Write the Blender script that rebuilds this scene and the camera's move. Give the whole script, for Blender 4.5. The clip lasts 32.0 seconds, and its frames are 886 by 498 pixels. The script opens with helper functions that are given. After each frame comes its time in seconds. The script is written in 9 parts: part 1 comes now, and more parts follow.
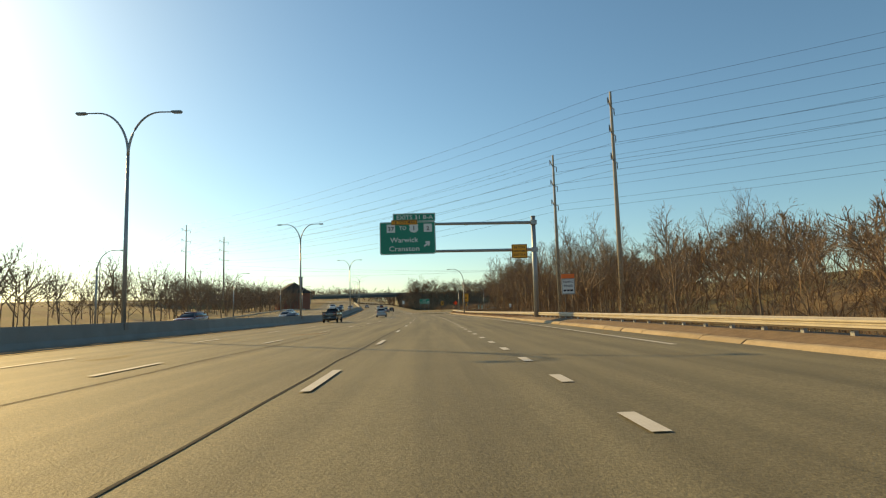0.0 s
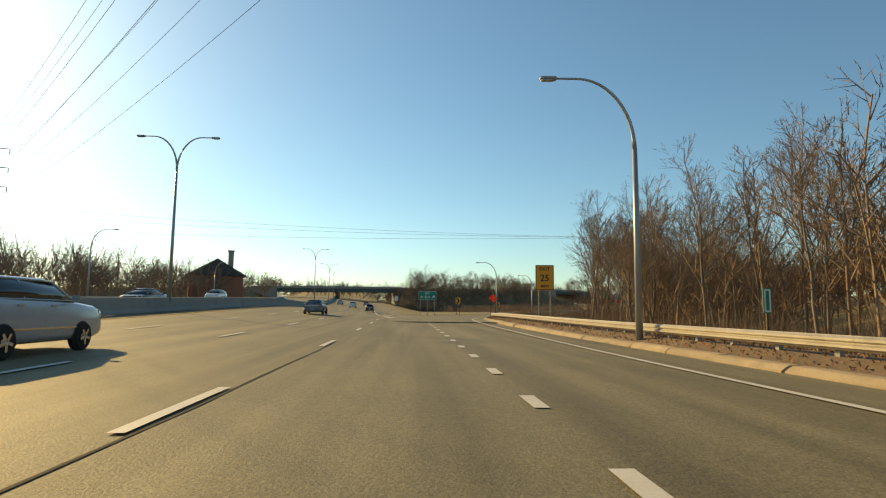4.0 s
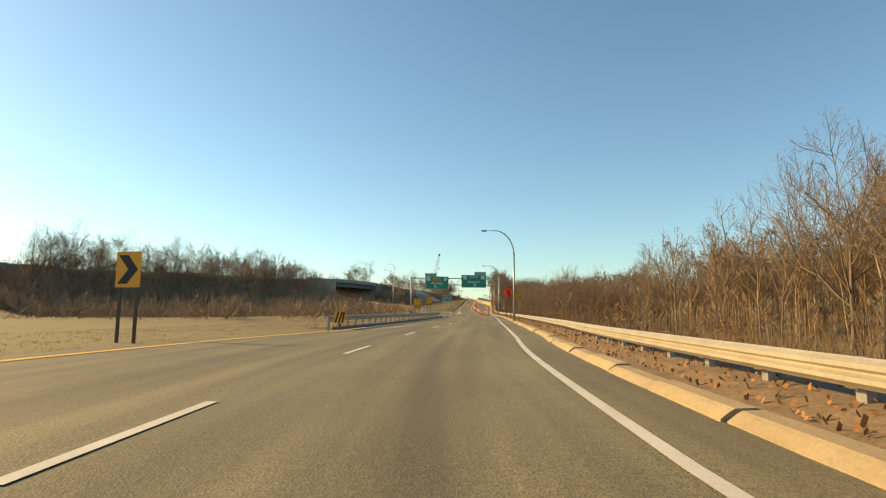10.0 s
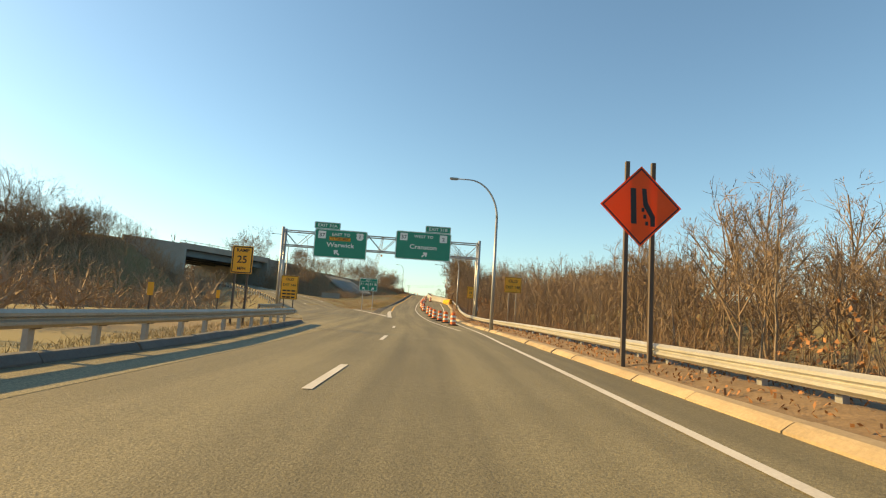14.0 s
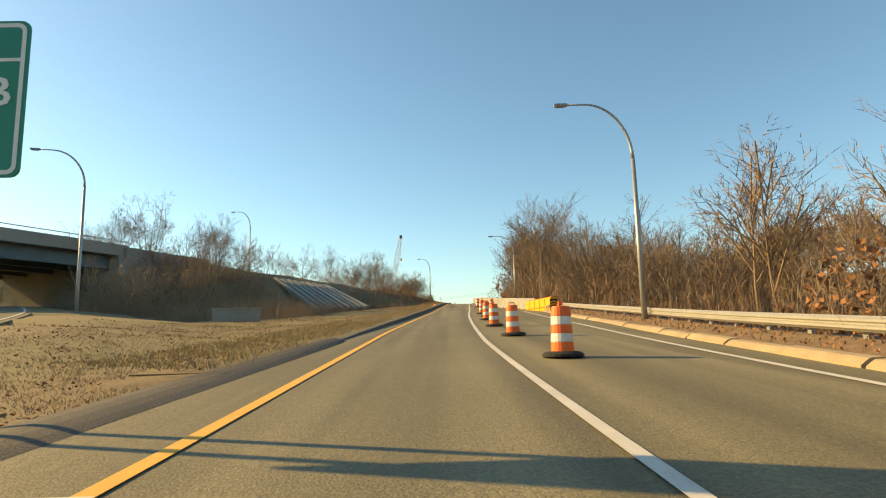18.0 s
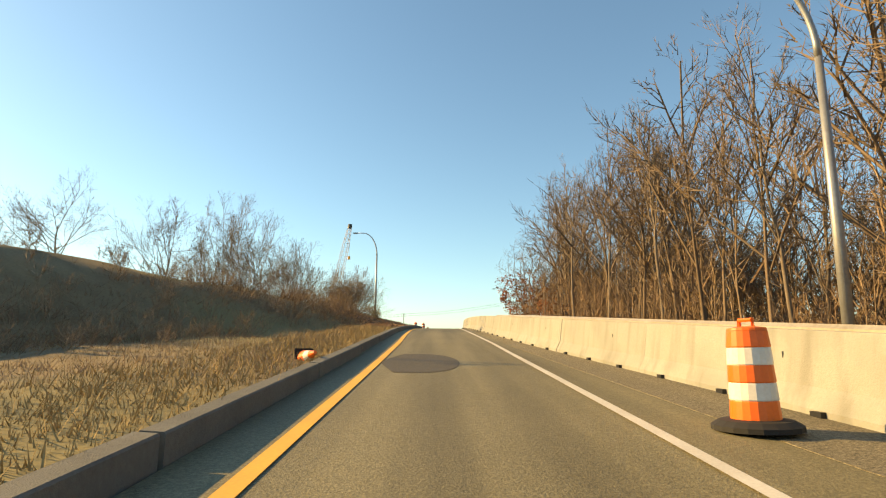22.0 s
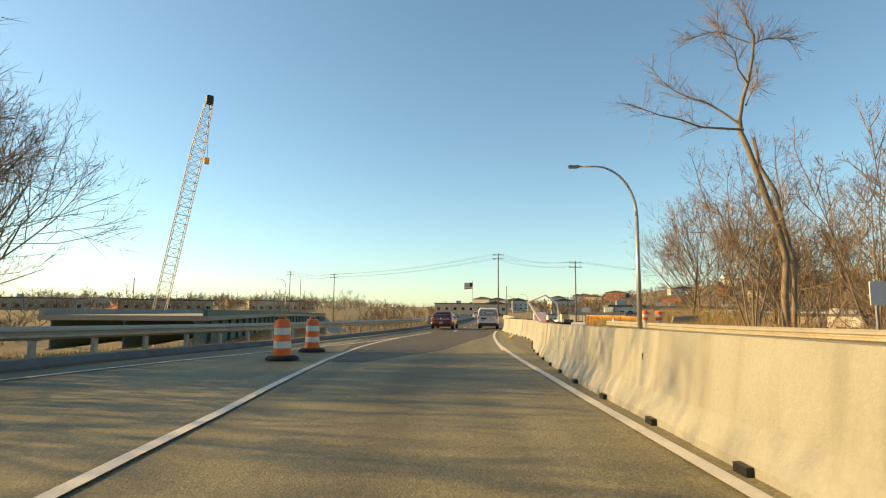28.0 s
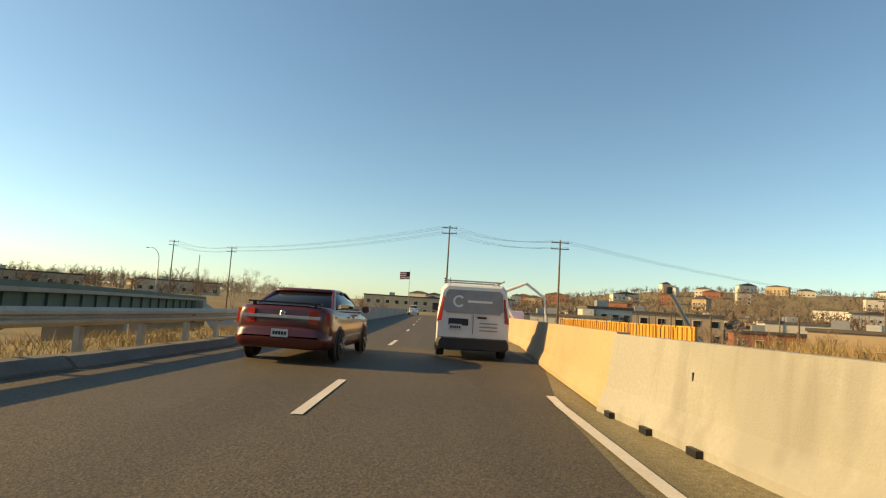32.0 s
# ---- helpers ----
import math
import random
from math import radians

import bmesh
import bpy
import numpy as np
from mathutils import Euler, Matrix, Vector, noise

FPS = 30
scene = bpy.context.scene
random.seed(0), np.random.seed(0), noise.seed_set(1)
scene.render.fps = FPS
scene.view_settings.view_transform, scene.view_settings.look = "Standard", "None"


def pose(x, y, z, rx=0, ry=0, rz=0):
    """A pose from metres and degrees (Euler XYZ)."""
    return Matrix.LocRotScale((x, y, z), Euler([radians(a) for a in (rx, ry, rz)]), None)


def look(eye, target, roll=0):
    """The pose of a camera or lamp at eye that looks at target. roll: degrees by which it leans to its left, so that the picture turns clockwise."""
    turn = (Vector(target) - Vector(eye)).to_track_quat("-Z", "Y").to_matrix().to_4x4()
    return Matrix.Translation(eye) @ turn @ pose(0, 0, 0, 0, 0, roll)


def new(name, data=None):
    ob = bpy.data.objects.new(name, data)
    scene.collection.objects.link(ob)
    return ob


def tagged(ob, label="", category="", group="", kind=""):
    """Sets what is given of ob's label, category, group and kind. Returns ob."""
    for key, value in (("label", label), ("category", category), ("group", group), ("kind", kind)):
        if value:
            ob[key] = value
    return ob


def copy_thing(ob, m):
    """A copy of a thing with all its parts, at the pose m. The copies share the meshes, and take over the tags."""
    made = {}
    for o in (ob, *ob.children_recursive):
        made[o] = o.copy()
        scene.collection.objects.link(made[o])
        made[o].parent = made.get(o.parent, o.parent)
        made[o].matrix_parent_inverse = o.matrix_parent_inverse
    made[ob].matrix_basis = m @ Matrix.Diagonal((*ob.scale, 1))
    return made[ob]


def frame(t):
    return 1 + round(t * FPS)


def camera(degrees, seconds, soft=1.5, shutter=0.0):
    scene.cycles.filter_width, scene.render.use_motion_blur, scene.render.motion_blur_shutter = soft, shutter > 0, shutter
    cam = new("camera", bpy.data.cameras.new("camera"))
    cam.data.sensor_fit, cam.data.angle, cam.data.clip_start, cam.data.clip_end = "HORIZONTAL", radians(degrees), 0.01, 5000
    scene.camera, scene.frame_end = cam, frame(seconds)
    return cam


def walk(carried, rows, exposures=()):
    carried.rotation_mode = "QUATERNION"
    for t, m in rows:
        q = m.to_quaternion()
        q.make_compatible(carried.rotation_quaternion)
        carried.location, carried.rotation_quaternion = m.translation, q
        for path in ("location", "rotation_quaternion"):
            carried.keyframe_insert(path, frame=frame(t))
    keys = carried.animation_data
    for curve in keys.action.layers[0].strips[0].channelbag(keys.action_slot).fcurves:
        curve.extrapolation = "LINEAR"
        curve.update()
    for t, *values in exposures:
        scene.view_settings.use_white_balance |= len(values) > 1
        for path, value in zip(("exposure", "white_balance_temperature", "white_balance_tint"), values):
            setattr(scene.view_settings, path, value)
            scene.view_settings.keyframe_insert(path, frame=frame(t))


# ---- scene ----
cam = camera(75.6, 32.0, soft=1.2)
DRIVE = [
    (0.0, 0.00, 0.00, 1.20, 95.83, 1.64, -1.15), (0.5, -0.01, 13.46, 1.12, 95.95, 1.36, -1.11), (1.0, -0.03, 26.66, 1.06, 95.94, 0.99, -1.12),
    (1.5, -0.05, 39.60, 1.01, 95.98, 0.40, -1.16), (2.0, -0.04, 52.32, 0.95, 95.94, -0.39, -1.28), (2.5, -0.02, 64.81, 0.88, 95.86, -0.91, -1.30),
    (3.0, 0.00, 77.00, 0.81, 95.89, -1.14, -1.20), (3.5, -0.03, 88.97, 0.75, 95.96, -1.01, -0.84), (4.0, -0.15, 100.88, 0.70, 96.07, -0.56, -0.42),
    (4.5, -0.34, 112.90, 0.69, 96.25, -0.05, -0.20), (5.0, -0.54, 125.07, 0.72, 96.46, 0.41, -0.45), (5.5, -0.60, 137.35, 0.79, 96.61, 0.69, -1.43),
    (6.0, -0.36, 149.58, 0.87, 96.50, 0.62, -3.37), (6.5, 0.32, 161.50, 0.89, 96.09, 1.51, -5.56), (7.0, 1.44, 172.95, 0.81, 95.58, 2.87, -8.07),
    (7.5, 3.01, 183.93, 0.68, 95.56, 2.77, -10.64), (8.0, 5.06, 194.52, 0.58, 95.82, 1.91, -13.64), (8.5, 7.57, 204.80, 0.55, 96.30, 0.97, -16.20),
    (9.0, 10.52, 214.79, 0.55, 96.18, 0.13, -19.14), (9.5, 13.90, 224.39, 0.57, 96.50, 0.16, -21.99), (10.0, 17.62, 233.50, 0.64, 96.65, -0.55, -24.81),
    (10.5, 21.67, 242.25, 0.73, 96.90, -1.62, -27.14), (11.0, 26.04, 250.87, 0.86, 96.95, -2.20, -28.97), (11.5, 30.71, 259.54, 0.95, 96.62, -2.42, -29.91),
    (12.0, 35.59, 268.35, 1.03, 96.77, -2.66, -30.33), (12.5, 40.57, 277.26, 1.13, 96.67, -2.94, -30.38), (13.0, 45.56, 286.23, 1.20, 96.64, -3.37, -30.18),
    (13.5, 50.49, 295.15, 1.29, 96.83, -3.63, -30.04), (14.0, 55.34, 303.96, 1.40, 96.83, -3.62, -29.96), (14.5, 60.14, 312.73, 1.51, 96.82, -3.49, -29.76),
    (15.0, 64.88, 321.59, 1.62, 96.89, -2.15, -28.90), (15.5, 69.54, 330.63, 1.74, 96.87, -0.31, -27.98), (16.0, 74.09, 339.82, 1.85, 96.82, 1.44, -27.07),
    (16.5, 78.46, 349.01, 1.97, 97.02, 2.55, -26.25), (17.0, 82.59, 357.91, 2.16, 97.71, 2.13, -26.04), (17.5, 86.46, 366.26, 2.44, 98.15, 1.84, -26.13),
    (18.0, 90.16, 374.17, 2.74, 98.26, 1.42, -26.48), (18.5, 93.92, 381.99, 3.13, 99.29, 1.09, -27.26), (19.0, 97.85, 389.90, 3.62, 99.41, 0.76, -27.90),
    (19.5, 101.88, 397.79, 4.12, 99.43, 0.47, -28.52), (20.0, 105.85, 405.45, 4.59, 99.30, 0.64, -28.67), (20.5, 109.69, 412.85, 5.06, 99.63, 0.14, -28.63),
    (21.0, 113.44, 420.02, 5.56, 99.82, -0.56, -29.00), (21.5, 117.16, 426.99, 6.06, 99.82, -0.59, -29.44), (22.0, 120.88, 433.84, 6.56, 99.94, -0.51, -30.07),
    (22.5, 124.74, 440.71, 7.06, 99.76, -0.93, -30.83), (23.0, 128.67, 447.63, 7.56, 99.90, -0.95, -30.72), (23.5, 132.52, 454.47, 8.06, 99.75, -0.70, -30.32),
    (24.0, 136.14, 461.05, 8.53, 99.79, -0.53, -29.89), (24.5, 139.50, 467.17, 8.94, 99.38, -0.51, -30.00), (25.0, 142.60, 472.76, 9.28, 99.17, -0.46, -30.57),
    (25.5, 145.54, 477.93, 9.58, 99.11, 0.16, -31.03), (26.0, 148.44, 482.89, 9.85, 98.55, 0.87, -31.97), (26.5, 151.43, 487.80, 10.05, 97.84, 1.59, -33.04),
    (27.0, 154.55, 492.74, 10.18, 97.15, 2.03, -34.04), (27.5, 157.81, 497.70, 10.24, 96.61, 1.63, -34.81), (28.0, 161.10, 502.62, 10.28, 96.42, -0.49, -35.12),
    (28.5, 164.34, 507.38, 10.27, 95.97, -1.04, -35.71), (29.0, 167.46, 511.84, 10.24, 95.84, -2.11, -36.88), (29.5, 170.36, 515.77, 10.21, 95.80, -2.44, -38.45),
    (30.0, 172.97, 519.10, 10.18, 95.76, -2.98, -39.98), (30.5, 175.47, 522.16, 10.15, 95.83, -3.60, -40.72), (31.0, 178.06, 525.28, 10.12, 95.88, -4.16, -41.06),
    (31.5, 180.84, 528.60, 10.10, 96.04, -3.95, -41.15), (32.0, 183.81, 532.12, 10.09, 96.17, -3.49, -41.68),
]
walk(cam, [(r[0], pose(*r[1:])) for r in DRIVE], [(0.0, 0.32, 7100, -8), (6.0, 0.38, 7150, -9), (9.0, 0.65, 7400, -6), (12.0, 0.95, 7700, -4), (15.5, 0.95, 7650, -5), (17.0, 0.88, 7500, -7), (18.5, 1.0, 7750, -5), (20.5, 1.1, 8000, -4), (23.0, 1.06, 7900, -4), (25.0, 1.0, 7800, -4), (28.0, 0.9, 7600, -5), (29.0, 0.86, 7800, -2), (30.5, 0.74, 7750, -2), (32.0, 0.68, 7700, -2)])

# ---- light: low winter sun ahead and to the left, clear sky ----
SUN_AZ, SUN_EL = -47.0, 24.0        # degrees from +Y towards +X, and above the horizon
world = bpy.data.worlds.new("sky")
scene.world = world
world.use_nodes = True
wn = world.node_tree.nodes
wn.clear()
sky = wn.new("ShaderNodeTexSky")
sky.sky_type = "NISHITA"
sky.sun_disc = False
sky.sun_elevation = radians(SUN_EL)
sky.sun_rotation = radians(SUN_AZ)
sky.altitude = 50
sky.air_density, sky.dust_density, sky.ozone_density = 1.0, 0.5, 3.6
bg = wn.new("ShaderNodeBackground")
bg.inputs["Strength"].default_value = 0.115
wo = wn.new("ShaderNodeOutputWorld")
world.node_tree.links.new(sky.outputs[0], bg.inputs[0])
world.node_tree.links.new(bg.outputs[0], wo.inputs[0])
sun_data = bpy.data.lights.new("sun", "SUN")
sun_data.energy, sun_data.angle, sun_data.color = 5.0, radians(0.53), (1.0, 0.64, 0.29)
sun = new("sun", sun_data)
a, e = radians(SUN_AZ), radians(SUN_EL)
sun_way = Vector((math.sin(a) * math.cos(e), math.cos(a) * math.cos(e), math.sin(e)))
sun.matrix_world = look(sun_way * 100, (0, 0, 0))

# ---- materials ----
def mat(name, base, rough=0.8, metal=0.0, dark=None, scale=3.0, fine=60.0, mix=0.5, bump=0.0, bump_scale=80.0, rand=0.0, spec=0.5, second=None, second_scale=0.3, second_at=0.55):
    """A surface with variation at two scales: broad stains and fine grain, with an optional patchy second colour."""
    m = bpy.data.materials.new(name)
    m.use_nodes = True
    nt = m.node_tree
    b = nt.nodes["Principled BSDF"]
    b.inputs["Roughness"].default_value, b.inputs["Metallic"].default_value = rough, metal
    b.inputs["Specular IOR Level"].default_value = spec
    geo = nt.nodes.new("ShaderNodeNewGeometry")
    n1, n2 = nt.nodes.new("ShaderNodeTexNoise"), nt.nodes.new("ShaderNodeTexNoise")
    for n, s, d in ((n1, scale, 4), (n2, fine, 3)):
        n.inputs["Scale"].default_value, n.inputs["Detail"].default_value = s, d
        nt.links.new(geo.outputs["Position"], n.inputs["Vector"])
    dark = dark or tuple(c * 0.6 for c in base)
    add = nt.nodes.new("ShaderNodeMath")
    add.operation = "MULTIPLY_ADD"
    add.inputs[1].default_value = 0.55
    sc = nt.nodes.new("ShaderNodeMath")
    sc.operation = "MULTIPLY"
    sc.inputs[1].default_value = 0.45
    nt.links.new(n1.outputs[0], add.inputs[0])
    nt.links.new(n2.outputs[0], sc.inputs[0])
    nt.links.new(sc.outputs[0], add.inputs[2])
    ramp = nt.nodes.new("ShaderNodeValToRGB")
    w = 0.12 + 0.28 * (1 - mix)
    ramp.color_ramp.elements[0].position, ramp.color_ramp.elements[1].position = 0.5 - w, 0.5 + w
    ramp.color_ramp.elements[0].color, ramp.color_ramp.elements[1].color = (*dark, 1), (*base, 1)
    nt.links.new(add.outputs[0], ramp.inputs[0])
    col = ramp.outputs[0]
    if second:
        n3 = nt.nodes.new("ShaderNodeTexNoise")
        n3.inputs["Scale"].default_value, n3.inputs["Detail"].default_value = second_scale, 6
        nt.links.new(geo.outputs["Position"], n3.inputs["Vector"])
        r3 = nt.nodes.new("ShaderNodeValToRGB")
        r3.color_ramp.elements[0].position, r3.color_ramp.elements[1].position = second_at, second_at + 0.12
        nt.links.new(n3.outputs[0], r3.inputs[0])
        mx = nt.nodes.new("ShaderNodeMix")
        mx.data_type = "RGBA"
        nt.links.new(r3.outputs[0], mx.inputs[0])
        nt.links.new(col, mx.inputs[6])
        mx.inputs[7].default_value = (*second, 1)
        col = mx.outputs[2]
    if rand:
        oi = nt.nodes.new("ShaderNodeObjectInfo")
        hs = nt.nodes.new("ShaderNodeHueSaturation")
        mr = nt.nodes.new("ShaderNodeMapRange")
        mr.inputs[3].default_value, mr.inputs[4].default_value = 1 - rand, 1 + rand
        nt.links.new(oi.outputs["Random"], mr.inputs[0])
        nt.links.new(mr.outputs[0], hs.inputs["Value"])
        nt.links.new(col, hs.inputs["Color"])
        col = hs.outputs[0]
    nt.links.new(col, b.inputs["Base Color"])
    if bump:
        n4 = nt.nodes.new("ShaderNodeTexNoise")
        n4.inputs["Scale"].default_value, n4.inputs["Detail"].default_value = bump_scale, 5
        nt.links.new(geo.outputs["Position"], n4.inputs["Vector"])
        bp = nt.nodes.new("ShaderNodeBump")
        bp.inputs["Strength"].default_value, bp.inputs["Distance"].default_value = bump, 0.02
        nt.links.new(n4.outputs[0], bp.inputs["Height"])
        nt.links.new(bp.outputs[0], b.inputs["Normal"])
    return m


def asphalt(name, base, dark, rough=0.75, streak=0.3, speck=0.26):
    """Road surface: aggregate speckle, broad patches, streaks along the lane (attribute 'lane' holds offset and station)."""
    m = mat(name, base, rough, dark=dark, scale=0.35, fine=9, bump=0.5, bump_scale=45, mix=0.3, spec=0.4)
    nt = m.node_tree
    b = nt.nodes["Principled BSDF"]
    col = b.inputs["Base Color"].links[0].from_socket
    at = nt.nodes.new("ShaderNodeAttribute")
    at.attribute_name = "lane"
    mp = nt.nodes.new("ShaderNodeMapping")
    mp.inputs["Scale"].default_value = (1.1, 0.035, 1.0)
    nt.links.new(at.outputs["Vector"], mp.inputs["Vector"])
    geo = nt.nodes.new("ShaderNodeNewGeometry")
    val = None
    for vec, scale, detail, amount in ((mp.outputs[0], 1.0, 3, streak), (geo.outputs["Position"], 28.0, 3, speck), (geo.outputs["Position"], 95.0, 2, speck)):
        n = nt.nodes.new("ShaderNodeTexNoise")
        n.inputs["Scale"].default_value, n.inputs["Detail"].default_value = scale, detail
        nt.links.new(vec, n.inputs["Vector"])
        r = nt.nodes.new("ShaderNodeMapRange")
        r.inputs[1].default_value, r.inputs[2].default_value = 0.3, 0.7
        r.inputs[3].default_value, r.inputs[4].default_value = 1 - amount, 1 + amount
        nt.links.new(n.outputs[0], r.inputs[0])
        if val is None:
            val = r.outputs[0]
        else:
            x = nt.nodes.new("ShaderNodeMath")
            x.operation = "MULTIPLY"
            nt.links.new(val, x.inputs[0])
            nt.links.new(r.outputs[0], x.inputs[1])
            val = x.outputs[0]
    hs = nt.nodes.new("ShaderNodeHueSaturation")
    nt.links.new(val, hs.inputs["Value"])
    nt.links.new(col, hs.inputs["Color"])
    nt.links.new(hs.outputs[0], b.inputs["Base Color"])
    return m


ASPHALT = asphalt("asphalt", (0.204, 0.178, 0.099), (0.141, 0.122, 0.066))
ASPHALT_PALE = asphalt("pale shoulder asphalt", (0.244, 0.214, 0.125), (0.178, 0.156, 0.09), 0.85, 0.15, 0.45)
ASPHALT_NEW = asphalt("fresh asphalt", (0.090, 0.076, 0.050), (0.062, 0.052, 0.035), 0.75, 0.12, 0.4)
ASPHALT_OLD = asphalt("worn shoulder asphalt", (0.205, 0.178, 0.115), (0.125, 0.106, 0.068), 0.9, 0.2, 0.5)
SEAL = mat("crack sealant", (0.045, 0.041, 0.035), 0.92, scale=2, spec=0.2)
WHITE_LINE = mat("white road paint", (0.72, 0.69, 0.60), 0.7, dark=(0.42, 0.39, 0.33), scale=1.2, fine=35, mix=0.3)
YELLOW_LINE = mat("yellow road paint", (0.80, 0.46, 0.07), 0.8, dark=(0.55, 0.31, 0.06), scale=1.2, fine=35, mix=0.3)
KERB = mat("weathered concrete kerb", (0.46, 0.36, 0.22), 0.92, dark=(0.26, 0.20, 0.12), scale=1.5, fine=20, bump=0.4, rand=0.12)
KERB_GREY = mat("grey concrete kerb", (0.17, 0.166, 0.145), 0.92, dark=(0.09, 0.088, 0.075), scale=1.5, fine=20, bump=0.4, rand=0.1)
CONCRETE = mat("pale barrier concrete", (0.325, 0.325, 0.29), 0.9, dark=(0.235, 0.235, 0.205), scale=0.7, fine=22, bump=0.35, bump_scale=60, rand=0.07, second=(0.255, 0.255, 0.225), second_scale=0.5, second_at=0.56)
CONCRETE_TAN = mat("tan cast concrete", (0.495, 0.36, 0.209), 0.9, dark=(0.366, 0.258, 0.151), scale=0.9, fine=18, bump=0.25)
CONCRETE_GREY = mat("grey bridge concrete", (0.36, 0.33, 0.28), 0.92, dark=(0.20, 0.18, 0.15), scale=0.35, fine=6, bump=0.3)
GALV = mat("weathered galvanised steel", (0.50, 0.45, 0.35), 0.5, 0.35, dark=(0.32, 0.28, 0.21), scale=1.5, fine=15, second=(0.30, 0.22, 0.14), second_scale=1.6, second_at=0.66)
GALV_GREY = mat("grey galvanised steel", (0.44, 0.43, 0.38), 0.5, 0.35, dark=(0.30, 0.29, 0.25), scale=1.5, fine=15)
GALV_NEW = mat("pale galvanised steel", (0.40, 0.40, 0.385), 0.42, 0.5, dark=(0.27, 0.27, 0.26), scale=1.5, fine=15)
STEEL_DARK = mat("dark painted steel", (0.05, 0.055, 0.055), 0.5, 0.3, scale=2)
RUST_STEEL = mat("brown corten steel", (0.13, 0.10, 0.075), 0.75, 0.2, scale=1.2)
GREEN_STEEL = mat("green painted girder", (0.055, 0.115, 0.10), 0.6, 0.1, dark=(0.03, 0.065, 0.055), scale=0.6)
BLUE_STEEL = mat("blue grey painted girder", (0.14, 0.18, 0.19), 0.6, 0.1, dark=(0.08, 0.10, 0.11), scale=0.6)
WOOD_POLE = mat("grey weathered timber pole", (0.20, 0.15, 0.10), 0.9, dark=(0.11, 0.08, 0.055), scale=2, fine=30)
WOOD_PALE = mat("pale laminated pole", (0.42, 0.37, 0.29), 0.8, dark=(0.28, 0.24, 0.18), scale=1)
SIGN_GREEN = mat("green sign sheeting", (0.02, 0.26, 0.16), 0.45, dark=(0.015, 0.20, 0.125), scale=0.7, fine=8, mix=0.2)
SIGN_WHITE = mat("white sign sheeting", (0.80, 0.80, 0.76), 0.5, dark=(0.66, 0.66, 0.62), scale=1)
SIGN_YELLOW = mat("amber sign sheeting", (0.92, 0.41, 0.02), 0.5, dark=(0.78, 0.34, 0.02), scale=1)
SIGN_ORANGE = mat("orange sign sheeting", (0.95, 0.20, 0.025), 0.45, dark=(0.82, 0.16, 0.02), scale=1)
def lets_light_through(m, share):
    """Thin sheet that glows with the light that falls on its back."""
    nt = m.node_tree
    b, out = nt.nodes["Principled BSDF"], nt.nodes["Material Output"]
    tl, mx = nt.nodes.new("ShaderNodeBsdfTranslucent"), nt.nodes.new("ShaderNodeMixShader")
    mx.inputs[0].default_value = share
    nt.links.new(b.inputs["Base Color"].links[0].from_socket, tl.inputs["Color"])
    nt.links.new(b.outputs[0], mx.inputs[1])
    nt.links.new(tl.outputs[0], mx.inputs[2])
    nt.links.new(mx.outputs[0], out.inputs["Surface"])
    return m


SIGN_FABRIC = lets_light_through(mat("orange sign fabric", (0.95, 0.17, 0.025), 0.45, dark=(0.85, 0.14, 0.02), scale=1), 0.5)
SIGN_INK = mat("faded sign ink", (0.30, 0.055, 0.012), 0.5, scale=2)
SIGN_BACK = mat("bare aluminium", (0.38, 0.37, 0.34), 0.45, 0.6, scale=1)
BLACK = mat("black sheeting", (0.012, 0.012, 0.012), 0.5, scale=3)
DRUM_ORANGE = mat("orange plastic", (0.90, 0.17, 0.02), 0.45, dark=(0.72, 0.12, 0.015), scale=4, fine=30, rand=0.1)
DRUM_WHITE = mat("white reflective band", (0.80, 0.77, 0.70), 0.4, dark=(0.60, 0.56, 0.48), scale=5, fine=30)
RUBBER = mat("black rubber", (0.022, 0.021, 0.020), 0.85, scale=5)
FORMWORK = mat("yellow coated formwork", (0.62, 0.34, 0.05), 0.6, dark=(0.46, 0.24, 0.04), scale=1.5, fine=12)
YELLOW_PLASTIC = mat("yellow plastic", (0.85, 0.46, 0.02), 0.5, dark=(0.66, 0.34, 0.02), scale=2)
GROUND = mat("dry winter grass and earth", (0.25, 0.182, 0.09), 0.95, dark=(0.125, 0.09, 0.046), scale=0.9, fine=9, bump=0.8, bump_scale=12, second=(0.20, 0.165, 0.07), second_scale=0.06, second_at=0.43)
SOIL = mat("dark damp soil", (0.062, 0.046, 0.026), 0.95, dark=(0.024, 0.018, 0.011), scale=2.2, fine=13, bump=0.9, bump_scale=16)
DIRT = mat("dead leaves and sand", (0.26, 0.18, 0.10), 0.95, dark=(0.10, 0.065, 0.035), scale=2.5, fine=14, bump=0.9, bump_scale=18)
GRASS = mat("straw coloured grass", (0.40, 0.29, 0.13), 0.9, dark=(0.22, 0.16, 0.07), scale=1.0, fine=10)
BARK = mat("grey bark", (0.26, 0.205, 0.15), 0.95, dark=(0.13, 0.10, 0.07), scale=2, fine=20, rand=0.25)
TWIG = mat("brown grey twigs", (0.29, 0.21, 0.14), 0.95, dark=(0.16, 0.115, 0.075), scale=0.5, fine=5, rand=0.25)
TWIG_FAR = mat("grey brown twigs of far woods", (0.19, 0.145, 0.11), 0.95, dark=(0.115, 0.088, 0.066), scale=0.05, fine=0.4)
SCRUB = mat("pale brown scrub", (0.385, 0.275, 0.17), 0.95, dark=(0.21, 0.142, 0.086), scale=0.22, fine=3)
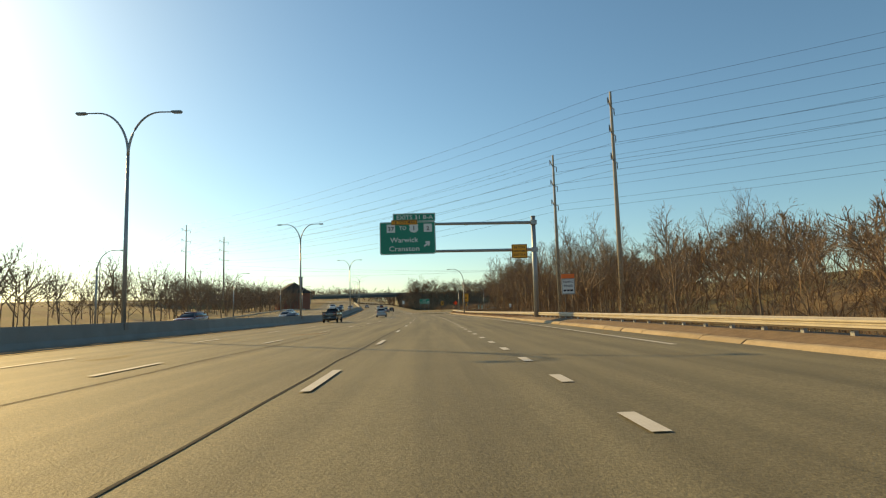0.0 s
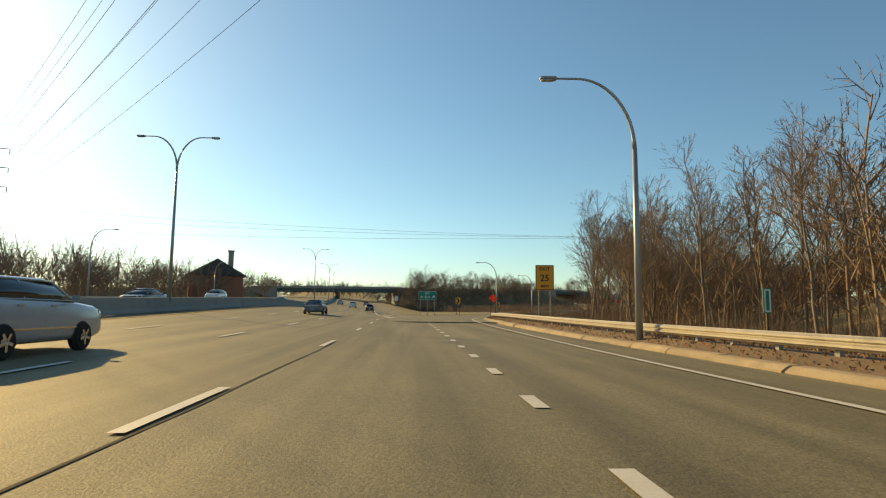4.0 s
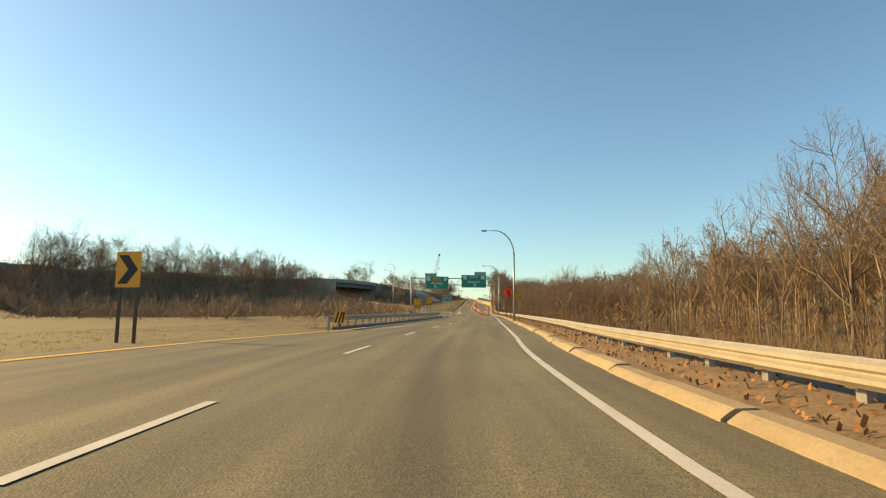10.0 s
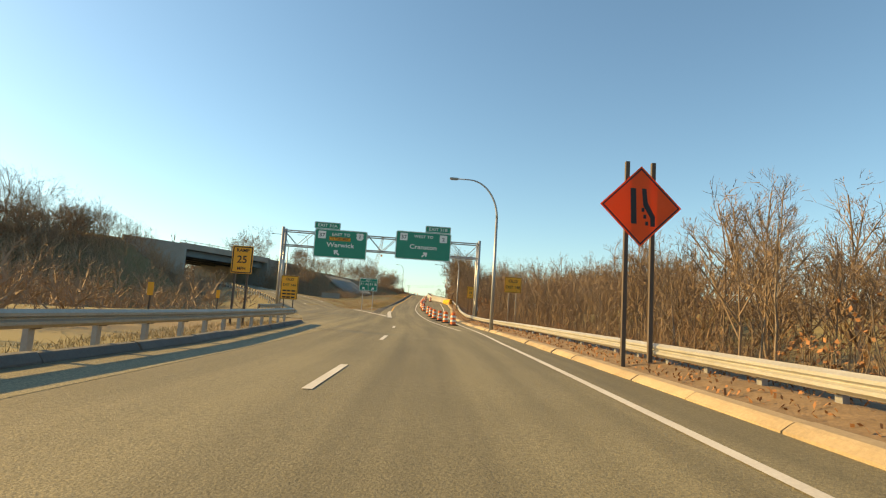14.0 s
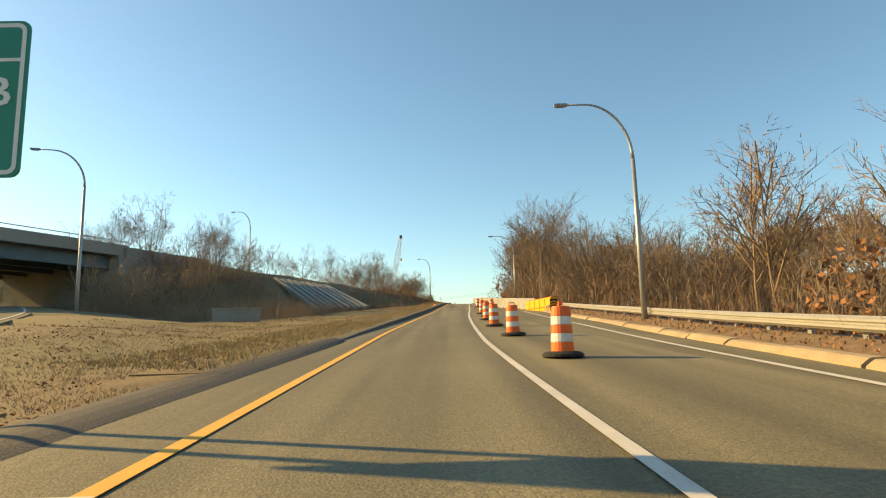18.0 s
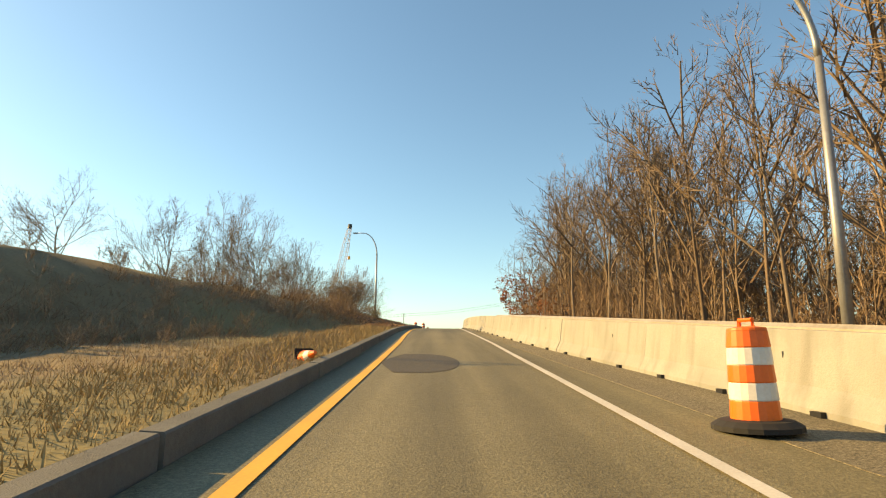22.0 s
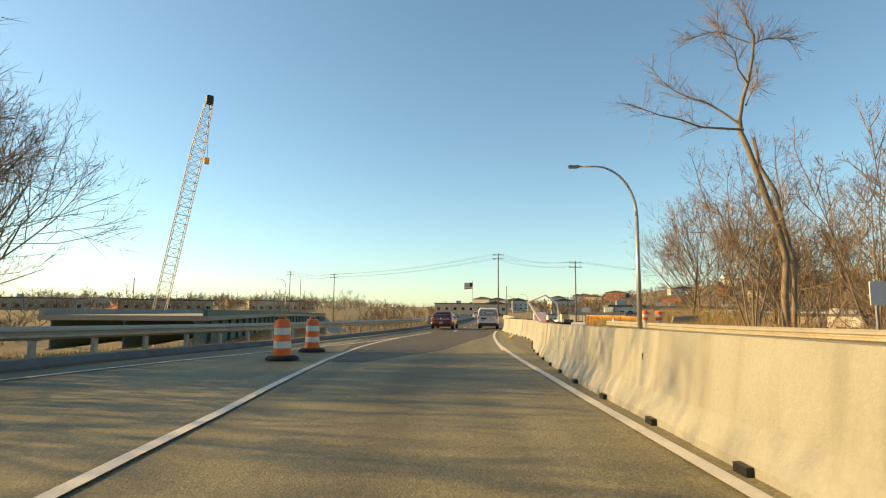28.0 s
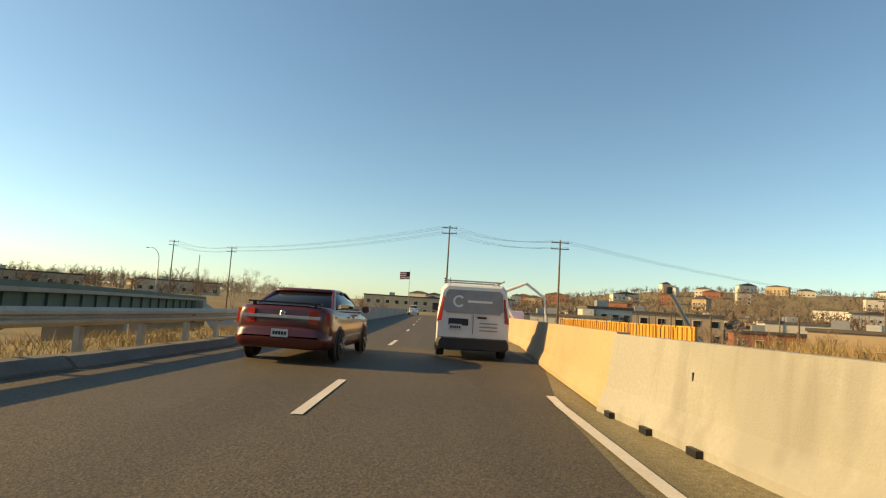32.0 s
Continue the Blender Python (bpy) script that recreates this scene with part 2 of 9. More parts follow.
BRUSH = mat("brown brush", (0.26, 0.17, 0.10), 0.95, dark=(0.125, 0.08, 0.047), scale=0.25, fine=3)
LEAF = mat("dry rust oak leaves", (0.48, 0.15, 0.04), 0.8, dark=(0.20, 0.065, 0.02), scale=1.5, fine=12, rand=0.2)
LEAF_DULL = mat("dull brown beech leaves", (0.34, 0.16, 0.06), 0.85, dark=(0.18, 0.085, 0.035), scale=1.5, fine=12, rand=0.2)
LEAF_TAN = mat("dry tan leaves", (0.50, 0.30, 0.15), 0.75, dark=(0.24, 0.13, 0.06), scale=1.5, fine=12, rand=0.2)
GLASS = mat("tinted car glass", (0.02, 0.022, 0.024), 0.08, 0.0, scale=1, spec=0.8)
TAIL = mat("red lamp lens", (0.42, 0.02, 0.012), 0.15, scale=3)
CHROME = mat("chrome", (0.75, 0.75, 0.74), 0.12, 1.0, scale=3)
PLATE = mat("pale number plate", (0.62, 0.64, 0.62), 0.4, scale=8)


# ---- building helpers ----
def mesh_of(verts, faces, smooth=False):
    me = bpy.data.meshes.new("m")
    me.from_pydata([tuple(v) for v in verts], [], [tuple(f) for f in faces])
    if smooth:
        me.polygons.foreach_set("use_smooth", [True] * len(me.polygons))
    me.update()
    return me


class Geo:
    """Collects verts and faces of one mesh."""
    def __init__(self):
        self.v, self.f = [], []

    def add(self, verts, faces):
        n = len(self.v)
        self.v += [tuple(p) for p in verts]
        self.f += [tuple(i + n for i in q) for q in faces]
        return self

    def box(self, lo, hi, m=None, bevel=0.0):
        x0, y0, z0 = lo
        x1, y1, z1 = hi
        vs = [Vector(p) for p in ((x0, y0, z0), (x1, y0, z0), (x1, y1, z0), (x0, y1, z0), (x0, y0, z1), (x1, y0, z1), (x1, y1, z1), (x0, y1, z1))]
        fs = [(0, 3, 2, 1), (4, 5, 6, 7), (0, 1, 5, 4), (1, 2, 6, 5), (2, 3, 7, 6), (3, 0, 4, 7)]
        if bevel:
            bm = bmesh.new()
            bv = [bm.verts.new(p) for p in vs]
            for q in fs:
                bm.faces.new([bv[i] for i in q])
            bmesh.ops.bevel(bm, geom=bm.edges[:], offset=bevel, segments=2, affect="EDGES")
            bm.verts.index_update()
            vs = [p.co.copy() for p in bm.verts]
            fs = [[p.index for p in q.verts] for q in bm.faces]
            bm.free()
        if m:
            vs = [m @ p for p in vs]
        return self.add(vs, fs)

    def tube(self, pts, radii, n=6, caps=True):
        pts = [Vector(p) for p in pts]
        if not hasattr(radii, "__len__"):
            radii = [radii] * len(pts)
        vs, fs = [], []
        for i, p in enumerate(pts):
            d = pts[min(i + 1, len(pts) - 1)] - pts[max(i - 1, 0)]
            d = d.normalized() if d.length > 1e-9 else Vector((0, 0, 1))
            u = d.cross(Vector((0, 0, 1)) if abs(d.z) < 0.9 else Vector((1, 0, 0))).normalized()
            w = d.cross(u)
            for k in range(n):
                t = 2 * math.pi * k / n
                vs.append(p + (u * math.cos(t) + w * math.sin(t)) * radii[i])
        for i in range(len(pts) - 1):
            for k in range(n):
                k2 = (k + 1) % n
                fs.append((i * n + k, i * n + k2, (i + 1) * n + k2, (i + 1) * n + k))
        if caps:
            fs.append(tuple(range(n))[::-1])
            fs.append(tuple((len(pts) - 1) * n + k for k in range(n)))
        return self.add(vs, fs)

    def lathe(self, prof, n=20, centre=(0, 0, 0)):
        vs, fs = [], []
        for r, z in prof:
            for k in range(n):
                t = 2 * math.pi * k / n
                vs.append((centre[0] + r * math.cos(t), centre[1] + r * math.sin(t), centre[2] + z))
        for i in range(len(prof) - 1):
            for k in range(n):
                k2 = (k + 1) % n
                fs.append((i * n + k, i * n + k2, (i + 1) * n + k2, (i + 1) * n + k))
        fs.append(tuple((len(prof) - 1) * n + k for k in range(n)))
        return self.add(vs, fs)

    def prism(self, outline, y0, y1, m=None):
        """Outline in x, z pushed from y0 to y1."""
        n = len(outline)
        vs = [Vector((x, y0, z)) for x, z in outline] + [Vector((x, y1, z)) for x, z in outline]
        fs = [tuple(range(n)), tuple(range(2 * n - 1, n - 1, -1))] + [((k + 1) % n, k, n + k, n + (k + 1) % n) for k in range(n)]
        if m:
            vs = [m @ p for p in vs]
        return self.add(vs, fs)

    def mesh(self, smooth=False):
        return mesh_of(self.v, self.f, smooth)


def part(name, geo, material, parent=None, label="", smooth=False):
    me = geo.mesh(smooth) if isinstance(geo, Geo) else geo
    if material and not me.materials:
        me.materials.append(material)
    ob = new(name, me)
    if parent:
        ob.parent = parent
    if label:
        ob["label"] = label
    return ob


def empty(name, m=None):
    ob = new(name)
    if m:
        ob.matrix_basis = m
    return ob


# ---- alignments: the lane that is driven, and the highway that crosses over it ----
RAMP = [
    (0.0, -40.0, 0.00), (0.0, -8.0, 0.00), (-0.0, 24.0, -0.12), (-0.0, 56.0, -0.27), (-0.0, 88.0, -0.44), (-0.5, 120.0, -0.48),
    (-0.3, 152.0, -0.34), (3.0, 183.8, -0.51), (10.5, 214.9, -0.64), (22.7, 244.4, -0.43), (37.9, 272.6, -0.12), (53.5, 300.6, 0.16),
    (68.6, 328.8, 0.51), (82.4, 357.6, 0.98), (96.2, 386.5, 2.22), (110.8, 415.0, 4.01), (126.1, 443.1, 6.03), (141.6, 471.0, 7.96),
    (158.3, 498.4, 9.04), (177.1, 524.2, 8.93), (210.6, 564.0, 8.89), (236.4, 594.6, 8.89), (275.0, 640.5, 8.89), (326.5, 701.7, 8.89),
]
CROSS = [(-420, 300, 4), (-300, 335, 6.5), (-150, 378, 10.0), (-80, 396, 11.1), (-23, 412, 11.6), (30, 424, 12.0), (64, 440, 12.3), (97, 467, 11.8), (120.5, 485, 10.9), (138, 499, 10.0), (153.8, 512, 9.35), (166, 523, 8.86), (182.6, 535.3, 8.74), (222.7, 580, 8.7), (261, 626, 8.7)]


class Line:
    """A smooth line through control points, by stations in metres; d is to the right of it."""
    def __init__(self, ctrl, step=2.0):
        p = np.array(ctrl, float)
        q = np.vstack([2 * p[0] - p[1], p, 2 * p[-1] - p[-2]])
        out = []
        for i in range(len(p) - 1):
            a, b, c, d = q[i:i + 4]
            n = max(2, int(np.linalg.norm(c - b) / step))
            for s in np.arange(n) / n:
                out.append(0.5 * (2 * b + (c - a) * s + (2 * a - 5 * b + 4 * c - d) * s * s + (3 * b - a - 3 * c + d) * s ** 3))
        out.append(p[-1])
        self.p = np.array(out)
        t = np.gradient(self.p[:, :2], axis=0)
        self.t = t / np.linalg.norm(t, axis=1)[:, None]
        self.s = np.concatenate([[0], np.cumsum(np.linalg.norm(np.diff(self.p[:, :2], axis=0), axis=1))])

    def at(self, s, d=0.0, dz=0.0):
        x, y, z = (np.interp(s, self.s, self.p[:, j]) for j in range(3))
        tx, ty = np.interp(s, self.s, self.t[:, 0]), np.interp(s, self.s, self.t[:, 1])
        n = math.hypot(tx, ty)
        return Vector((x + d * ty / n, y - d * tx / n, z + dz))

    def heading(self, s):
        """Degrees about z that turn +Y into the line's direction."""
        return math.degrees(-math.atan2(np.interp(s, self.s, self.t[:, 0]), np.interp(s, self.s, self.t[:, 1])))

    def place(self, s, d=0.0, dz=0.0, turn=0.0):
        p = self.at(s, d, dz)
        return pose(p.x, p.y, p.z, 0, 0, self.heading(s) + turn)

    def near(self, x, y):
        """Station, offset and height for arrays of places."""
        x, y = np.asarray(x, float), np.asarray(y, float)
        i = np.empty(x.shape, int)
        for k in range(0, x.size, 4000):
            xx, yy = x.flat[k:k + 4000], y.flat[k:k + 4000]
            i.flat[k:k + 4000] = np.argmin((self.p[None, :, 0] - xx[:, None]) ** 2 + (self.p[None, :, 1] - yy[:, None]) ** 2, 1)
        dx, dy = x - self.p[i, 0], y - self.p[i, 1]
        tx, ty = self.t[i, 0], self.t[i, 1]
        return self.s[i] + dx * tx + dy * ty, dx * ty - dy * tx, self.p[i, 2]


MOTORWAY = [(0, -80, 0.05), (0, 0, 0), (0, 30, -0.15), (0, 85, -0.43), (-1.3, 120, -0.48), (-3.9, 160, -0.42), (-7.2, 195, -0.58), (-11, 230, -0.45), (-22, 310, 1.3), (-35, 390, 4.0), (-67, 590, 9.0), (-150, 1100, 15.0)]
ramp = Line(RAMP)
motorway = Line(MOTORWAY, 4.0)
LOOP = [(69.4, 346.1, 0.67), (76.2, 364, 1.0), (79.5, 382, 1.74), (80.0, 400, 3.3), (78.2, 420, 4.75), (73.5, 441, 6.2), (65, 463, 6.7), (52, 486, 6.7), (30, 510, 6.5)]
loop = Line(LOOP)
S0 = 40.0                             # the camera starts 40 m along the ramp line
cross = Line(CROSS)


def R(s, d=0.0, dz=0.0):
    return ramp.at(s + S0, d, dz)


def RP(s, d=0.0, dz=0.0, turn=0.0):
    return ramp.place(s + S0, d, dz, turn)


def bank_lift(s, d):
    """The motorway's surface rises towards its median on the bend."""
    return np.interp(s, [105, 185, 420], [0, 0.10, 0.10]) * np.clip(-np.asarray(d, float) - 0.9, 0, 19.1)


def M(s, d=0.0, dz=0.0):
    """A place on the motorway that is left behind; s is metres from where the camera starts."""
    return motorway.at(s + 80, d, dz + float(bank_lift(s, d)))


def MP(s, d=0.0, dz=0.0, turn=0.0):
    return motorway.place(s + 80, d, dz + float(bank_lift(s, d)), turn)


def sweep(at, stations, profile, closed=True, caps=True):
    """A cross-section of (d, dz), or a function of the station that gives one, pushed along a line."""
    g = Geo()
    n = None
    for k, s in enumerate(stations):
        pr = profile(s) if callable(profile) else profile
        n = len(pr)
        g.v += [tuple(at(s, d, dz)) for d, dz in pr]
    m = n if closed else n - 1
    for k in range(len(stations) - 1):
        for j in range(m):
            j2 = (j + 1) % n
            g.f.append((k * n + j, (k + 1) * n + j, (k + 1) * n + j2, k * n + j2))
    if closed and caps:
        g.f.append(tuple(range(n)))
        g.f.append(tuple((len(stations) - 1) * n + j for j in range(n))[::-1])
    return g


def span(a, b, step=3.0):
    return list(np.linspace(a, b, max(2, int(abs(b - a) / step) + 1)))


def lerp(s, xs, ys):
    return float(np.interp(s, xs, ys))


# ---- the ground: one sheet to the horizon ----
def smoothstep(x, a, b):
    t = np.clip((x - a) / (b - a), 0, 1)
    return t * t * (3 - 2 * t)


def terrain(x, y):
    """Heights of the ground for arrays of places."""
    base = -1.6 + 0 * x
    s, d, z = ramp.near(x, y)
    s = s - S0
    right, left = np.interp(s, [0, 150, 160, 400, 440, 560, 600, 900], [12.5, 12.5, 7.5, 7.5, 11.5, 11.5, 8, 8]), np.interp(s, [0, 150, 260, 380, 430, 540, 560, 900], [-40, -60, -60, -16, -26, -26, -9, -9])
    base = base + np.where(d > 0, np.clip(np.interp(s, [360, 430, 560, 600, 700], [0, 3.0, 8.0, 7.4, 7.4]), 0, 99), 0)
    base = base + np.where(d <= 0, np.interp(s, [250, 400, 520, 600], [0.6, 1.5, 4, 3]), 0)
    far = np.hypot(x - 60, y - 300)
    out = np.where(d > 0, d - right, left - d)
    z_r = z - 0.10 - np.clip(out, 0, None) * 0.5
    g = np.where(out < 0, z - 0.10, np.maximum(z_r, np.minimum(base, z - 0.10)))
    # the motorway's bed
    sm, dm, zm = motorway.near(x, y)
    inside = (dm > -75) & (dm < np.interp(sm, [0, 235, 250, 320], [13.0, 13.0, 6.0, 6.0]))
    edge = np.interp(sm, [0, 235, 250, 320], [13.0, 13.0, 6.0, 6.0])
    side = (dm >= edge) & (dm < edge + 16) & (sm > 240) & (sm < 1100)
    g = np.where(side, np.maximum(g, zm - 0.10 - (dm - edge) * 0.22), g)
    g = np.where(inside & (sm < 1100), zm - 0.05 + bank_lift(sm - 80, dm), g)
    # the crossing highway's embankment, open where the roads pass below it
    sc, dc, zc = cross.near(x, y)
    sl, dl, zl = loop.near(x, y)
    half = np.interp(ramp.near(x, y)[0] - S0, [300, 515, 545, 575], [12.0, 12.0, 9.0, 5.0])
    e = zc - 0.12 - np.clip(np.abs(dc) - half, 0, None) * np.interp(ramp.near(x, y)[0] - S0, [488, 510], [0.62, 0.33])
    clear = np.minimum(np.maximum(-46 - dm, dm - 10), np.where(sl < 160, np.abs(dl) - 8.0, 99))
    e = np.minimum(e, -3.0 + np.clip(clear, 0, None) * 1.1)
    e = np.where(s > 585, -9, e)
    g = np.maximum(g, e)
    bed = np.clip(1 - (np.abs(dl) - 6.0) / 5.0, 0, 1) * (sl > 25) * (sl < 165) * (clear < 12)
    g = g * (1 - bed) + np.minimum(g, zl - 0.05) * bed
    beside = (sl > 14) & (sl < 175) & (np.abs(dl) < 30) & (dm > 16)
    g = np.where(beside, np.maximum(g, zl - 0.05 - np.clip(np.abs(dl) - 6.5, 0, None) * np.where(dl > 0, 0.10, 0.30)), g)
    g = np.where((s > 527) & (s < 620) & (d < 8) & (d > -np.interp(s, [527, 536, 560, 575, 592], [2.2, 12.0, 11.0, 7.2, 6.0])), np.minimum(g, z - 0.12), g)
    g = np.where((s > 430) & (s <= 527) & (d < 9) & (d > -3.6), np.minimum(g, z - 0.12), g)
    g = np.where((s > 556) & (s < 600) & (d > 10.2) & (d < 18), np.maximum(g, z + 0.55), g)
    # wooded ground rising beside the road, and the slope across the valley
    g = g + np.where(d > 0, smoothstep(d, np.interp(s, [150, 200, 345, 430], [30, 38, 38, 26]), np.interp(s, [150, 200, 345, 430], [62, 75, 75, 58])) * np.interp(s, [-60, 0, 500, 545], [6.0, 6.5, 6.5, 0]), 0)
    g = g + smoothstep(-dm, 62, 95) * np.interp(sm, [0, 300, 380], [5.5, 5.5, 0]) * (dm < 0)
    v = np.hypot(x - 184, y - 532)
    bear = np.degrees(np.arctan2(x - 184, y - 532))
    g = g + 36 * smoothstep(v, 240, 900) * smoothstep(bear, 42, 66)
    g = g + 8.5 * smoothstep(v, 105, 210) * smoothstep(bear, -62, -48) * (1 - smoothstep(bear, 22, 33))
    hill = 42 * smoothstep(far, 420, 1400) * (0.55 + 0.45 * np.sin(x * 0.0021 + 1.0) * np.cos(y * 0.0017))
    return g + hill


def axis(lo, hi, step, far, grow=1.28):
    a = list(np.arange(lo, hi + 0.1, step))
    d, p = step, hi
    while p < far:
        d *= grow
        p += d
        a.append(p)
    d, p = step, lo
    while p > -far:
        d *= grow
        p -= d
        a.insert(0, p)
    return np.array(a)


gx, gy = axis(-110, 270, 2.5, 4200), axis(-40, 680, 2.5, 4200)
GX, GY = np.meshgrid(gx, gy)
GZ = terrain(GX.ravel(), GY.ravel())
bumps = np.array([noise.noise((x * 0.35, y * 0.35, 0.0)) for x, y in zip(GX.ravel(), GY.ravel())])
_, dr, _ = ramp.near(GX.ravel(), GY.ravel())
GZ = GZ + bumps * 0.10 * (np.abs(dr) > 6)
nx, ny = len(gx), len(gy)
ii = np.arange(nx * ny).reshape(ny, nx)
quads = np.stack([ii[:-1, :-1], ii[:-1, 1:], ii[1:, 1:], ii[1:, :-1]], -1).reshape(-1, 4)
ground = part("ground", mesh_of(np.stack([GX.ravel(), GY.ravel(), GZ], -1).tolist(), quads.tolist(), True), GROUND)
tagged(ground, "dry winter grass, dead leaves and bare earth", "ground", kind="structure")


def on_ground(x, y):
    """Height of the ground sheet itself, between its corners."""
    x, y = np.asarray(x, float), np.asarray(y, float)
    i = np.clip(np.searchsorted(gx, x) - 1, 0, nx - 2)
    j = np.clip(np.searchsorted(gy, y) - 1, 0, ny - 2)
    u, v = (x - gx[i]) / (gx[i + 1] - gx[i]), (y - gy[j]) / (gy[j + 1] - gy[j])
    z = GZ.reshape(ny, nx)
    return (z[j, i] * (1 - u) + z[j, i + 1] * u) * (1 - v) + (z[j + 1, i] * (1 - u) + z[j + 1, i + 1] * u) * v


# ---- carriageways ----
def strip(name, at, stations, lo, hi, dz, material, label="", category="", parent=None, kind="structure", thick=0.25, mids=()):
    """A road surface with thickness between two offsets, which may be functions of the station."""
    fl = lo if callable(lo) else (lambda s: lo)
    fh = hi if callable(hi) else (lambda s: hi)
    ds = lambda s: [fl(s), fl(s), fh(s), fh(s)] + list(mids)
    g = sweep(at, stations, lambda s: [(d, dz - thick * (i in (1, 2))) for i, d in enumerate(ds(s))])
    me = g.mesh()
    lane = me.attributes.new("lane", "FLOAT_VECTOR", "POINT")
    lane.data.foreach_set("vector", [c for s in stations for d in ds(s) for c in (d, s, 0.0)])
    ob = part(name, me, material, parent)
    if parent is None:
        tagged(ob, label, category, kind=kind)
    return ob


EDGE_S = [0, 77, 110, 160, 190, 215, 240, 262, 300, 340, 380, 421, 455, 640]
EDGE_D = [7.1, 6.9, 5.4, 3.2, 2.15, 1.75, 1.85, 2.65, 2.75, 3.2, 4.6, 6.6, 7.0, 7.0]
KERB_S = [-40, 0, 77, 110, 160, 190, 222, 240, 263, 300, 340, 383, 423, 460]
KERB_D = [8.6, 8.6, 8.8, 7.2, 4.7, 3.1, 2.7, 2.9, 3.9, 4.1, 4.4, 5.3, 8.0, 8.6]
LEFT_S = [150, 168, 183, 202, 228, 236, 257, 268, 289, 331, 352, 366, 383]
LEFT_D = [-4.6, -6.8, -9.5, -11.3, -11.4, -10.8, -8.6, -6.8, -5.9, -5.5, -6.6, -8.8, -13.5]
WALL_S = [440, 448, 456, 461, 467, 484, 492, 512, 524, 541, 552, 563, 570, 576, 581, 586, 592, 600, 640, 720]
WALL_D = [9.4, 8.6, 7.3, 6.2, 4.9, 3.9, 3.6, 3.1, 2.95, 2.6, 2.72, 3.3, 4.0, 3.9, 3.3, 2.8, 3.2, 4.0, 4.6, 4.6]
INNER_S = [383, 400, 418, 435, 450, 484, 512, 530]
INNER_D = [-4.0, -3.8, -3.3, -2.55, -2.2, -2.08, -2.05, -2.2]
edge_r = lambda s: lerp(s, EDGE_S, EDGE_D)
kerb_r = lambda s: lerp(s, KERB_S, KERB_D)
left_l = lambda s: lerp(s, LEFT_S, LEFT_D)
wall_r = lambda s: lerp(s, WALL_S, WALL_D)
inner_l = lambda s: lerp(s, INNER_S, INNER_D)

road = strip("road", M, span(-75, 520, 3), -17.0, lambda s: lerp(s, [0, 77, 110, 150, 156, 170, 240, 300], [8.62, 8.82, 8.4, 8.5, 6.0, 1.0, 3.0, 3.0]), 0.0, ASPHALT, "worn grey motorway asphalt with dark crack sealant", "road", mids=(-0.9, -4.0, -7.5, -11.0, -14.5))
strip("road_opposite", M, span(-75, 520, 6), -37.0, -18.0, 0.0, ASPHALT, "grey asphalt of the opposite carriageway", "road", mids=(-20.0,))
strip("ramp_road", R, span(150, 383, 3), lambda s: lerp(s, [150, 168, 202, 222, 232, 257, 268, 331, 352, 366, 383], [-4, -8.0, -14.5, -14.5, -12.4, -9.6, -7.0, -6.05, -7.2, -9.6, -14.4]), lambda s: kerb_r(s) + 0.02, 0.014, ASPHALT, "patched grey exit ramp asphalt", "road")
strip("ramp_road_upper", R, span(383, 528, 3), lambda s: inner_l(s) + 0.02, lambda s: lerp(s, [383, 423, 445, 456, 467, 528], [5.3, 8.0, 9.5, 9.0, 8.0, 6.0]), 0.0, ASPHALT, "grey ramp asphalt climbing to the highway", "road")
strip("gore_road", R, span(382, 398, 1.6), lambda s: lerp(s, [382, 390, 398], [-14.0, -12.0, -8.6]), lambda s: inner_l(s) + 0.03, 0.002, ASPHALT, "grey asphalt of the gore between ramp and loop", "road")
strip("highway_road", R, span(528, 720, 4), lambda s: lerp(s, [528, 536, 556, 566, 575, 592, 720], [-1.9, -11.5, -10.5, -8.4, -6.6, -5.6, -5.6]), lambda s: lerp(s, [528, 720], [6.0, 6.0]), 0.0, ASPHALT, "grey highway asphalt at the merge", "road")
strip("fresh_asphalt", R, span(556, 700, 3), lambda s: lerp(s, [556, 570, 700], [-3.0, -5.0, -5.2]), lambda s: lerp(s, [556, 562, 567.8, 571, 576, 582, 586, 592, 700], [-2.2, -0.4, 0.3, 0.7, 1.45, 1.7, 2.0, 3.0, 3.2]), 0.008, ASPHALT_NEW, "dark freshly laid asphalt", "road")
strip("shoulder", R, span(445, 535, 3), lambda s: lerp(s, [445, 452, 466, 480, 535], [6.0, 4.9, 3.3, 2.9, 2.5]), lambda s: wall_r(s) + 0.2, 0.006, ASPHALT_OLD, "pale worn shoulder asphalt", "shoulder")
# the crossing highway and its bridges are below; the loop ramp passes under it
strip("loop_road", loop.at, span(0, 168, 3), lambda s: -5.0, lambda s: lerp(s, [0, 22, 40, 168], [4.0, 4.6, 4.6, 4.6]), 0.006, ASPHALT, "grey asphalt of the loop ramp that curves under the bridge", "road")


# ---- painted lines ----
def line(name, at, stations, d, w, material, dz=0.016, label=""):
    fd = d if callable(d) else (lambda s: d)
    g = sweep(at, stations, lambda s: [(fd(s) - w / 2, dz), (fd(s) + w / 2, dz)], closed=False)
    return tagged(part(name, g, material), label or "worn painted road line", "road line", kind="structure")


def dashes(name, at, s0, s1, d, length, cycle, w, label, dz=0.016):
    fd = d if callable(d) else (lambda s: d)
    holder = tagged(empty(name), label, "road line", kind="structure")
    s = s0
    while s < s1:
        g = sweep(at, span(s, s + length, 2), lambda q: [(fd(q) - w / 2, dz), (fd(q) + w / 2, dz)], closed=False)
        part("dash", g, WHITE_LINE, holder)
        s += cycle
    return holder


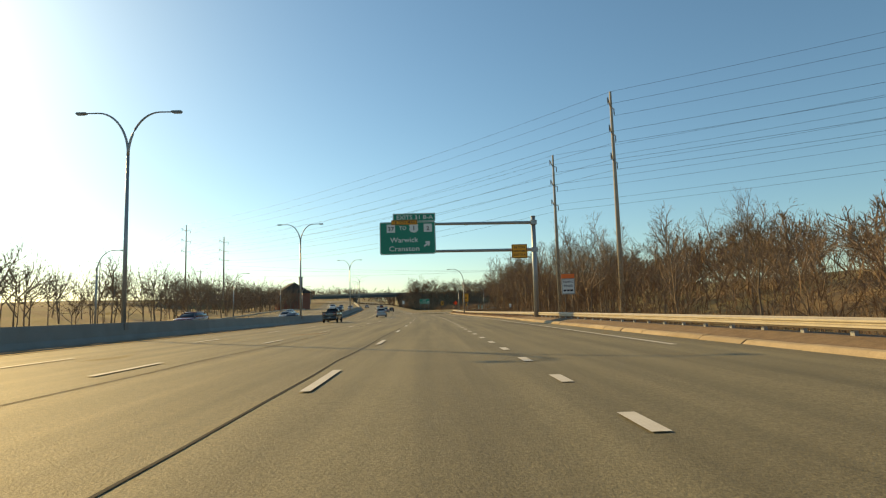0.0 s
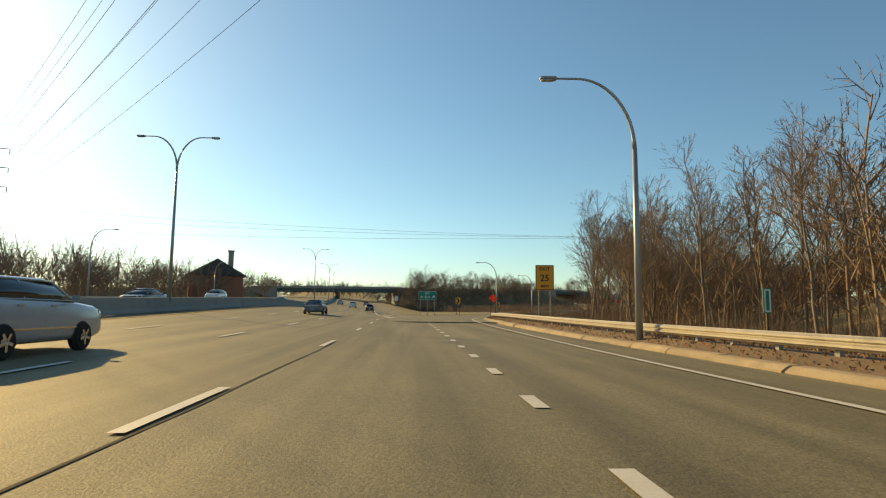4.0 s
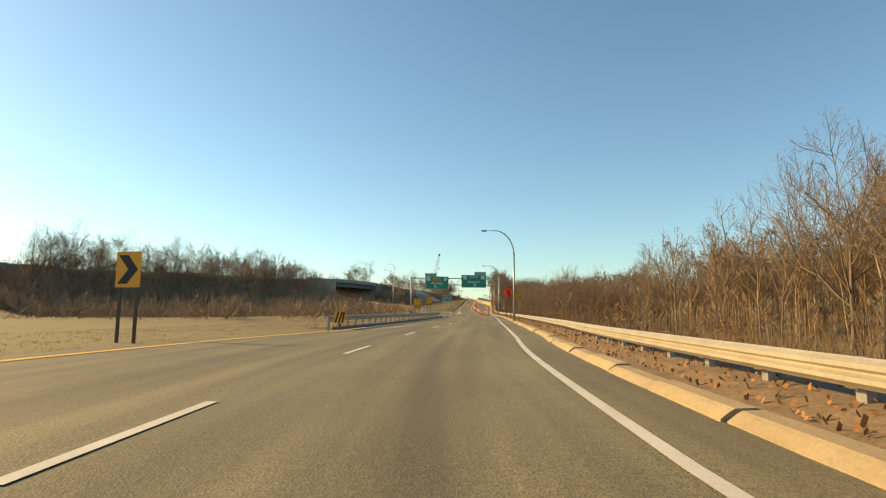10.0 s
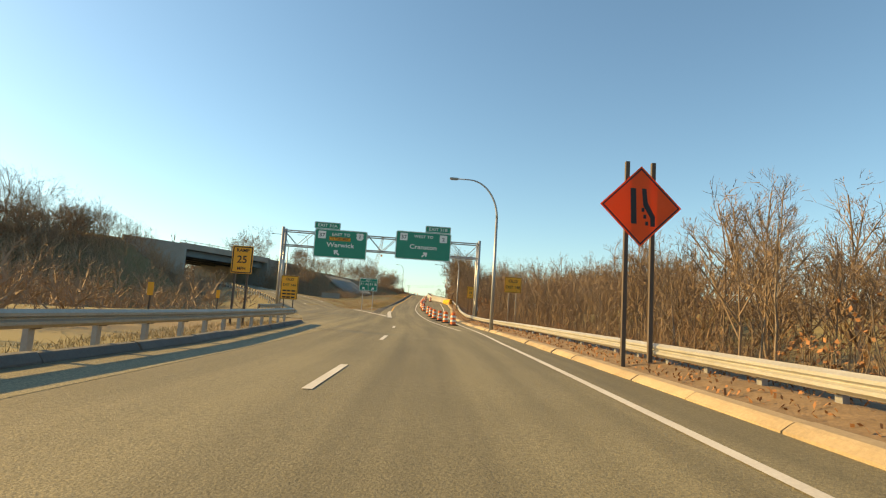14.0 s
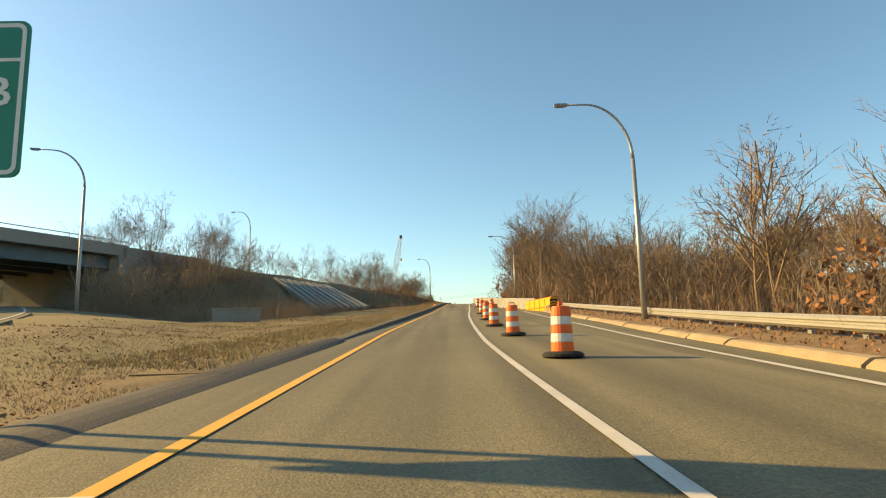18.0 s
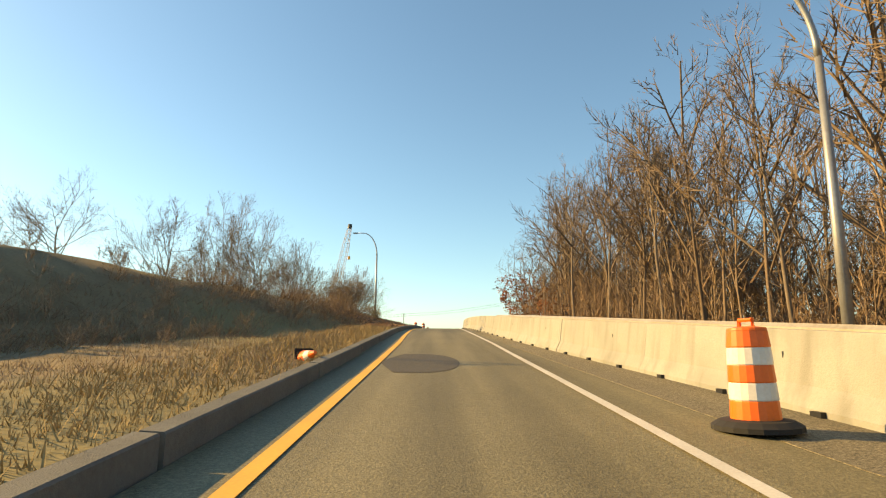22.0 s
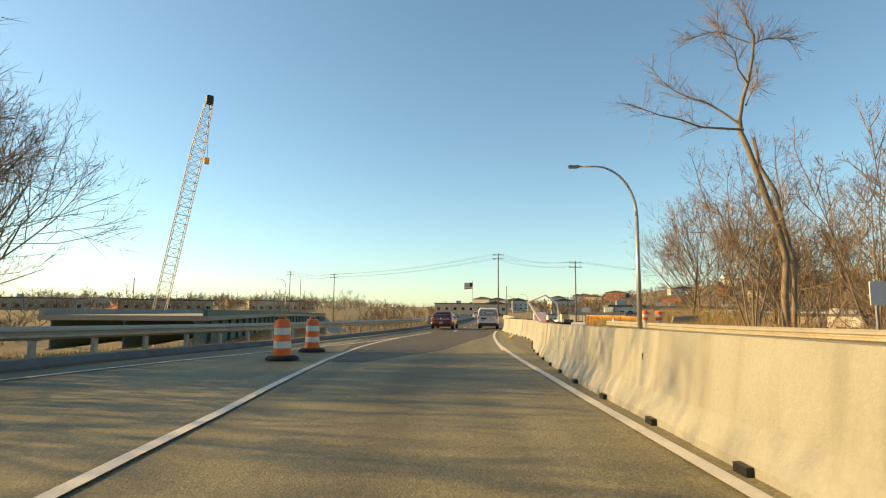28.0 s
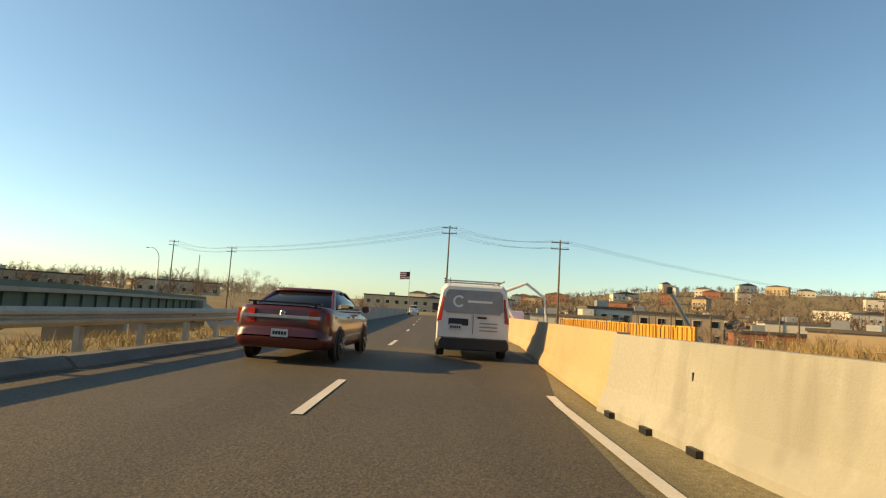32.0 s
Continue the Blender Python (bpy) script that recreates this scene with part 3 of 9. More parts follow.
dashes("lane_line_1", M, -64.4, 165, lambda s: lerp(s, [0, 35, 85, 165], [-1.9, -2.05, -2.5, -2.45]), 3.1, 12.2, 0.17, "white dashed lane line", 0.026)
dashes("lane_line_2", M, -61.0, 420, lambda s: lerp(s, [20, 50, 95], [-7.1, -7.1, -6.6]), 3.1, 12.2, 0.17, "white dashed lane line", 0.026)
dashes("lane_line_3", M, -58.0, 420, -11.2, 3.1, 12.2, 0.17, "white dashed lane line", 0.026)
dashes("lane_line_4", M, -60.0, 320, -22.5, 3.1, 12.2, 0.17, "white dashed lane line", 0.026)
dashes("lane_line_5", M, -57.0, 320, -27.0, 3.1, 12.2, 0.17, "white dashed lane line", 0.026)
line("line_motorway_left", M, span(-75, 600, 8), -15.6, 0.17, YELLOW_LINE, 0.026, label="pale yellow edge line beside the median barrier")
line("line_opposite_edge", M, span(-75, 600, 8), -33.5, 0.17, WHITE_LINE)
dashes("exit_dots", M, -60.5, 148, lambda s: lerp(s, [20, 50, 85, 148], [2.1, 1.95, 1.68, 2.0]), 1.0, 3.66, 0.2, "short white dots of the exit lane line")
line("line_right_edge", R, span(-40, 376, 3), edge_r, 0.17, WHITE_LINE, 0.026, "continuous white edge line")
line("line_right_edge_upper", R, span(376, 446, 3), edge_r, 0.17, WHITE_LINE, 0.012, "continuous white edge line of the closed lane")
line("line_gore_motorway", M, span(170, 330, 4), lambda s: lerp(s, [170, 196, 214], [-0.9, -2.6, -3.3]), 0.3, WHITE_LINE, 0.04, "broad white gore line")
line("line_gore_ramp", R, span(170, 229, 3), left_l, 0.3, WHITE_LINE, 0.04, "white gore line along the ramp")
strip("ramp_shoulder", R, span(266, 352, 3), left_l, lambda s: lerp(s, [266, 275, 290, 352], [-6.2, -3.75, -4.1, -4.6]), 0.019, ASPHALT_PALE, "paler worn asphalt of the inner shoulder", "road")
line("line_ramp_yellow", R, span(229, 273, 2), lambda s: left_l(s) + 0.12, 0.34, YELLOW_LINE, 0.026, "yellow edge line of the ramp")
gore_edge = lambda s: lerp(s, [170, 196, 214], [-0.9, -2.6, -3.3])


def gore(s, u, dz=0.0):
    """A place in the gore: u runs from the ramp's edge line to the motorway's."""
    a = R(s, left_l(s) - 0.1)
    sm = float(motorway.near(np.array([a.x]), np.array([a.y]))[0][0]) - 80
    b = M(sm, gore_edge(sm))
    return a.lerp(b, u) + Vector((0, 0, 0.022 + dz))


sheet, cells = Geo(), 5
gs = span(166, 216, 2.5)
sheet.v = [tuple(gore(s, u / cells)) for s in gs for u in range(cells + 1)]
sheet.f = [(k * (cells + 1) + u, k * (cells + 1) + u + 1, (k + 1) * (cells + 1) + u + 1, (k + 1) * (cells + 1) + u) for k in range(len(gs) - 1) for u in range(cells)]
tagged(part("gore_pavement", sheet, ASPHALT), "grey asphalt of the gore between motorway and ramp", "road", kind="structure")
for i, s in enumerate((177, 183, 189, 195, 201, 207)):
    g = Geo()
    for (s0, u0), (s1, u1) in (((s, 0.03), (s + 1.5, 0.62)), ((s + 1.5, 0.62), (s + 6, 0.9))):
        p0, q0 = gore(s0, u0, 0.012), gore(s1, u1, 0.012)
        n = (q0 - p0).cross(Vector((0, 0, 1))).normalized() * 0.13
        g.add([p0 - n, p0 + n, q0 + n, q0 - n], [(0, 1, 2, 3)])
    tagged(part("line_gore_bar_%d" % (i + 1), g, WHITE_LINE), "white bent bar in the gore", "road line", kind="structure")
mid = lambda s: lerp(s, [150, 165, 180, 195, 204, 209, 221, 230, 247, 255, 268, 285, 312, 350], [-0.1, -0.25, -1.1, -1.8, -2.16, -2.42, -3.0, -3.1, -2.8, -2.55, -2.35, -1.85, -1.65, -1.6])
dashes("ramp_dots", R, 154.0, 226, mid, 1.0, 5.0, 0.2, "short white dots between the ramp lanes", 0.026)
dashes("ramp_dashes", R, 228.5, 290, mid, 3.4, 11.3, 0.15, "white dashed line between the ramp lanes", 0.026)
dashes("ramp_dashes_upper", R, 298.0, 352, mid, 3.6, 13.0, 0.15, "white dashed line between the ramp lanes", 0.026)
line("line_ramp_white", R, span(352, 532, 3), lambda s: lerp(s, [352, 372, 382, 395, 412, 436, 452, 484, 512, 532], [2.6, 1.9, 1.65, 1.45, 1.4, 1.75, 2.1, 2.32, 2.13, 2.1]), 0.15, WHITE_LINE, 0.018, "continuous white line beside the drums")
line("line_ramp_white_end", R, span(532, 568, 3), lambda s: lerp(s, [532, 553, 568], [2.1, 2.1, 1.85]), 0.15, WHITE_LINE, 0.018, "continuous white line beside the barrier")
line("line_upper_yellow", R, span(396, 530, 3), lambda s: inner_l(s) + lerp(s, [400, 409, 418, 436, 452, 484, 513], [1.55, 1.28, 1.0, 0.66, 0.68, 0.78, 0.42]), 0.17, YELLOW_LINE, 0.014, "yellow edge line along the kerb")
gore_r = lambda s: lerp(s, [376, 383, 392, 399], [-2.2, -2.33, -2.5, -2.38])
gore_l = lambda s: lerp(s, [379.5, 383, 386, 390, 394, 398], [-2.55, -3.25, -4.07, -5.25, -6.58, -8.1])
line("line_gore_upper", R, span(377, 398, 1.5), gore_r, 0.45, WHITE_LINE, 0.03, "broad white gore line")
line("line_gore_loop", R, span(379.8, 396, 1.5), gore_l, 0.5, WHITE_LINE, 0.034, "broad white gore line of the loop ramp")
line("line_loop_right", loop.at, span(48, 120, 3), 4.2, 0.14, WHITE_LINE, 0.03)
dashes("loop_dashes", loop.at, 22, 110, -0.2, 2.4, 9.5, 0.13, "white dashed line of the loop ramp", 0.03)
for i, (s, back) in enumerate(((385.4, 1.3), (391, 4.4))):
    a, b = R(s, gore_l(s), 0.036), R(s - back, gore_r(s - back), 0.036)
    n = (b - a).cross(Vector((0, 0, 1))).normalized() * 0.11
    tagged(part("line_gore_hatch_%d" % (i + 1), Geo().add([a - n, a + n, b + n, b - n], [(0, 1, 2, 3)]), WHITE_LINE), "white diagonal hatch bar in the gore", "road line", kind="structure")
line("line_merge_diagonal", R, span(534, 572, 2), lambda s: lerp(s, [534, 548, 556, 563, 567, 572], [-2.0, -2.6, -3.2, -3.6, -3.6, -3.3]), 0.14, WHITE_LINE, 0.02, "worn white line at the merge")
line("line_merge_left", R, span(545, 582, 2), lambda s: lerp(s, [545, 556, 560.6, 564.4, 568.5, 574, 582], [-8.6, -6.8, -5.7, -4.7, -3.95, -3.15, -2.55]), 0.13, WHITE_LINE, 0.02)
line("line_merge_white", R, span(562, 587, 1), lambda s: lerp(s, [566, 577, 586, 590], [1.85, 1.85, 2.05, 2.3]), 0.14, WHITE_LINE, 0.02)
line("line_merge_yellow", R, span(574, 580.5, 1), lambda s: lerp(s, [574, 577, 580.5], [2.7, 2.95, 3.2]), 0.2, YELLOW_LINE, 0.024, "temporary yellow line on old asphalt")
dashes("highway_dashes", R, 584.5, 700, lambda s: lerp(s, [584, 600, 700], [-1.1, -0.9, -0.9]), 3.0, 12.0, 0.13, "white dashed lane line", 0.02)
# long crack seals along the motorway
for i, (d, s0, s1) in enumerate(((-2.35, -40, 120), (-6.2, -30, 110))):
    rr = random.Random(i)
    wob = [rr.uniform(-0.06, 0.06) for _ in range(60)]
    line("crack_seal_%d" % (i + 1), M, span(s0, s1, 3), lambda s: d + lerp(s, list(np.linspace(s0, s1, 60)), wob), 0.045, SEAL, 0.010, "thin dark strip of crack sealant")


# ---- kerbs ----
def kerb(name, at, s0, s1, d, w, h, material, label, piece=3.0, sign=1, dz=0.0, square=False):
    """Kerb stones with open joints, each one of its own; sign 1: the stone lies to the right of d."""
    holder = tagged(empty(name), label, "kerb", kind="structure")
    fd = d if callable(d) else (lambda s: d)
    fh = h if callable(h) else (lambda s: h)
    s = s0
    rr = random.Random(7)
    while s < s1 - 0.5:
        e = min(s + piece, s1)
        sink, off = (rr.uniform(-0.025, 0.02), rr.uniform(-0.035, 0.03)) if not square else (rr.uniform(-0.008, 0.006), rr.uniform(-0.02, 0.015))
        prof = lambda q: [(fd(q) + sign * (x * w + off), dz + z) for x, z in (((0, -0.1), (0.0, fh(q) - 0.02 + sink), (0.07, fh(q) + sink), (0.93, fh(q) + 0.01 + sink), (1.0, fh(q) - 0.02 + sink), (1.0, -0.1)) if square else ((0, -0.1), (0.0, fh(q) * 0.25 + sink), (0.28, fh(q) * 0.8 + sink), (0.42, fh(q) + sink), (1.0, fh(q) + 0.01 + sink), (1.0, -0.1)))]
        part("kerb_stone", sweep(at, span(s + 0.025, e - 0.025, 1.6), prof), material, holder)
        s = e
    return holder


kerb("kerb_ramp", R, -36, 446, kerb_r, 0.40, 0.15, KERB, "weathered tan concrete kerb stones with open joints", 2.6)
kerb("kerb_upper", R, 412, 530, lambda s: inner_l(s), 0.22, lambda s: lerp(s, [412, 424, 440, 530], [0.03, 0.15, 0.26, 0.26]), KERB_GREY, "tall grey concrete kerb along the grass", 6.0, -1, square=True)
# Berm in dark asphalt; the shade on its side is put into this colour.
tagged(part("asphalt_berm", sweep(R, span(388, 413.5, 1.5), lambda s: [(inner_l(s) - x, z * lerp(s, [388, 396, 406, 413.5], [0.1, 0.3, 0.6, 1.0])) for x, z in ((-0.28, 0.008), (-0.1, 0.09), (0.1, 0.14), (0.35, 0.14), (0.7, 0.05), (0.75, -0.1))], closed=False), ASPHALT_NEW), "rounded asphalt berm at the edge of the grass, coloured dark as in shade", "kerb", kind="structure")
kerb("kerb_loop", R, 268, 350, lambda s: left_l(s) - 0.35, 0.25, 0.18, KERB_GREY, "dark concrete kerb under the guardrail", 3.0, -1)
kerb("kerb_loop_bend", loop.at, 4, 150, lambda s: lerp(s, [4, 20, 60], [-4.9, -4.9, -4.9]), 0.25, 0.18, KERB_GREY, "dark concrete kerb on the bend", 3.0, -1)
kerb("kerb_highway", R, 545, 720, lambda s: lerp(s, [545, 556, 563, 572.5, 580, 592, 720], [-9.2, -8.4, -7.4, -6.05, -5.3, -4.6, -4.5]), 0.4, 0.2, KERB_GREY, "grey concrete kerb along the highway", 6.0, -1)
rise = [(0.36, 0.135), (0.62, 0.17), (0.95, 0.25), (1.35, 0.31), (2.2, 0.30), (3.3, 0.12), (3.3, -0.3), (0.36, -0.3)]
tagged(part("verge", sweep(R, span(-36, 446, 1.5), lambda s: [(kerb_r(s) + x, z + (0.025 * noise.noise((s * 0.7, x * 3.0, 0.0)) if 0.5 < x < 3.2 else 0.0)) for x, z in rise]), DIRT), "strip of dead leaves and sand that rises behind the kerb", "verge", kind="structure")


strip("bank_edge", R, span(406, 529, 3), lambda s: inner_l(s) - 2.6, lambda s: inner_l(s) - 0.2, 0.0, GROUND, "dry grass edge behind the tall kerb", "verge", thick=0.3)
bank = scene.objects["bank_edge"].data
for i, v in enumerate(bank.vertices):
    v.co.z += (0.17 if i % 4 > 1 else 0.30) * min(1.0, (i // 4) / 7) - 0.08 * max(0.0, 1 - (i // 4) / 7)


# ---- guardrails ----
W_BEAM = [(0.0, 0.0), (0.02, 0.02), (0.075, 0.06), (0.075, 0.11), (0.015, 0.145), (0.015, 0.165), (0.075, 0.20), (0.075, 0.25), (0.02, 0.29), (0.0, 0.31)]
POST = Geo().box((-0.05, -0.075, -0.5), (0.05, 0.075, 0.72)).mesh()
POST.materials.append(GALV_NEW)
BLOCK = Geo().box((-0.04, -0.10, 0.40), (0.04, 0.10, 0.70), bevel=0.01).mesh()
BLOCK.materials.append(WOOD_POLE)
POST_WOOD = Geo().box((-0.08, -0.09, -0.5), (0.08, 0.09, 0.72), bevel=0.01).mesh()
POST_WOOD.materials.append(WOOD_POLE)


def guardrail(at, place, s0, s1, d, label, facing=-1, material=None, base=0.42, dz=0.0, step=1.9, posts=True, post=None):
    """Corrugated beam on posts; facing -1: the beam's face looks to smaller d."""
    fd = d if callable(d) else (lambda s: d)
    top = tagged(empty("guardrail"), label, "guardrail", group="guardrails")
    s = s0
    while s < s1 - 0.5:
        e = min(s + 7.6, s1)
        g = Geo()
        st = span(s, e + 0.15, 2.0)
        prof = [(facing * x, z + base + dz) for x, z in W_BEAM] + [(facing * (x - 0.012), z + base + dz) for x, z in W_BEAM[::-1]]
        g = sweep(at, st, lambda q: [(fd(q) + x, z) for x, z in prof])
        part("rail", g, material or GALV, top, smooth=False)
        s = e
    if posts:
        s = s0 + 0.4
        while s < s1:
            ob = part("post", post or POST, None, top)
            ob.matrix_basis = place(s, fd(s) - facing * 0.16, dz)
            b = part("spacer", BLOCK, None, top)
            b.matrix_basis = place(s, fd(s) - facing * 0.05, dz)
            s += step
    return top


rail_r = lambda s: kerb_r(s) + lerp(s, [0, 60, 160, 200, 300, 423], [1.45, 1.45, 1.15, 1.05, 1.2, 1.35])
guardrail(R, RP, -36, 268, rail_r, "long weathered cream-coloured guardrail beside the kerb", -1, dz=0.03)
guardrail(R, RP, 268.2, 452, rail_r, "long grey galvanised guardrail beside the kerb", -1, dz=0.03, material=GALV_GREY)
guardrail(R, RP, 268, 348, lambda s: left_l(s) - 0.75, "galvanised guardrail along the inside of the ramp", 1, dz=0.1)
guardrail(loop.at, loop.place, 3, 130, -5.4, "galvanised guardrail round the bend of the loop ramp", 1, dz=0.1)
guardrail(R, RP, 548, 600, lambda s: lerp(s, [548, 556, 563, 572.5, 580, 592, 720], [-9.9, -9.1, -8.1, -6.75, -6.0, -5.3, -5.2]), "grey guardrail on timber-coloured posts along the highway", 1, dz=0.15)
guardrail(R, RP, 452, 500, lambda s: wall_r(s) + lerp(s, [452, 462, 500], [0.75, 0.9, 0.9]), "weathered brownish guardrail close behind the barrier", -1, dz=0.36, material=GALV)
guardrail(R, RP, 541, 579, lambda s: lerp(s, [541, 575, 585], [9.6, 9.3, 9.0]), "weathered guardrail behind the barrier", -1, dz=0.25)
guardrail(cross.at, cross.place, 215, 330, 11.6, "guardrail along the top of the embankment", -1, step=3.8)
guardrail(M, MP, -60, 230, -38.5, "guardrail beyond the opposite carriageway", 1, step=7.6)


# ---- concrete barriers ----
def streaked(m, colour, amount):
    """Grime that runs down a surface in narrow uneven streaks, laid over a material's own colour."""
    nt = m.node_tree
    base = nt.nodes["Principled BSDF"].inputs["Base Color"]
    src = base.links[0].from_socket
    geo, mp = nt.nodes.new("ShaderNodeNewGeometry"), nt.nodes.new("ShaderNodeMapping")
    mp.inputs["Scale"].default_value = (3.2, 3.2, 0.28)
    n, ramp_, mix = nt.nodes.new("ShaderNodeTexNoise"), nt.nodes.new("ShaderNodeMapRange"), nt.nodes.new("ShaderNodeMix")
    n.inputs["Scale"].default_value, n.inputs["Detail"].default_value = 1.0, 6
    ramp_.inputs["From Min"].default_value, ramp_.inputs["From Max"].default_value = 0.5, 0.74
    ramp_.inputs["To Max"].default_value = amount
    mix.data_type = "RGBA"
    mix.inputs[7].default_value = (*colour, 1)
    nt.links.new(geo.outputs["Position"], mp.inputs["Vector"])
    nt.links.new(mp.outputs["Vector"], n.inputs["Vector"])
    nt.links.new(n.outputs["Fac"], ramp_.inputs["Value"])
    nt.links.new(ramp_.outputs["Result"], mix.inputs[0])
    nt.links.new(src, mix.inputs[6])
    nt.links.new(mix.outputs[2], base)
    return m


F_SHAPE = [(-0.30, 0.0), (-0.30, 0.08), (-0.18, 0.33), (-0.09, 1.02), (0.09, 1.02), (0.18, 0.33), (0.30, 0.08), (0.30, 0.0)]


def jersey(at, place, s0, s1, d, piece, label, material, group, dz=0.0, gap=0.008, shims=True):
    fd = d if callable(d) else (lambda s: d)
    s = s0
    rr = random.Random(3)
    while s < s1 - 1:
        e = min(s + piece, s1)
        m = place((s + e) / 2, fd((s + e) / 2), dz)
        inv = m.inverted()
        top = tagged(empty("concrete_barrier", m), label, "barrier", group=group)
        w = rr.uniform(-0.012, 0.012)
        g = sweep(at, span(s + gap / 2, e - gap / 2, 1.5), lambda q: [(fd(q) + x + w, z + dz) for x, z in F_SHAPE])
        g.v = [tuple(inv @ Vector(p)) for p in g.v]
        part("body", g, material, top)
        if s < 500 < e and shims:
            for k in range(5):
                ob = part("stencil_bar", Geo().prism([(-0.075, -0.11), (-0.035, -0.11), (0.065, 0.11), (0.02, 0.11)], -0.004, 0.004), BLACK, top, "faded black stencil mark")
                ob.matrix_basis = inv @ place(498.5 + 0.27 * k, fd(498.5 + 0.27 * k) + w - 0.252, dz + 0.19, 90) @ pose(0, 0, 0, 26, 0, 0)
        if shims:
            for k in range(3):
                q = s + (k + 0.5) * (e - s) / 3
                b = Geo().box((-0.05, -0.10, -0.01), (0.06, 0.10, 0.07))
                ob = part("shim", b, BLACK, top, "dark lifting slot block")
                ob.matrix_basis = inv @ place(q, fd(q) + w - 0.31, dz)
            for k in (0.3,):
                q = s + k * (e - s)
                ob = part("anchor_pocket", Geo().box((-0.006, -0.014, -0.045), (0.006, 0.014, 0.045), bevel=0.003), STEEL_DARK, top, "dark anchor pocket")
                ob.matrix_basis = inv @ place(q, fd(q) + w - 0.135, dz + 0.68)
        s = e


BARRIER = streaked(mat("stained barrier concrete", (0.335, 0.335, 0.30), 0.9, dark=(0.25, 0.25, 0.22), scale=0.7, fine=22, bump=0.4, bump_scale=45, rand=0.09, second=(0.25, 0.25, 0.22), second_scale=0.6, second_at=0.54), (0.16, 0.155, 0.13), 0.55)
jersey(R, RP, 449, 586, wall_r, 6.1, "pale precast concrete barrier section on the ramp edge", BARRIER, "temporary concrete barriers", 0.0)
jersey(M, MP, -75, 425, -17.5, 24.0, "tall pale concrete median barrier", CONCRETE, "median barrier", 0.0, 0.02, False)
jersey(R, RP, 586, 703, lambda s: wall_r(s) + 0.05, 9.0, "tan cast concrete bridge parapet with scuffed base", CONCRETE_TAN, "bridge parapet", 0.02, 0.01, False)
jersey(R, RP, 601, 712, lambda s: lerp(s, [601, 720], [-4.9, -4.9]), 9.0, "grey concrete parapet along the highway", CONCRETE_GREY, "highway parapet", 0.1, 0.01, False)
tagged(part("asphalt_patch", sweep(R, span(473, 478, 0.5), lambda s: [(-1.35 + 0.5 * abs(s - 475.5) / 2.5, 0.007), (0.9 * math.sqrt(max(0.02, 1 - ((s - 475.5) / 2.55) ** 2)) - 0.3, 0.007)], closed=False), ASPHALT_NEW), "dark asphalt patch beside the yellow line", "patch", kind="structure")


# ---- the crossing highway: surface, bridges over the motorway and over the loop ramp ----
strip("crossing_road", cross.at, span(0, 600, 6), -9.5, 9.5, 0.0, ASPHALT, "grey asphalt of the highway on the embankment", "road")


def overpass(s0, s1, girder, label, piers):
    top = tagged(empty("overpass"), label, "bridge")
    part("deck", sweep(cross.at, span(s0, s1, 6), [(-10.6, -0.05), (-10.6, -0.45), (10.6, -0.45), (10.6, -0.05)]), CONCRETE_GREY, top)
    for d in (-10.4, 10.4):
        part("parapet", sweep(cross.at, span(s0, s1, 6), [(d - 0.2, -0.05), (d - 0.2, 0.75), (d + 0.2, 0.75), (d + 0.2, -0.05)]), CONCRETE_GREY, top)
        hand = Geo()
        hand.tube([cross.at(s, d, 1.15) for s in span(s0, s1, 6)], 0.05, 5)
        part("handrail", hand, GALV_NEW, top)
        for s in span(s0, s1, 6):
            part("baluster", Geo().tube([cross.at(s, d, 0.7), cross.at(s, d, 1.15)], 0.04, 5), GALV_NEW, top)
    for d in (-9.2, -4.6, 0, 4.6, 9.2):
        part("girder", sweep(cross.at, span(s0, s1, 6), [(d - 0.25, -0.45), (d - 0.06, -0.5), (d - 0.06, -1.75), (d - 0.25, -1.8), (d - 0.25, -1.85), (d + 0.25, -1.85), (d + 0.25, -1.8), (d + 0.06, -1.75), (d + 0.06, -0.5), (d + 0.25, -0.45)]), girder, top)
    for s in piers:
        g = Geo()
        for d in (-8, -2.7, 2.7, 8):
            p = cross.at(s, d)
            g.tube([(p.x, p.y, -1.0), (p.x, p.y, p.z - 2.6)], 0.45, 10)
        part("column_row", g, CONCRETE_GREY, top)
        part("cap_beam", sweep(cross.at, [s - 0.6, s + 0.6], [(-10, -1.86), (-10, -2.7), (10, -2.7), (10, -1.86)]), CONCRETE_GREY, top)
    for s in (s0, s1):
        k = 1 if s == s0 else -1
        part("abutment", sweep(cross.at, [s - 0.2 * k, s + 1.2 * k], [(-10.8, -0.47), (-10.8, -11), (10.8, -11), (10.8, -0.47)]), CONCRETE, top, "pale concrete abutment wall")
        for d in (-10.8, 10.8):
            part("wing_wall", sweep(cross.at, span(s - 11 * k, s + 0.6 * k, 4), lambda q: [(d - 0.25, 0.5), (d - 0.25, -1.5 - 5.0 * (1 - min(1, abs(q - s) / 11))), (d + 0.25, -1.5 - 5.0 * (1 - min(1, abs(q - s) / 11))), (d + 0.25, 0.5)]), CONCRETE_GREY, top)
    return top


sc0, _, _ = cross.near(np.array([-40.0, 71.0]), np.array([407.0, 445.0]))
overpass(float(sc0[0]) - 46, float(sc0[0]) + 18, BLUE_STEEL, "long grey steel girder bridge over the motorway", [float(sc0[0]) - 14])
overpass(float(sc0[1]) - 13, float(sc0[1]) + 12, BLUE_STEEL, "short steel girder bridge over the loop ramp", [])


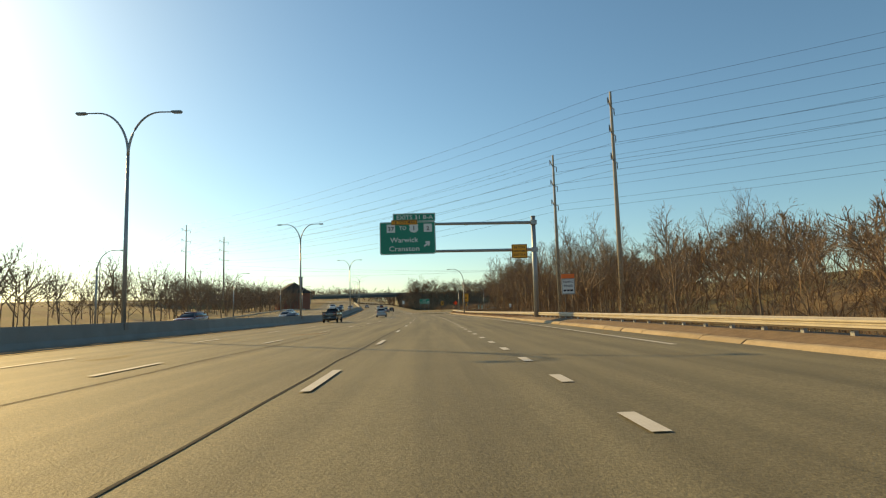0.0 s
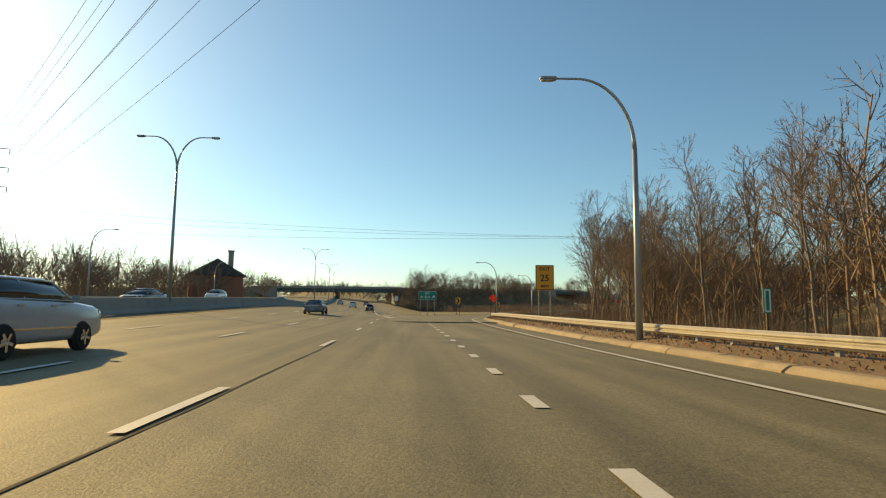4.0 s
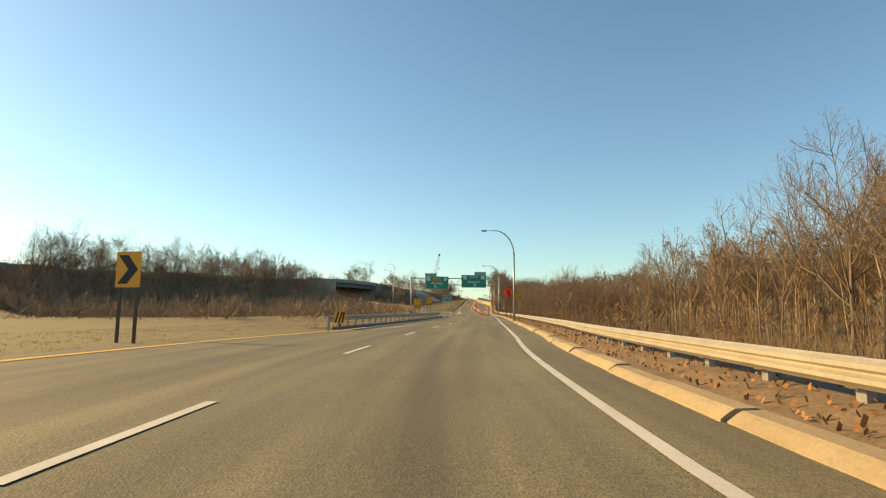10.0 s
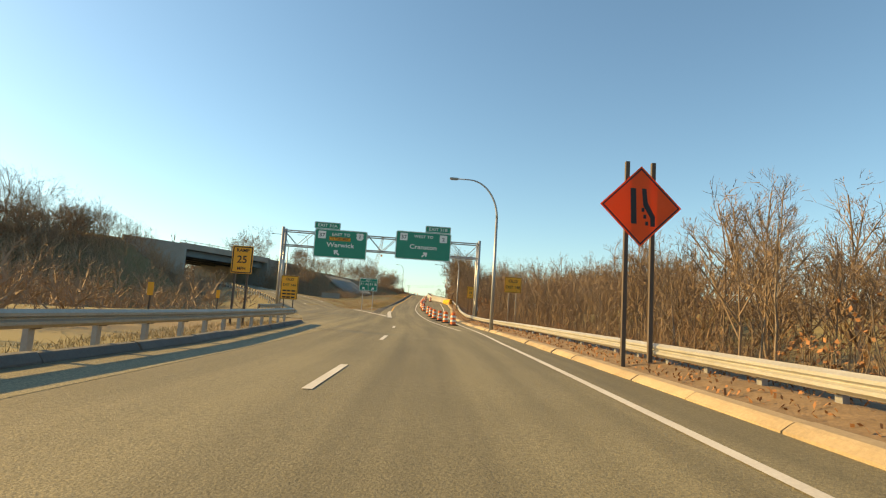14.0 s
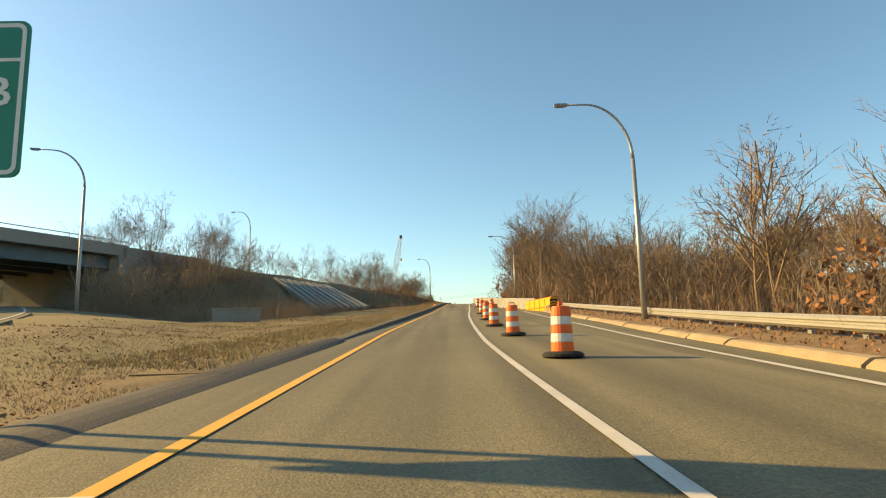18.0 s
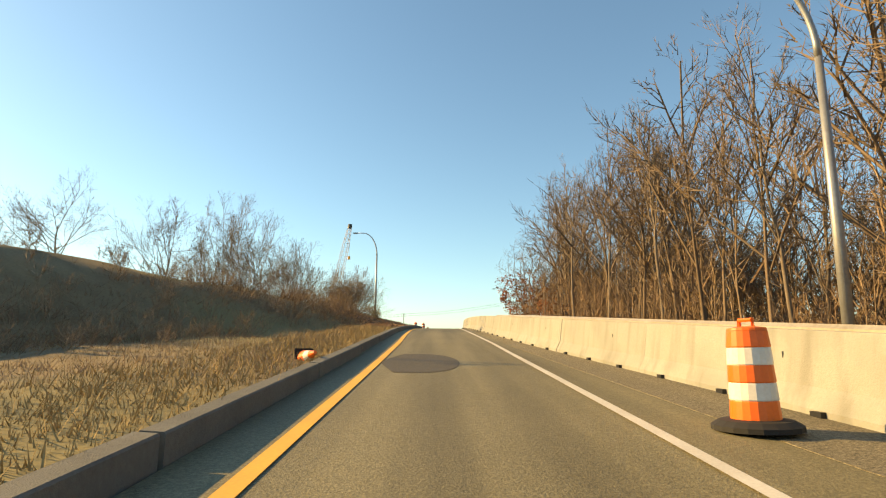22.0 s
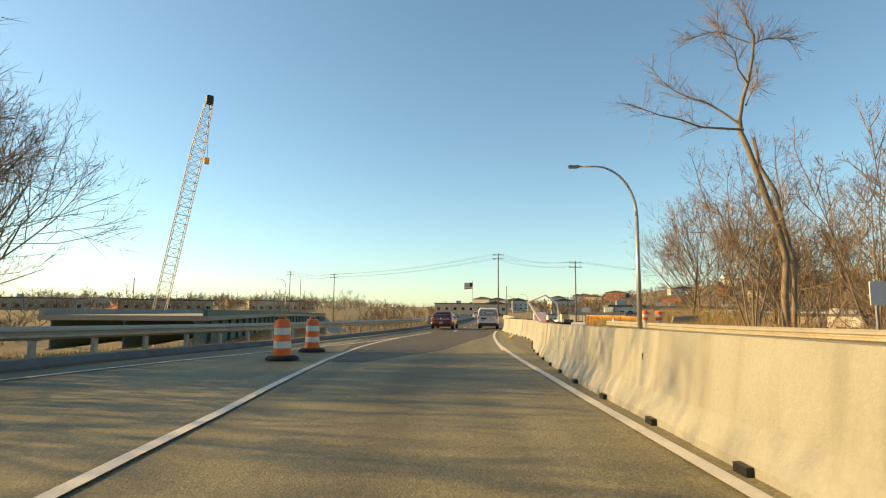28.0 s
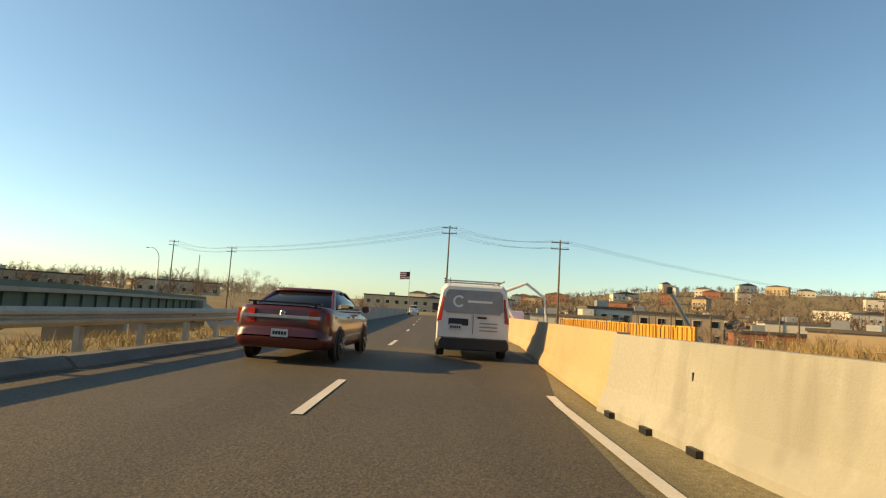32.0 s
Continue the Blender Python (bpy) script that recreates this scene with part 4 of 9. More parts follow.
# ---- street lamps ----
def lamp_meshes(h, reach, double=False):
    """Pole, arms and heads of a lamp whose arm bends over to -x."""
    top = h - 2.6
    pole = Geo().tube([(0, 0, 0), (0, 0, h * 0.35), (0, 0, top)], [0.13, 0.115, 0.085], 10)
    arms = []
    for k in ((-1, 1) if double else (-1,)):
        pts = [(0, 0, top - 0.02)]
        for i in range(1, 13):
            t = i / 12
            a = t * math.pi / 2
            pts.append((k * reach * 0.62 * (1 - math.cos(a)) * 1.0, 0, top + 2.6 * math.sin(a)))
        pts.append((k * reach * 0.85, 0, h + 0.0))
        arms.append(Geo().tube(pts, [0.085] + [0.08 - 0.035 * i / 12 for i in range(1, 13)] + [0.04], 8))
    head = Geo().box((-0.42, -0.13, -0.075), (0.20, 0.13, 0.05), bevel=0.035)
    head.box((-0.36, -0.10, -0.10), (0.06, 0.10, -0.07))
    return pole.mesh(True), [a.mesh(True) for a in arms], head.mesh(), reach


def street_lamp(m, h=9.6, reach=3.3, double=False, label="tall galvanised street lamp with a curved arm behind the guardrail", group="street lamps", foot=True):
    key = (h, reach, double)
    if key not in LAMPS:
        LAMPS[key] = lamp_meshes(h, reach, double)
    pole, arms, head, rc = LAMPS[key]
    top = tagged(empty("street_lamp", m), label, "street lamp", group=group)
    part("pole", pole, GALV_NEW, top)
    part("base_plate", Geo().box((-0.2, -0.2, -0.3), (0.2, 0.2, 0.06), bevel=0.02), CONCRETE_GREY, top)
    for i, a in enumerate(arms):
        k = -1 if i == 0 else 1
        arm = part("arm", a, GALV_NEW, top)
        hd = part("lamp_head", head, SIGN_BACK, arm)
        hd.matrix_basis = pose(k * (rc * 0.85 + 0.2), 0, h + 0.01, 0, 0, 0 if k < 0 else 180)
    return top


LAMPS = {}
for s, d in ((121, 4.4), (197.5, 0.9), (238.2, 0.2), (296.4, 1.2), (354.5, 1.9), (419.2, 5.8), (473.2, 5.6), (570.4, 6.0)):
    street_lamp(RP(s, d + 3.0, 0.05), {570.4: 8.9, 238.2: 9.4, 197.5: 9.2, 354.5: 10.3, 419.2: 10.0}.get(s, 9.6), 3.3)
street_lamp(pose(103.2, 469.5, 11.5, 0, 0, ramp.heading(520)), 11.4, 3.0, label="tall street lamp on top of the embankment")
street_lamp(RP(525.5, -7.2, 1.2), 9.6, 2.6, label="leaning street lamp on the leaf-strewn bank")
street_lamp(pose(85.2, 421, 2.6, 0, 0, -10), 13.6, 3.4, label="tall street lamp beside the loop ramp")
street_lamp(pose(20, 416, 11.5, 0, 0, -70), 10.5, 3.0, label="tall street lamp on the crossing highway")
street_lamp(pose(219, 664, 8.2, 0, 0, -30), 11.5, 2.5, label="distant tall street lamp by the far bridge")
street_lamp(pose(330, 690, 7, 0, 0, -30), 11.0, 2.5, label="distant tall street lamp along the highway")
street_lamp(pose(318, 668, 7, 0, 0, -30), 11.0, 2.5, label="distant tall street lamp along the highway")
for s in (33, 77, 145, 238, 300, 362):
    street_lamp(MP(s, -17.5, 0.9), 12.4, 2.9, True, "double-armed galvanised lamp on the median barrier", "median lamps")
for s in (18, 70, 125, 180, 240):
    street_lamp(MP(s, -40.5, 0.0, 180), 9.6, 3.2, False, "single-armed lamp beyond the opposite carriageway", "opposite lamps")


# ---- signs ----
def lettering(text, size, width=None):
    """A flat mesh of letters, centred on the origin, in x and z, facing -y."""
    cu = bpy.data.curves.new("letters", "FONT")
    cu.body, cu.size, cu.align_x, cu.align_y = text, size, "CENTER", "CENTER"
    cu.resolution_u = 2
    cu.extrude = 0.004
    cu.offset = size * 0.012
    ob = bpy.data.objects.new("letters", cu)
    me = bpy.data.meshes.new_from_object(ob)
    bpy.data.objects.remove(ob)
    xs = [v.co.x for v in me.vertices] or [0]
    k = 1.0 if not width else min(1.15, width / max(1e-3, max(xs) - min(xs)))
    me.transform(Matrix(((k, 0, 0, 0), (0, 0, 1, 0), (0, 1, 0, 0), (0, 0, 0, 1))))
    me.transform(Matrix.Diagonal((1, -1, 1, 1)))
    return me


def rounded(w, h, r, n=4):
    pts = []
    for cx, cz, a0 in ((w / 2 - r, h / 2 - r, 0), (-w / 2 + r, h / 2 - r, 90), (-w / 2 + r, -h / 2 + r, 180), (w / 2 - r, -h / 2 + r, 270)):
        for i in range(n + 1):
            a = radians(a0 + 90 * i / n)
            pts.append((cx + r * math.cos(a), cz + r * math.sin(a)))
    return pts


def panel(name, parent, x, z, w, h, material, edge=None, r=0.09, y=0.0, thick=0.03, label=""):
    """A sign plate with rounded corners and a border strip, centred at x, z."""
    g = Geo().prism([(x + a, z + b) for a, b in rounded(w, h, r)], y - thick, y)
    p = part(name, g, material, parent, label)
    if edge:
        o, i = rounded(w - 0.06, h - 0.06, r), rounded(w - 0.16, h - 0.16, max(0.02, r - 0.04))
        n = len(o)
        vs = [(x + a, y - thick - 0.004, z + b) for a, b in o] + [(x + a, y - thick - 0.004, z + b) for a, b in i]
        part("border", Geo().add(vs, [(k, (k + 1) % n, n + (k + 1) % n, n + k) for k in range(n)]), edge, p)
    return p


def words(parent, text, x, z, size, material, y, width=None):
    me = lettering(text, size, width)
    bm = bmesh.new()
    bm.from_mesh(me)
    bmesh.ops.remove_doubles(bm, verts=bm.verts[:], dist=1e-5)
    bm.to_mesh(me)
    bm.free()
    co = [tuple(v.co) for v in me.vertices]
    polys = [tuple(p.vertices) for p in me.polygons]
    root = list(range(len(co)))

    def find(i):
        while root[i] != i:
            root[i] = root[root[i]]
            i = root[i]
        return i

    for q in polys:
        for i in q[1:]:
            root[find(i)] = find(q[0])
    glyphs = {}
    for q in polys:
        glyphs.setdefault(find(q[0]), []).append(q)
    for fs in glyphs.values():
        used = sorted({i for q in fs for i in q})
        at = {i: k for k, i in enumerate(used)}
        part("letter", mesh_of([co[i] for i in used], [tuple(at[i] for i in q) for q in fs]), material, parent).location = (x, y, z)


def bars(parent, x, z, w, rows, material, y, h=0.07, gap=0.16):
    """Writing that cannot be read."""
    rr = random.Random(int(x * 10 + z * 100))
    for k in range(rows):
        n = 3
        ww = w / n
        for i in range(n):
            part("bar", Geo().box((x - w / 2 + i * ww + 0.02, y - 0.004, z - k * gap - h / 2), (x - w / 2 + (i + 1) * ww - 0.03 - rr.uniform(0, 0.05), y, z - k * gap + h / 2)), material, parent)


def arrow(parent, x, z, size, turn, material, y):
    a = radians(turn)
    pts = [(-0.1, -0.5), (0.1, -0.5), (0.1, 0.08), (0.3, -0.12), (0.36, 0.1), (0.0, 0.5), (-0.36, 0.1), (-0.3, -0.12), (-0.1, 0.08)]
    q = [(x + size * (px * math.cos(a) + pz * math.sin(a)), z + size * (-px * math.sin(a) + pz * math.cos(a))) for px, pz in pts]
    g = Geo().prism(q, y - 0.005, y)
    part("arrow", g, material, parent)


def shield(parent, x, z, text, y, us=False, s=0.62):
    if us:
        o = [(-0.28, 0.5), (0, 0.42), (0.28, 0.5), (0.5, 0.34), (0.42, 0.1), (0.5, -0.16), (0.3, -0.42), (0, -0.5), (-0.3, -0.42), (-0.5, -0.16), (-0.42, 0.1), (-0.5, 0.34)]
        p = part("route_shield", Geo().prism([(x + a * s, z + b * s) for a, b in o], y - 0.006, y), SIGN_WHITE, parent)
    else:
        p = part("route_shield", Geo().prism([(x + a, z + b) for a, b in rounded(s, s, 0.05)], y - 0.006, y), SIGN_WHITE, parent)
    words(p, text, x, z - 0.06 * (not us), s * 0.66, BLACK, y - 0.008, s * 0.72)
    return p


def post_pair(parent, xs, z0, z1, material, r=0.045, square=True, y=0.06):
    for x in xs:
        g = Geo().box((x - r, y - r, z0), (x + r, y + r, z1)) if square else Geo().tube([(x, y, z0), (x, y, z1)], r, 8)
        part("post", g, material, parent)


# cantilever sign over the motorway
gan = tagged(empty("overhead_sign", RP(54.5, -0.1, 0.27)), "green overhead exit sign on a grey steel cantilever", "road sign")
part("mast", Geo().tube([(10.15, 0.25, -0.9), (10.2, 0.25, 9.7)], [0.27, 0.2], 12), GALV_NEW, gan, smooth=True)
part("mast_cap", Geo().tube([(10.2, 0.25, 9.7), (10.2, 0.25, 9.78)], 0.24, 12), GALV_NEW, gan)
for z in (9.15, 6.5):
    part("arm", Geo().tube([(10.2, 0.25, z), (-4.2, 0.25, z + 0.12)], [0.16, 0.12], 10), GALV_NEW, gan)
    part("clamp", Geo().box((9.9, -0.02, z - 0.22), (10.5, 0.52, z + 0.22), bevel=0.03), GALV_NEW, gan)
p = panel("sign_panel", gan, -2.0, 7.9, 5.35, 3.15, SIGN_GREEN, SIGN_WHITE, 0.2)
shield(p, -3.6, 8.85, "37", -0.034, s=0.8)
words(p, "TO", -2.45, 8.85, 0.5, SIGN_WHITE, -0.036)
shield(p, -1.4, 8.85, "1", -0.034, True, 0.9)
shield(p, -0.05, 8.85, "2", -0.034, s=0.8)
words(p, "Warwick", -2.35, 7.7, 0.68, SIGN_WHITE, -0.036, 2.7)
words(p, "Cranston", -2.35, 6.86, 0.68, SIGN_WHITE, -0.036, 3.0)
arrow(p, -0.15, 7.3, 0.75, 50, SIGN_WHITE, -0.032)
p = panel("exit_tab", gan, -1.35, 9.88, 4.1, 0.82, SIGN_GREEN, SIGN_WHITE, 0.1)
words(p, "EXITS 31 B-A", -1.3, 9.88, 0.56, SIGN_WHITE, -0.036, 3.5)
p = panel("weight_strip", gan, -2.3, 9.42, 2.5, 0.46, SIGN_YELLOW, BLACK, 0.04, -0.045)
words(p, "16 TON MAX", -2.3, 9.42, 0.34, BLACK, -0.082, 2.1)
p = panel("weight_sign", gan, 8.7, 6.35, 1.5, 1.35, SIGN_YELLOW, BLACK, 0.06)
words(p, "16 TON", 8.7, 6.72, 0.34, BLACK, -0.036, 1.0)
words(p, "WEIGHT LIMIT", 8.7, 6.36, 0.24, BLACK, -0.036, 1.25)
words(p, "EXIT 31 A", 8.7, 6.0, 0.3, BLACK, -0.036, 1.15)

sg = tagged(empty("fines_sign", RP(64, 15.4, 0)), "white traffic fines sign with an orange top on two dark posts", "road sign")
post_pair(sg, (-0.35, 0.35), -2.5, 5.0, RUST_STEEL, 0.05)
p = panel("sign_panel", sg, 0, 3.45, 1.5, 1.75, SIGN_WHITE, BLACK, 0.05)
words(p, "TRAFFIC", 0, 3.95, 0.34, BLACK, -0.036, 1.2)
words(p, "FINES", 0, 3.5, 0.36, BLACK, -0.036, 1.05)
bars(p, 0, 3.0, 1.1, 1, BLACK, -0.034, 0.2)
panel("orange_strip", sg, 0, 4.6, 1.5, 0.5, SIGN_ORANGE, None, 0.04)
mk = tagged(empty("marker_post", RP(81.6, 11.2, 0)), "thin post with a small white marker plate", "marker post")
part("post", Geo().box((-0.03, -0.03, -0.8), (0.03, 0.03, 1.9)), RUST_STEEL, mk)
panel("plate", mk, 0, 1.6, 0.28, 0.5, SIGN_WHITE, None, 0.02, -0.03)

sg = tagged(empty("exit_speed_sign", RP(151, 9.4, 0)), "amber exit advisory speed sign on two pale posts", "road sign")
post_pair(sg, (-0.5, 0.5), -1.5, 4.9, WOOD_PALE, 0.06)
p = panel("sign_panel", sg, 0, 3.9, 1.6, 2.2, SIGN_YELLOW, BLACK, 0.06)
words(p, "EXIT", 0, 4.65, 0.4, BLACK, -0.036, 0.9)
words(p, "25", 0, 3.85, 0.8, BLACK, -0.036)
words(p, "MPH", 0, 3.15, 0.34, BLACK, -0.036)
for s, d in ((178, 20), (171, 19)):
    mk = tagged(empty("marker_post", RP(s - 60, 10.2, 0)), "thin post with a small green milepost plate", "marker post", group="mileposts")
    part("post", Geo().box((-0.03, -0.03, -0.8), (0.03, 0.03, 1.7)), RUST_STEEL, mk)
    panel("plate", mk, 0, 1.55, 0.26, 0.75, SIGN_GREEN, SIGN_WHITE, 0.02, -0.03)


def diamond(m, size, label, kind):
    top = tagged(empty("work_sign", m), label, "road sign", group="orange work signs")
    post_pair(top, (-0.33, 0.33), -1.8, 3.0 + size / 2 + 0.12, RUST_STEEL, 0.05)
    q = size / 2
    g = Geo().prism([(0, 3.0 + q), (-q, 3.0), (0, 3.0 - q), (q, 3.0)], -0.03, -0.026)
    p = part("sign_panel", g, SIGN_FABRIC, top)
    o = [(0, q - 0.05), (-q + 0.05, 0), (0, -q + 0.05), (q - 0.05, 0)]
    i = [(0, q - 0.10), (-q + 0.10, 0), (0, -q + 0.10), (q - 0.10, 0)]
    part("border", Geo().add([(a, -0.034, 3.0 + b) for a, b in o + i], [(k, (k + 1) % 4, 4 + (k + 1) % 4, 4 + k) for k in range(4)]), BLACK, p)
    if kind == "bars":
        bars(p, 0, 3.0 + size * 0.14, size * 0.5, 3, SIGN_INK, -0.034, size * 0.05, size * 0.14)
    else:
        part("symbol_bar", Geo().prism([(-0.27, 3.45), (-0.13, 3.45), (-0.10, 2.55), (-0.24, 2.55)], -0.036, -0.032), BLACK, p)
        part("symbol_bar", Geo().prism([(0.02, 3.45), (0.13, 3.45), (0.17, 3.1), (0.36, 2.75), (0.36, 2.5), (0.25, 2.5), (0.24, 2.72), (0.06, 3.02)], -0.036, -0.032), BLACK, p)
        for k in range(3):
            part("symbol_dash", Geo().box((0.02 + 0.05 * k, -0.036, 2.86 - 0.17 * k), (0.09 + 0.05 * k, -0.032, 2.96 - 0.17 * k)), BLACK, p)
    return top


diamond(RP(185.8, 4.55, -0.02), 1.3, "orange diamond road work sign on two dark posts", "bars")
diamond(RP(329.8, 5.1, 1.12), 2.05, "orange diamond lane-ends sign on two dark posts", "lane")

sg = tagged(empty("exit_sign", RP(222, -16.1, 0.0, 8)), "green gore exit sign on three thin steel posts", "road sign")
post_pair(sg, (-1.6, 0, 1.6), -1.5, 5.2, GALV_NEW, 0.05)
p = panel("sign_panel", sg, 0, 4.35, 4.0, 1.9, SIGN_GREEN, SIGN_WHITE, 0.15)
words(p, "EXIT", 0, 4.82, 0.5, SIGN_WHITE, -0.036)
words(p, "31 B-A", -0.5, 4.05, 0.68, SIGN_WHITE, -0.036, 2.2)
arrow(p, 1.35, 4.1, 0.75, 45, SIGN_WHITE, -0.032)
for m, w, h, z in ((RP(238, -15.3, 0), 1.18, 1.6, 3.4), (RP(256, -11.7, 0, -8), 1.0, 1.3, 2.55)):
    sg = tagged(empty("chevron_sign", m), "yellow chevron sign with a black arrow on two posts", "road sign", group="chevron signs")
    post_pair(sg, (-0.35, 0.35), -1.0, z + h / 2 - 0.1, RUST_STEEL, 0.045)
    p = panel("sign_panel", sg, 0, z, w, h, SIGN_YELLOW, None, 0.06)
    part("chevron", Geo().prism([(-0.42 * w, z + 0.40 * h), (-0.02 * w, z + 0.40 * h), (0.40 * w, z), (-0.02 * w, z - 0.40 * h), (-0.42 * w, z - 0.40 * h), (0.0, z)], -0.036, -0.031), BLACK, p)
sg = tagged(empty("small_white_sign", pose(-14, 288, float(on_ground(np.array([-14.0]), np.array([288.0]))[0]), 0, 0, 3)), "small white regulatory sign in the gore", "road sign")
post_pair(sg, (0,), -1.0, 4.4, GALV_NEW, 0.05)
panel("sign_panel", sg, 0, 3.6, 1.2, 1.6, SIGN_WHITE, BLACK, 0.05)
sg = tagged(empty("object_marker", RP(268, -6.95, 0)), "black and yellow striped marker at the guardrail end", "marker")
p = panel("sign_panel", sg, 0, 0.72, 0.62, 0.62, SIGN_YELLOW, None, 0.03)
for k in range(3):
    part("stripe", Geo().prism([(-0.3 + 0.2 * k, 0.42), (-0.2 + 0.2 * k, 0.42), (-0.02 + 0.2 * k - 0.08 * (k == 2), 1.02), (-0.12 + 0.2 * k - 0.08 * (k == 2), 1.02)], -0.036, -0.031), BLACK, p)
part("post", Geo().box((-0.06, 0.0, -0.5), (0.06, 0.1, 0.9)), WOOD_POLE, sg)
for s, d in ((300, -9.4), (312, -9.6), (322, -9.9), (338, -10.5), (352, -12.5)):
    sg = tagged(empty("delineator", RP(s, d, 0)), "small yellow delineator on a thin post", "delineator", group="delineators")
    part("post", Geo().box((-0.03, 0, -0.6), (0.03, 0.04, 1.5)), RUST_STEEL, sg)
    panel("plate", sg, 0, 1.35, 0.22, 0.5, SIGN_YELLOW, None, 0.02)

# truss gantry over the ramp
gan = tagged(empty("sign_gantry", RP(381, 0, 0.0)), "grey steel truss gantry with two green exit signs", "sign gantry")
for x in (7.45, -14.9):
    for y in (0.0, 1.5):
        part("leg", Geo().tube([(x, y, -1.0), (x, y, 9.3)], 0.16, 10), GALV_NEW, gan, smooth=True)
    for z, (a, b) in zip((0.8, 2.6, 4.4, 6.2), ((0, 1.5), (1.5, 0), (0, 1.5), (1.5, 0))):
        part("brace", Geo().tube([(x, a, z), (x, b, z + 1.8)], 0.05, 6), GALV_NEW, gan)
        part("tie", Geo().tube([(x, 0, z), (x, 1.5, z)], 0.05, 6), GALV_NEW, gan)
for y in (0.0, 1.5):
    for z in (7.3, 8.95):
        part("chord", Geo().tube([(-14.9, y, z), (7.45, y, z)], 0.07, 8), GALV_NEW, gan)
    for k in range(14):
        x0, x1 = -14.9 + k * 1.596, -14.9 + (k + 1) * 1.596
        part("diagonal", Geo().tube([(x0, y, 7.3 if k % 2 else 8.95), (x1, y, 8.95 if k % 2 else 7.3)], 0.035, 5), GALV_NEW, gan)
for k in range(15):
    x = -14.9 + k * 1.596
    for z in (7.3, 8.95):
        part("cross_tie", Geo().tube([(x, 0, z), (x, 1.5, z)], 0.03, 5), GALV_NEW, gan)
for cx, w, dest, route, to, turn, tab in ((-8.4, 5.9, "Warwick", "EAST TO", "1", -50, "EXIT 31A"), (0.95, 6.3, "Cranston", "WEST TO", "2", 50, "EXIT 31B")):
    zc = 7.75 if cx < 0 else 8.2
    p = panel("sign_panel", gan, cx, zc, w, 3.2, SIGN_GREEN, SIGN_WHITE, 0.2, -0.25)
    shield(p, cx - w * 0.36, zc + 0.95, "37", -0.284, s=0.85)
    words(p, route, cx, zc + 1.05, 0.46, SIGN_WHITE, -0.286, 2.2)
    shield(p, cx + w * 0.36, zc + 0.95, to, -0.284, to == "1", 0.85)
    words(p, dest, cx, zc - 0.15, 0.72, SIGN_WHITE, -0.286, 3.2)
    arrow(p, cx + (0.2 if cx > 0 else -0.4), zc - 0.98, 0.8, turn, SIGN_WHITE, -0.282)
    tx = cx + (-1.6 if cx < 0 else 1.6)
    q = panel("exit_tab", gan, tx, zc + 2.0, 2.9, 0.78, SIGN_GREEN, SIGN_WHITE, 0.1, -0.25)
    words(q, tab, tx, zc + 2.0, 0.48, SIGN_WHITE, -0.286, 2.3)
    if cx < 0:
        q = panel("weight_strip", gan, cx - 0.1, zc + 0.55, 2.4, 0.42, SIGN_YELLOW, BLACK, 0.04, -0.29)
        words(q, "16 TON MAX", cx - 0.1, zc + 0.55, 0.3, BLACK, -0.328, 2.0)
    for k in range(3):
        part("hanger", Geo().box((cx - 2 + 2 * k - 0.05, -0.25, zc - 1.6), (cx - 2 + 2 * k + 0.05, 0.0, zc + 1.6)), GALV_NEW, gan)
sg = tagged(empty("ramp_speed_sign", RP(344, -9.0, 0.2)), "amber ramp advisory speed sign on a post", "road sign", group="ramp speed signs")
post_pair(sg, (-0.3, 0.3), -1.0, 3.3, RUST_STEEL, 0.045)
p = panel("sign_panel", sg, 0, 2.85, 1.0, 1.35, SIGN_YELLOW, BLACK, 0.05)
words(p, "RAMP", 0, 3.3, 0.24, BLACK, -0.036)
words(p, "25", 0, 2.85, 0.5, BLACK, -0.036)
words(p, "MPH", 0, 2.42, 0.2, BLACK, -0.036)
sg = tagged(empty("old_exit_sign", RP(378, -13.1, 0.0)), "orange old exit sign with small lettering", "road sign", group="old exit signs")
post_pair(sg, (-0.5, 0.5), -1.0, 3.6, RUST_STEEL, 0.05)
p = panel("sign_panel", sg, 0, 2.5, 1.8, 2.5, SIGN_YELLOW, BLACK, 0.05)
words(p, "OLD", 0, 3.35, 0.42, BLACK, -0.036)
words(p, "EXIT 14A", 0, 2.75, 0.36, BLACK, -0.036, 1.4)
bars(p, 0, 2.15, 1.4, 3, BLACK, -0.034, 0.16, 0.34)
sg = tagged(empty("old_exit_sign", RP(385, 12.4, 0.0)), "amber old exit sign on two pale posts", "road sign", group="old exit signs")
post_pair(sg, (-0.45, 0.45), -3.0, 5.4, WOOD_PALE, 0.06)
p = panel("sign_panel", sg, 0, 4.6, 2.1, 1.9, SIGN_YELLOW, BLACK, 0.05)
words(p, "OLD", 0, 5.05, 0.55, BLACK, -0.036)
words(p, "EXIT 14B", 0, 4.3, 0.5, BLACK, -0.036, 1.8)
sg = tagged(empty("ramp_speed_sign", RP(400, 9.1, 0.0)), "amber ramp advisory speed sign on two posts", "road sign", group="ramp speed signs")
post_pair(sg, (-0.25, 0.25), -1.5, 4.1, RUST_STEEL, 0.045)
p = panel("sign_panel", sg, 0, 3.45, 1.05, 1.75, SIGN_YELLOW, BLACK, 0.05)
words(p, "RAMP", 0, 3.95, 0.22, BLACK, -0.036)
words(p, "30", 0, 3.4, 0.46, BLACK, -0.036)
words(p, "MPH", 0, 2.95, 0.18, BLACK, -0.036)
sg = tagged(empty("split_sign", RP(400.5, -5.95, -0.1)), "green split exit sign on two steel posts in the grass", "road sign")
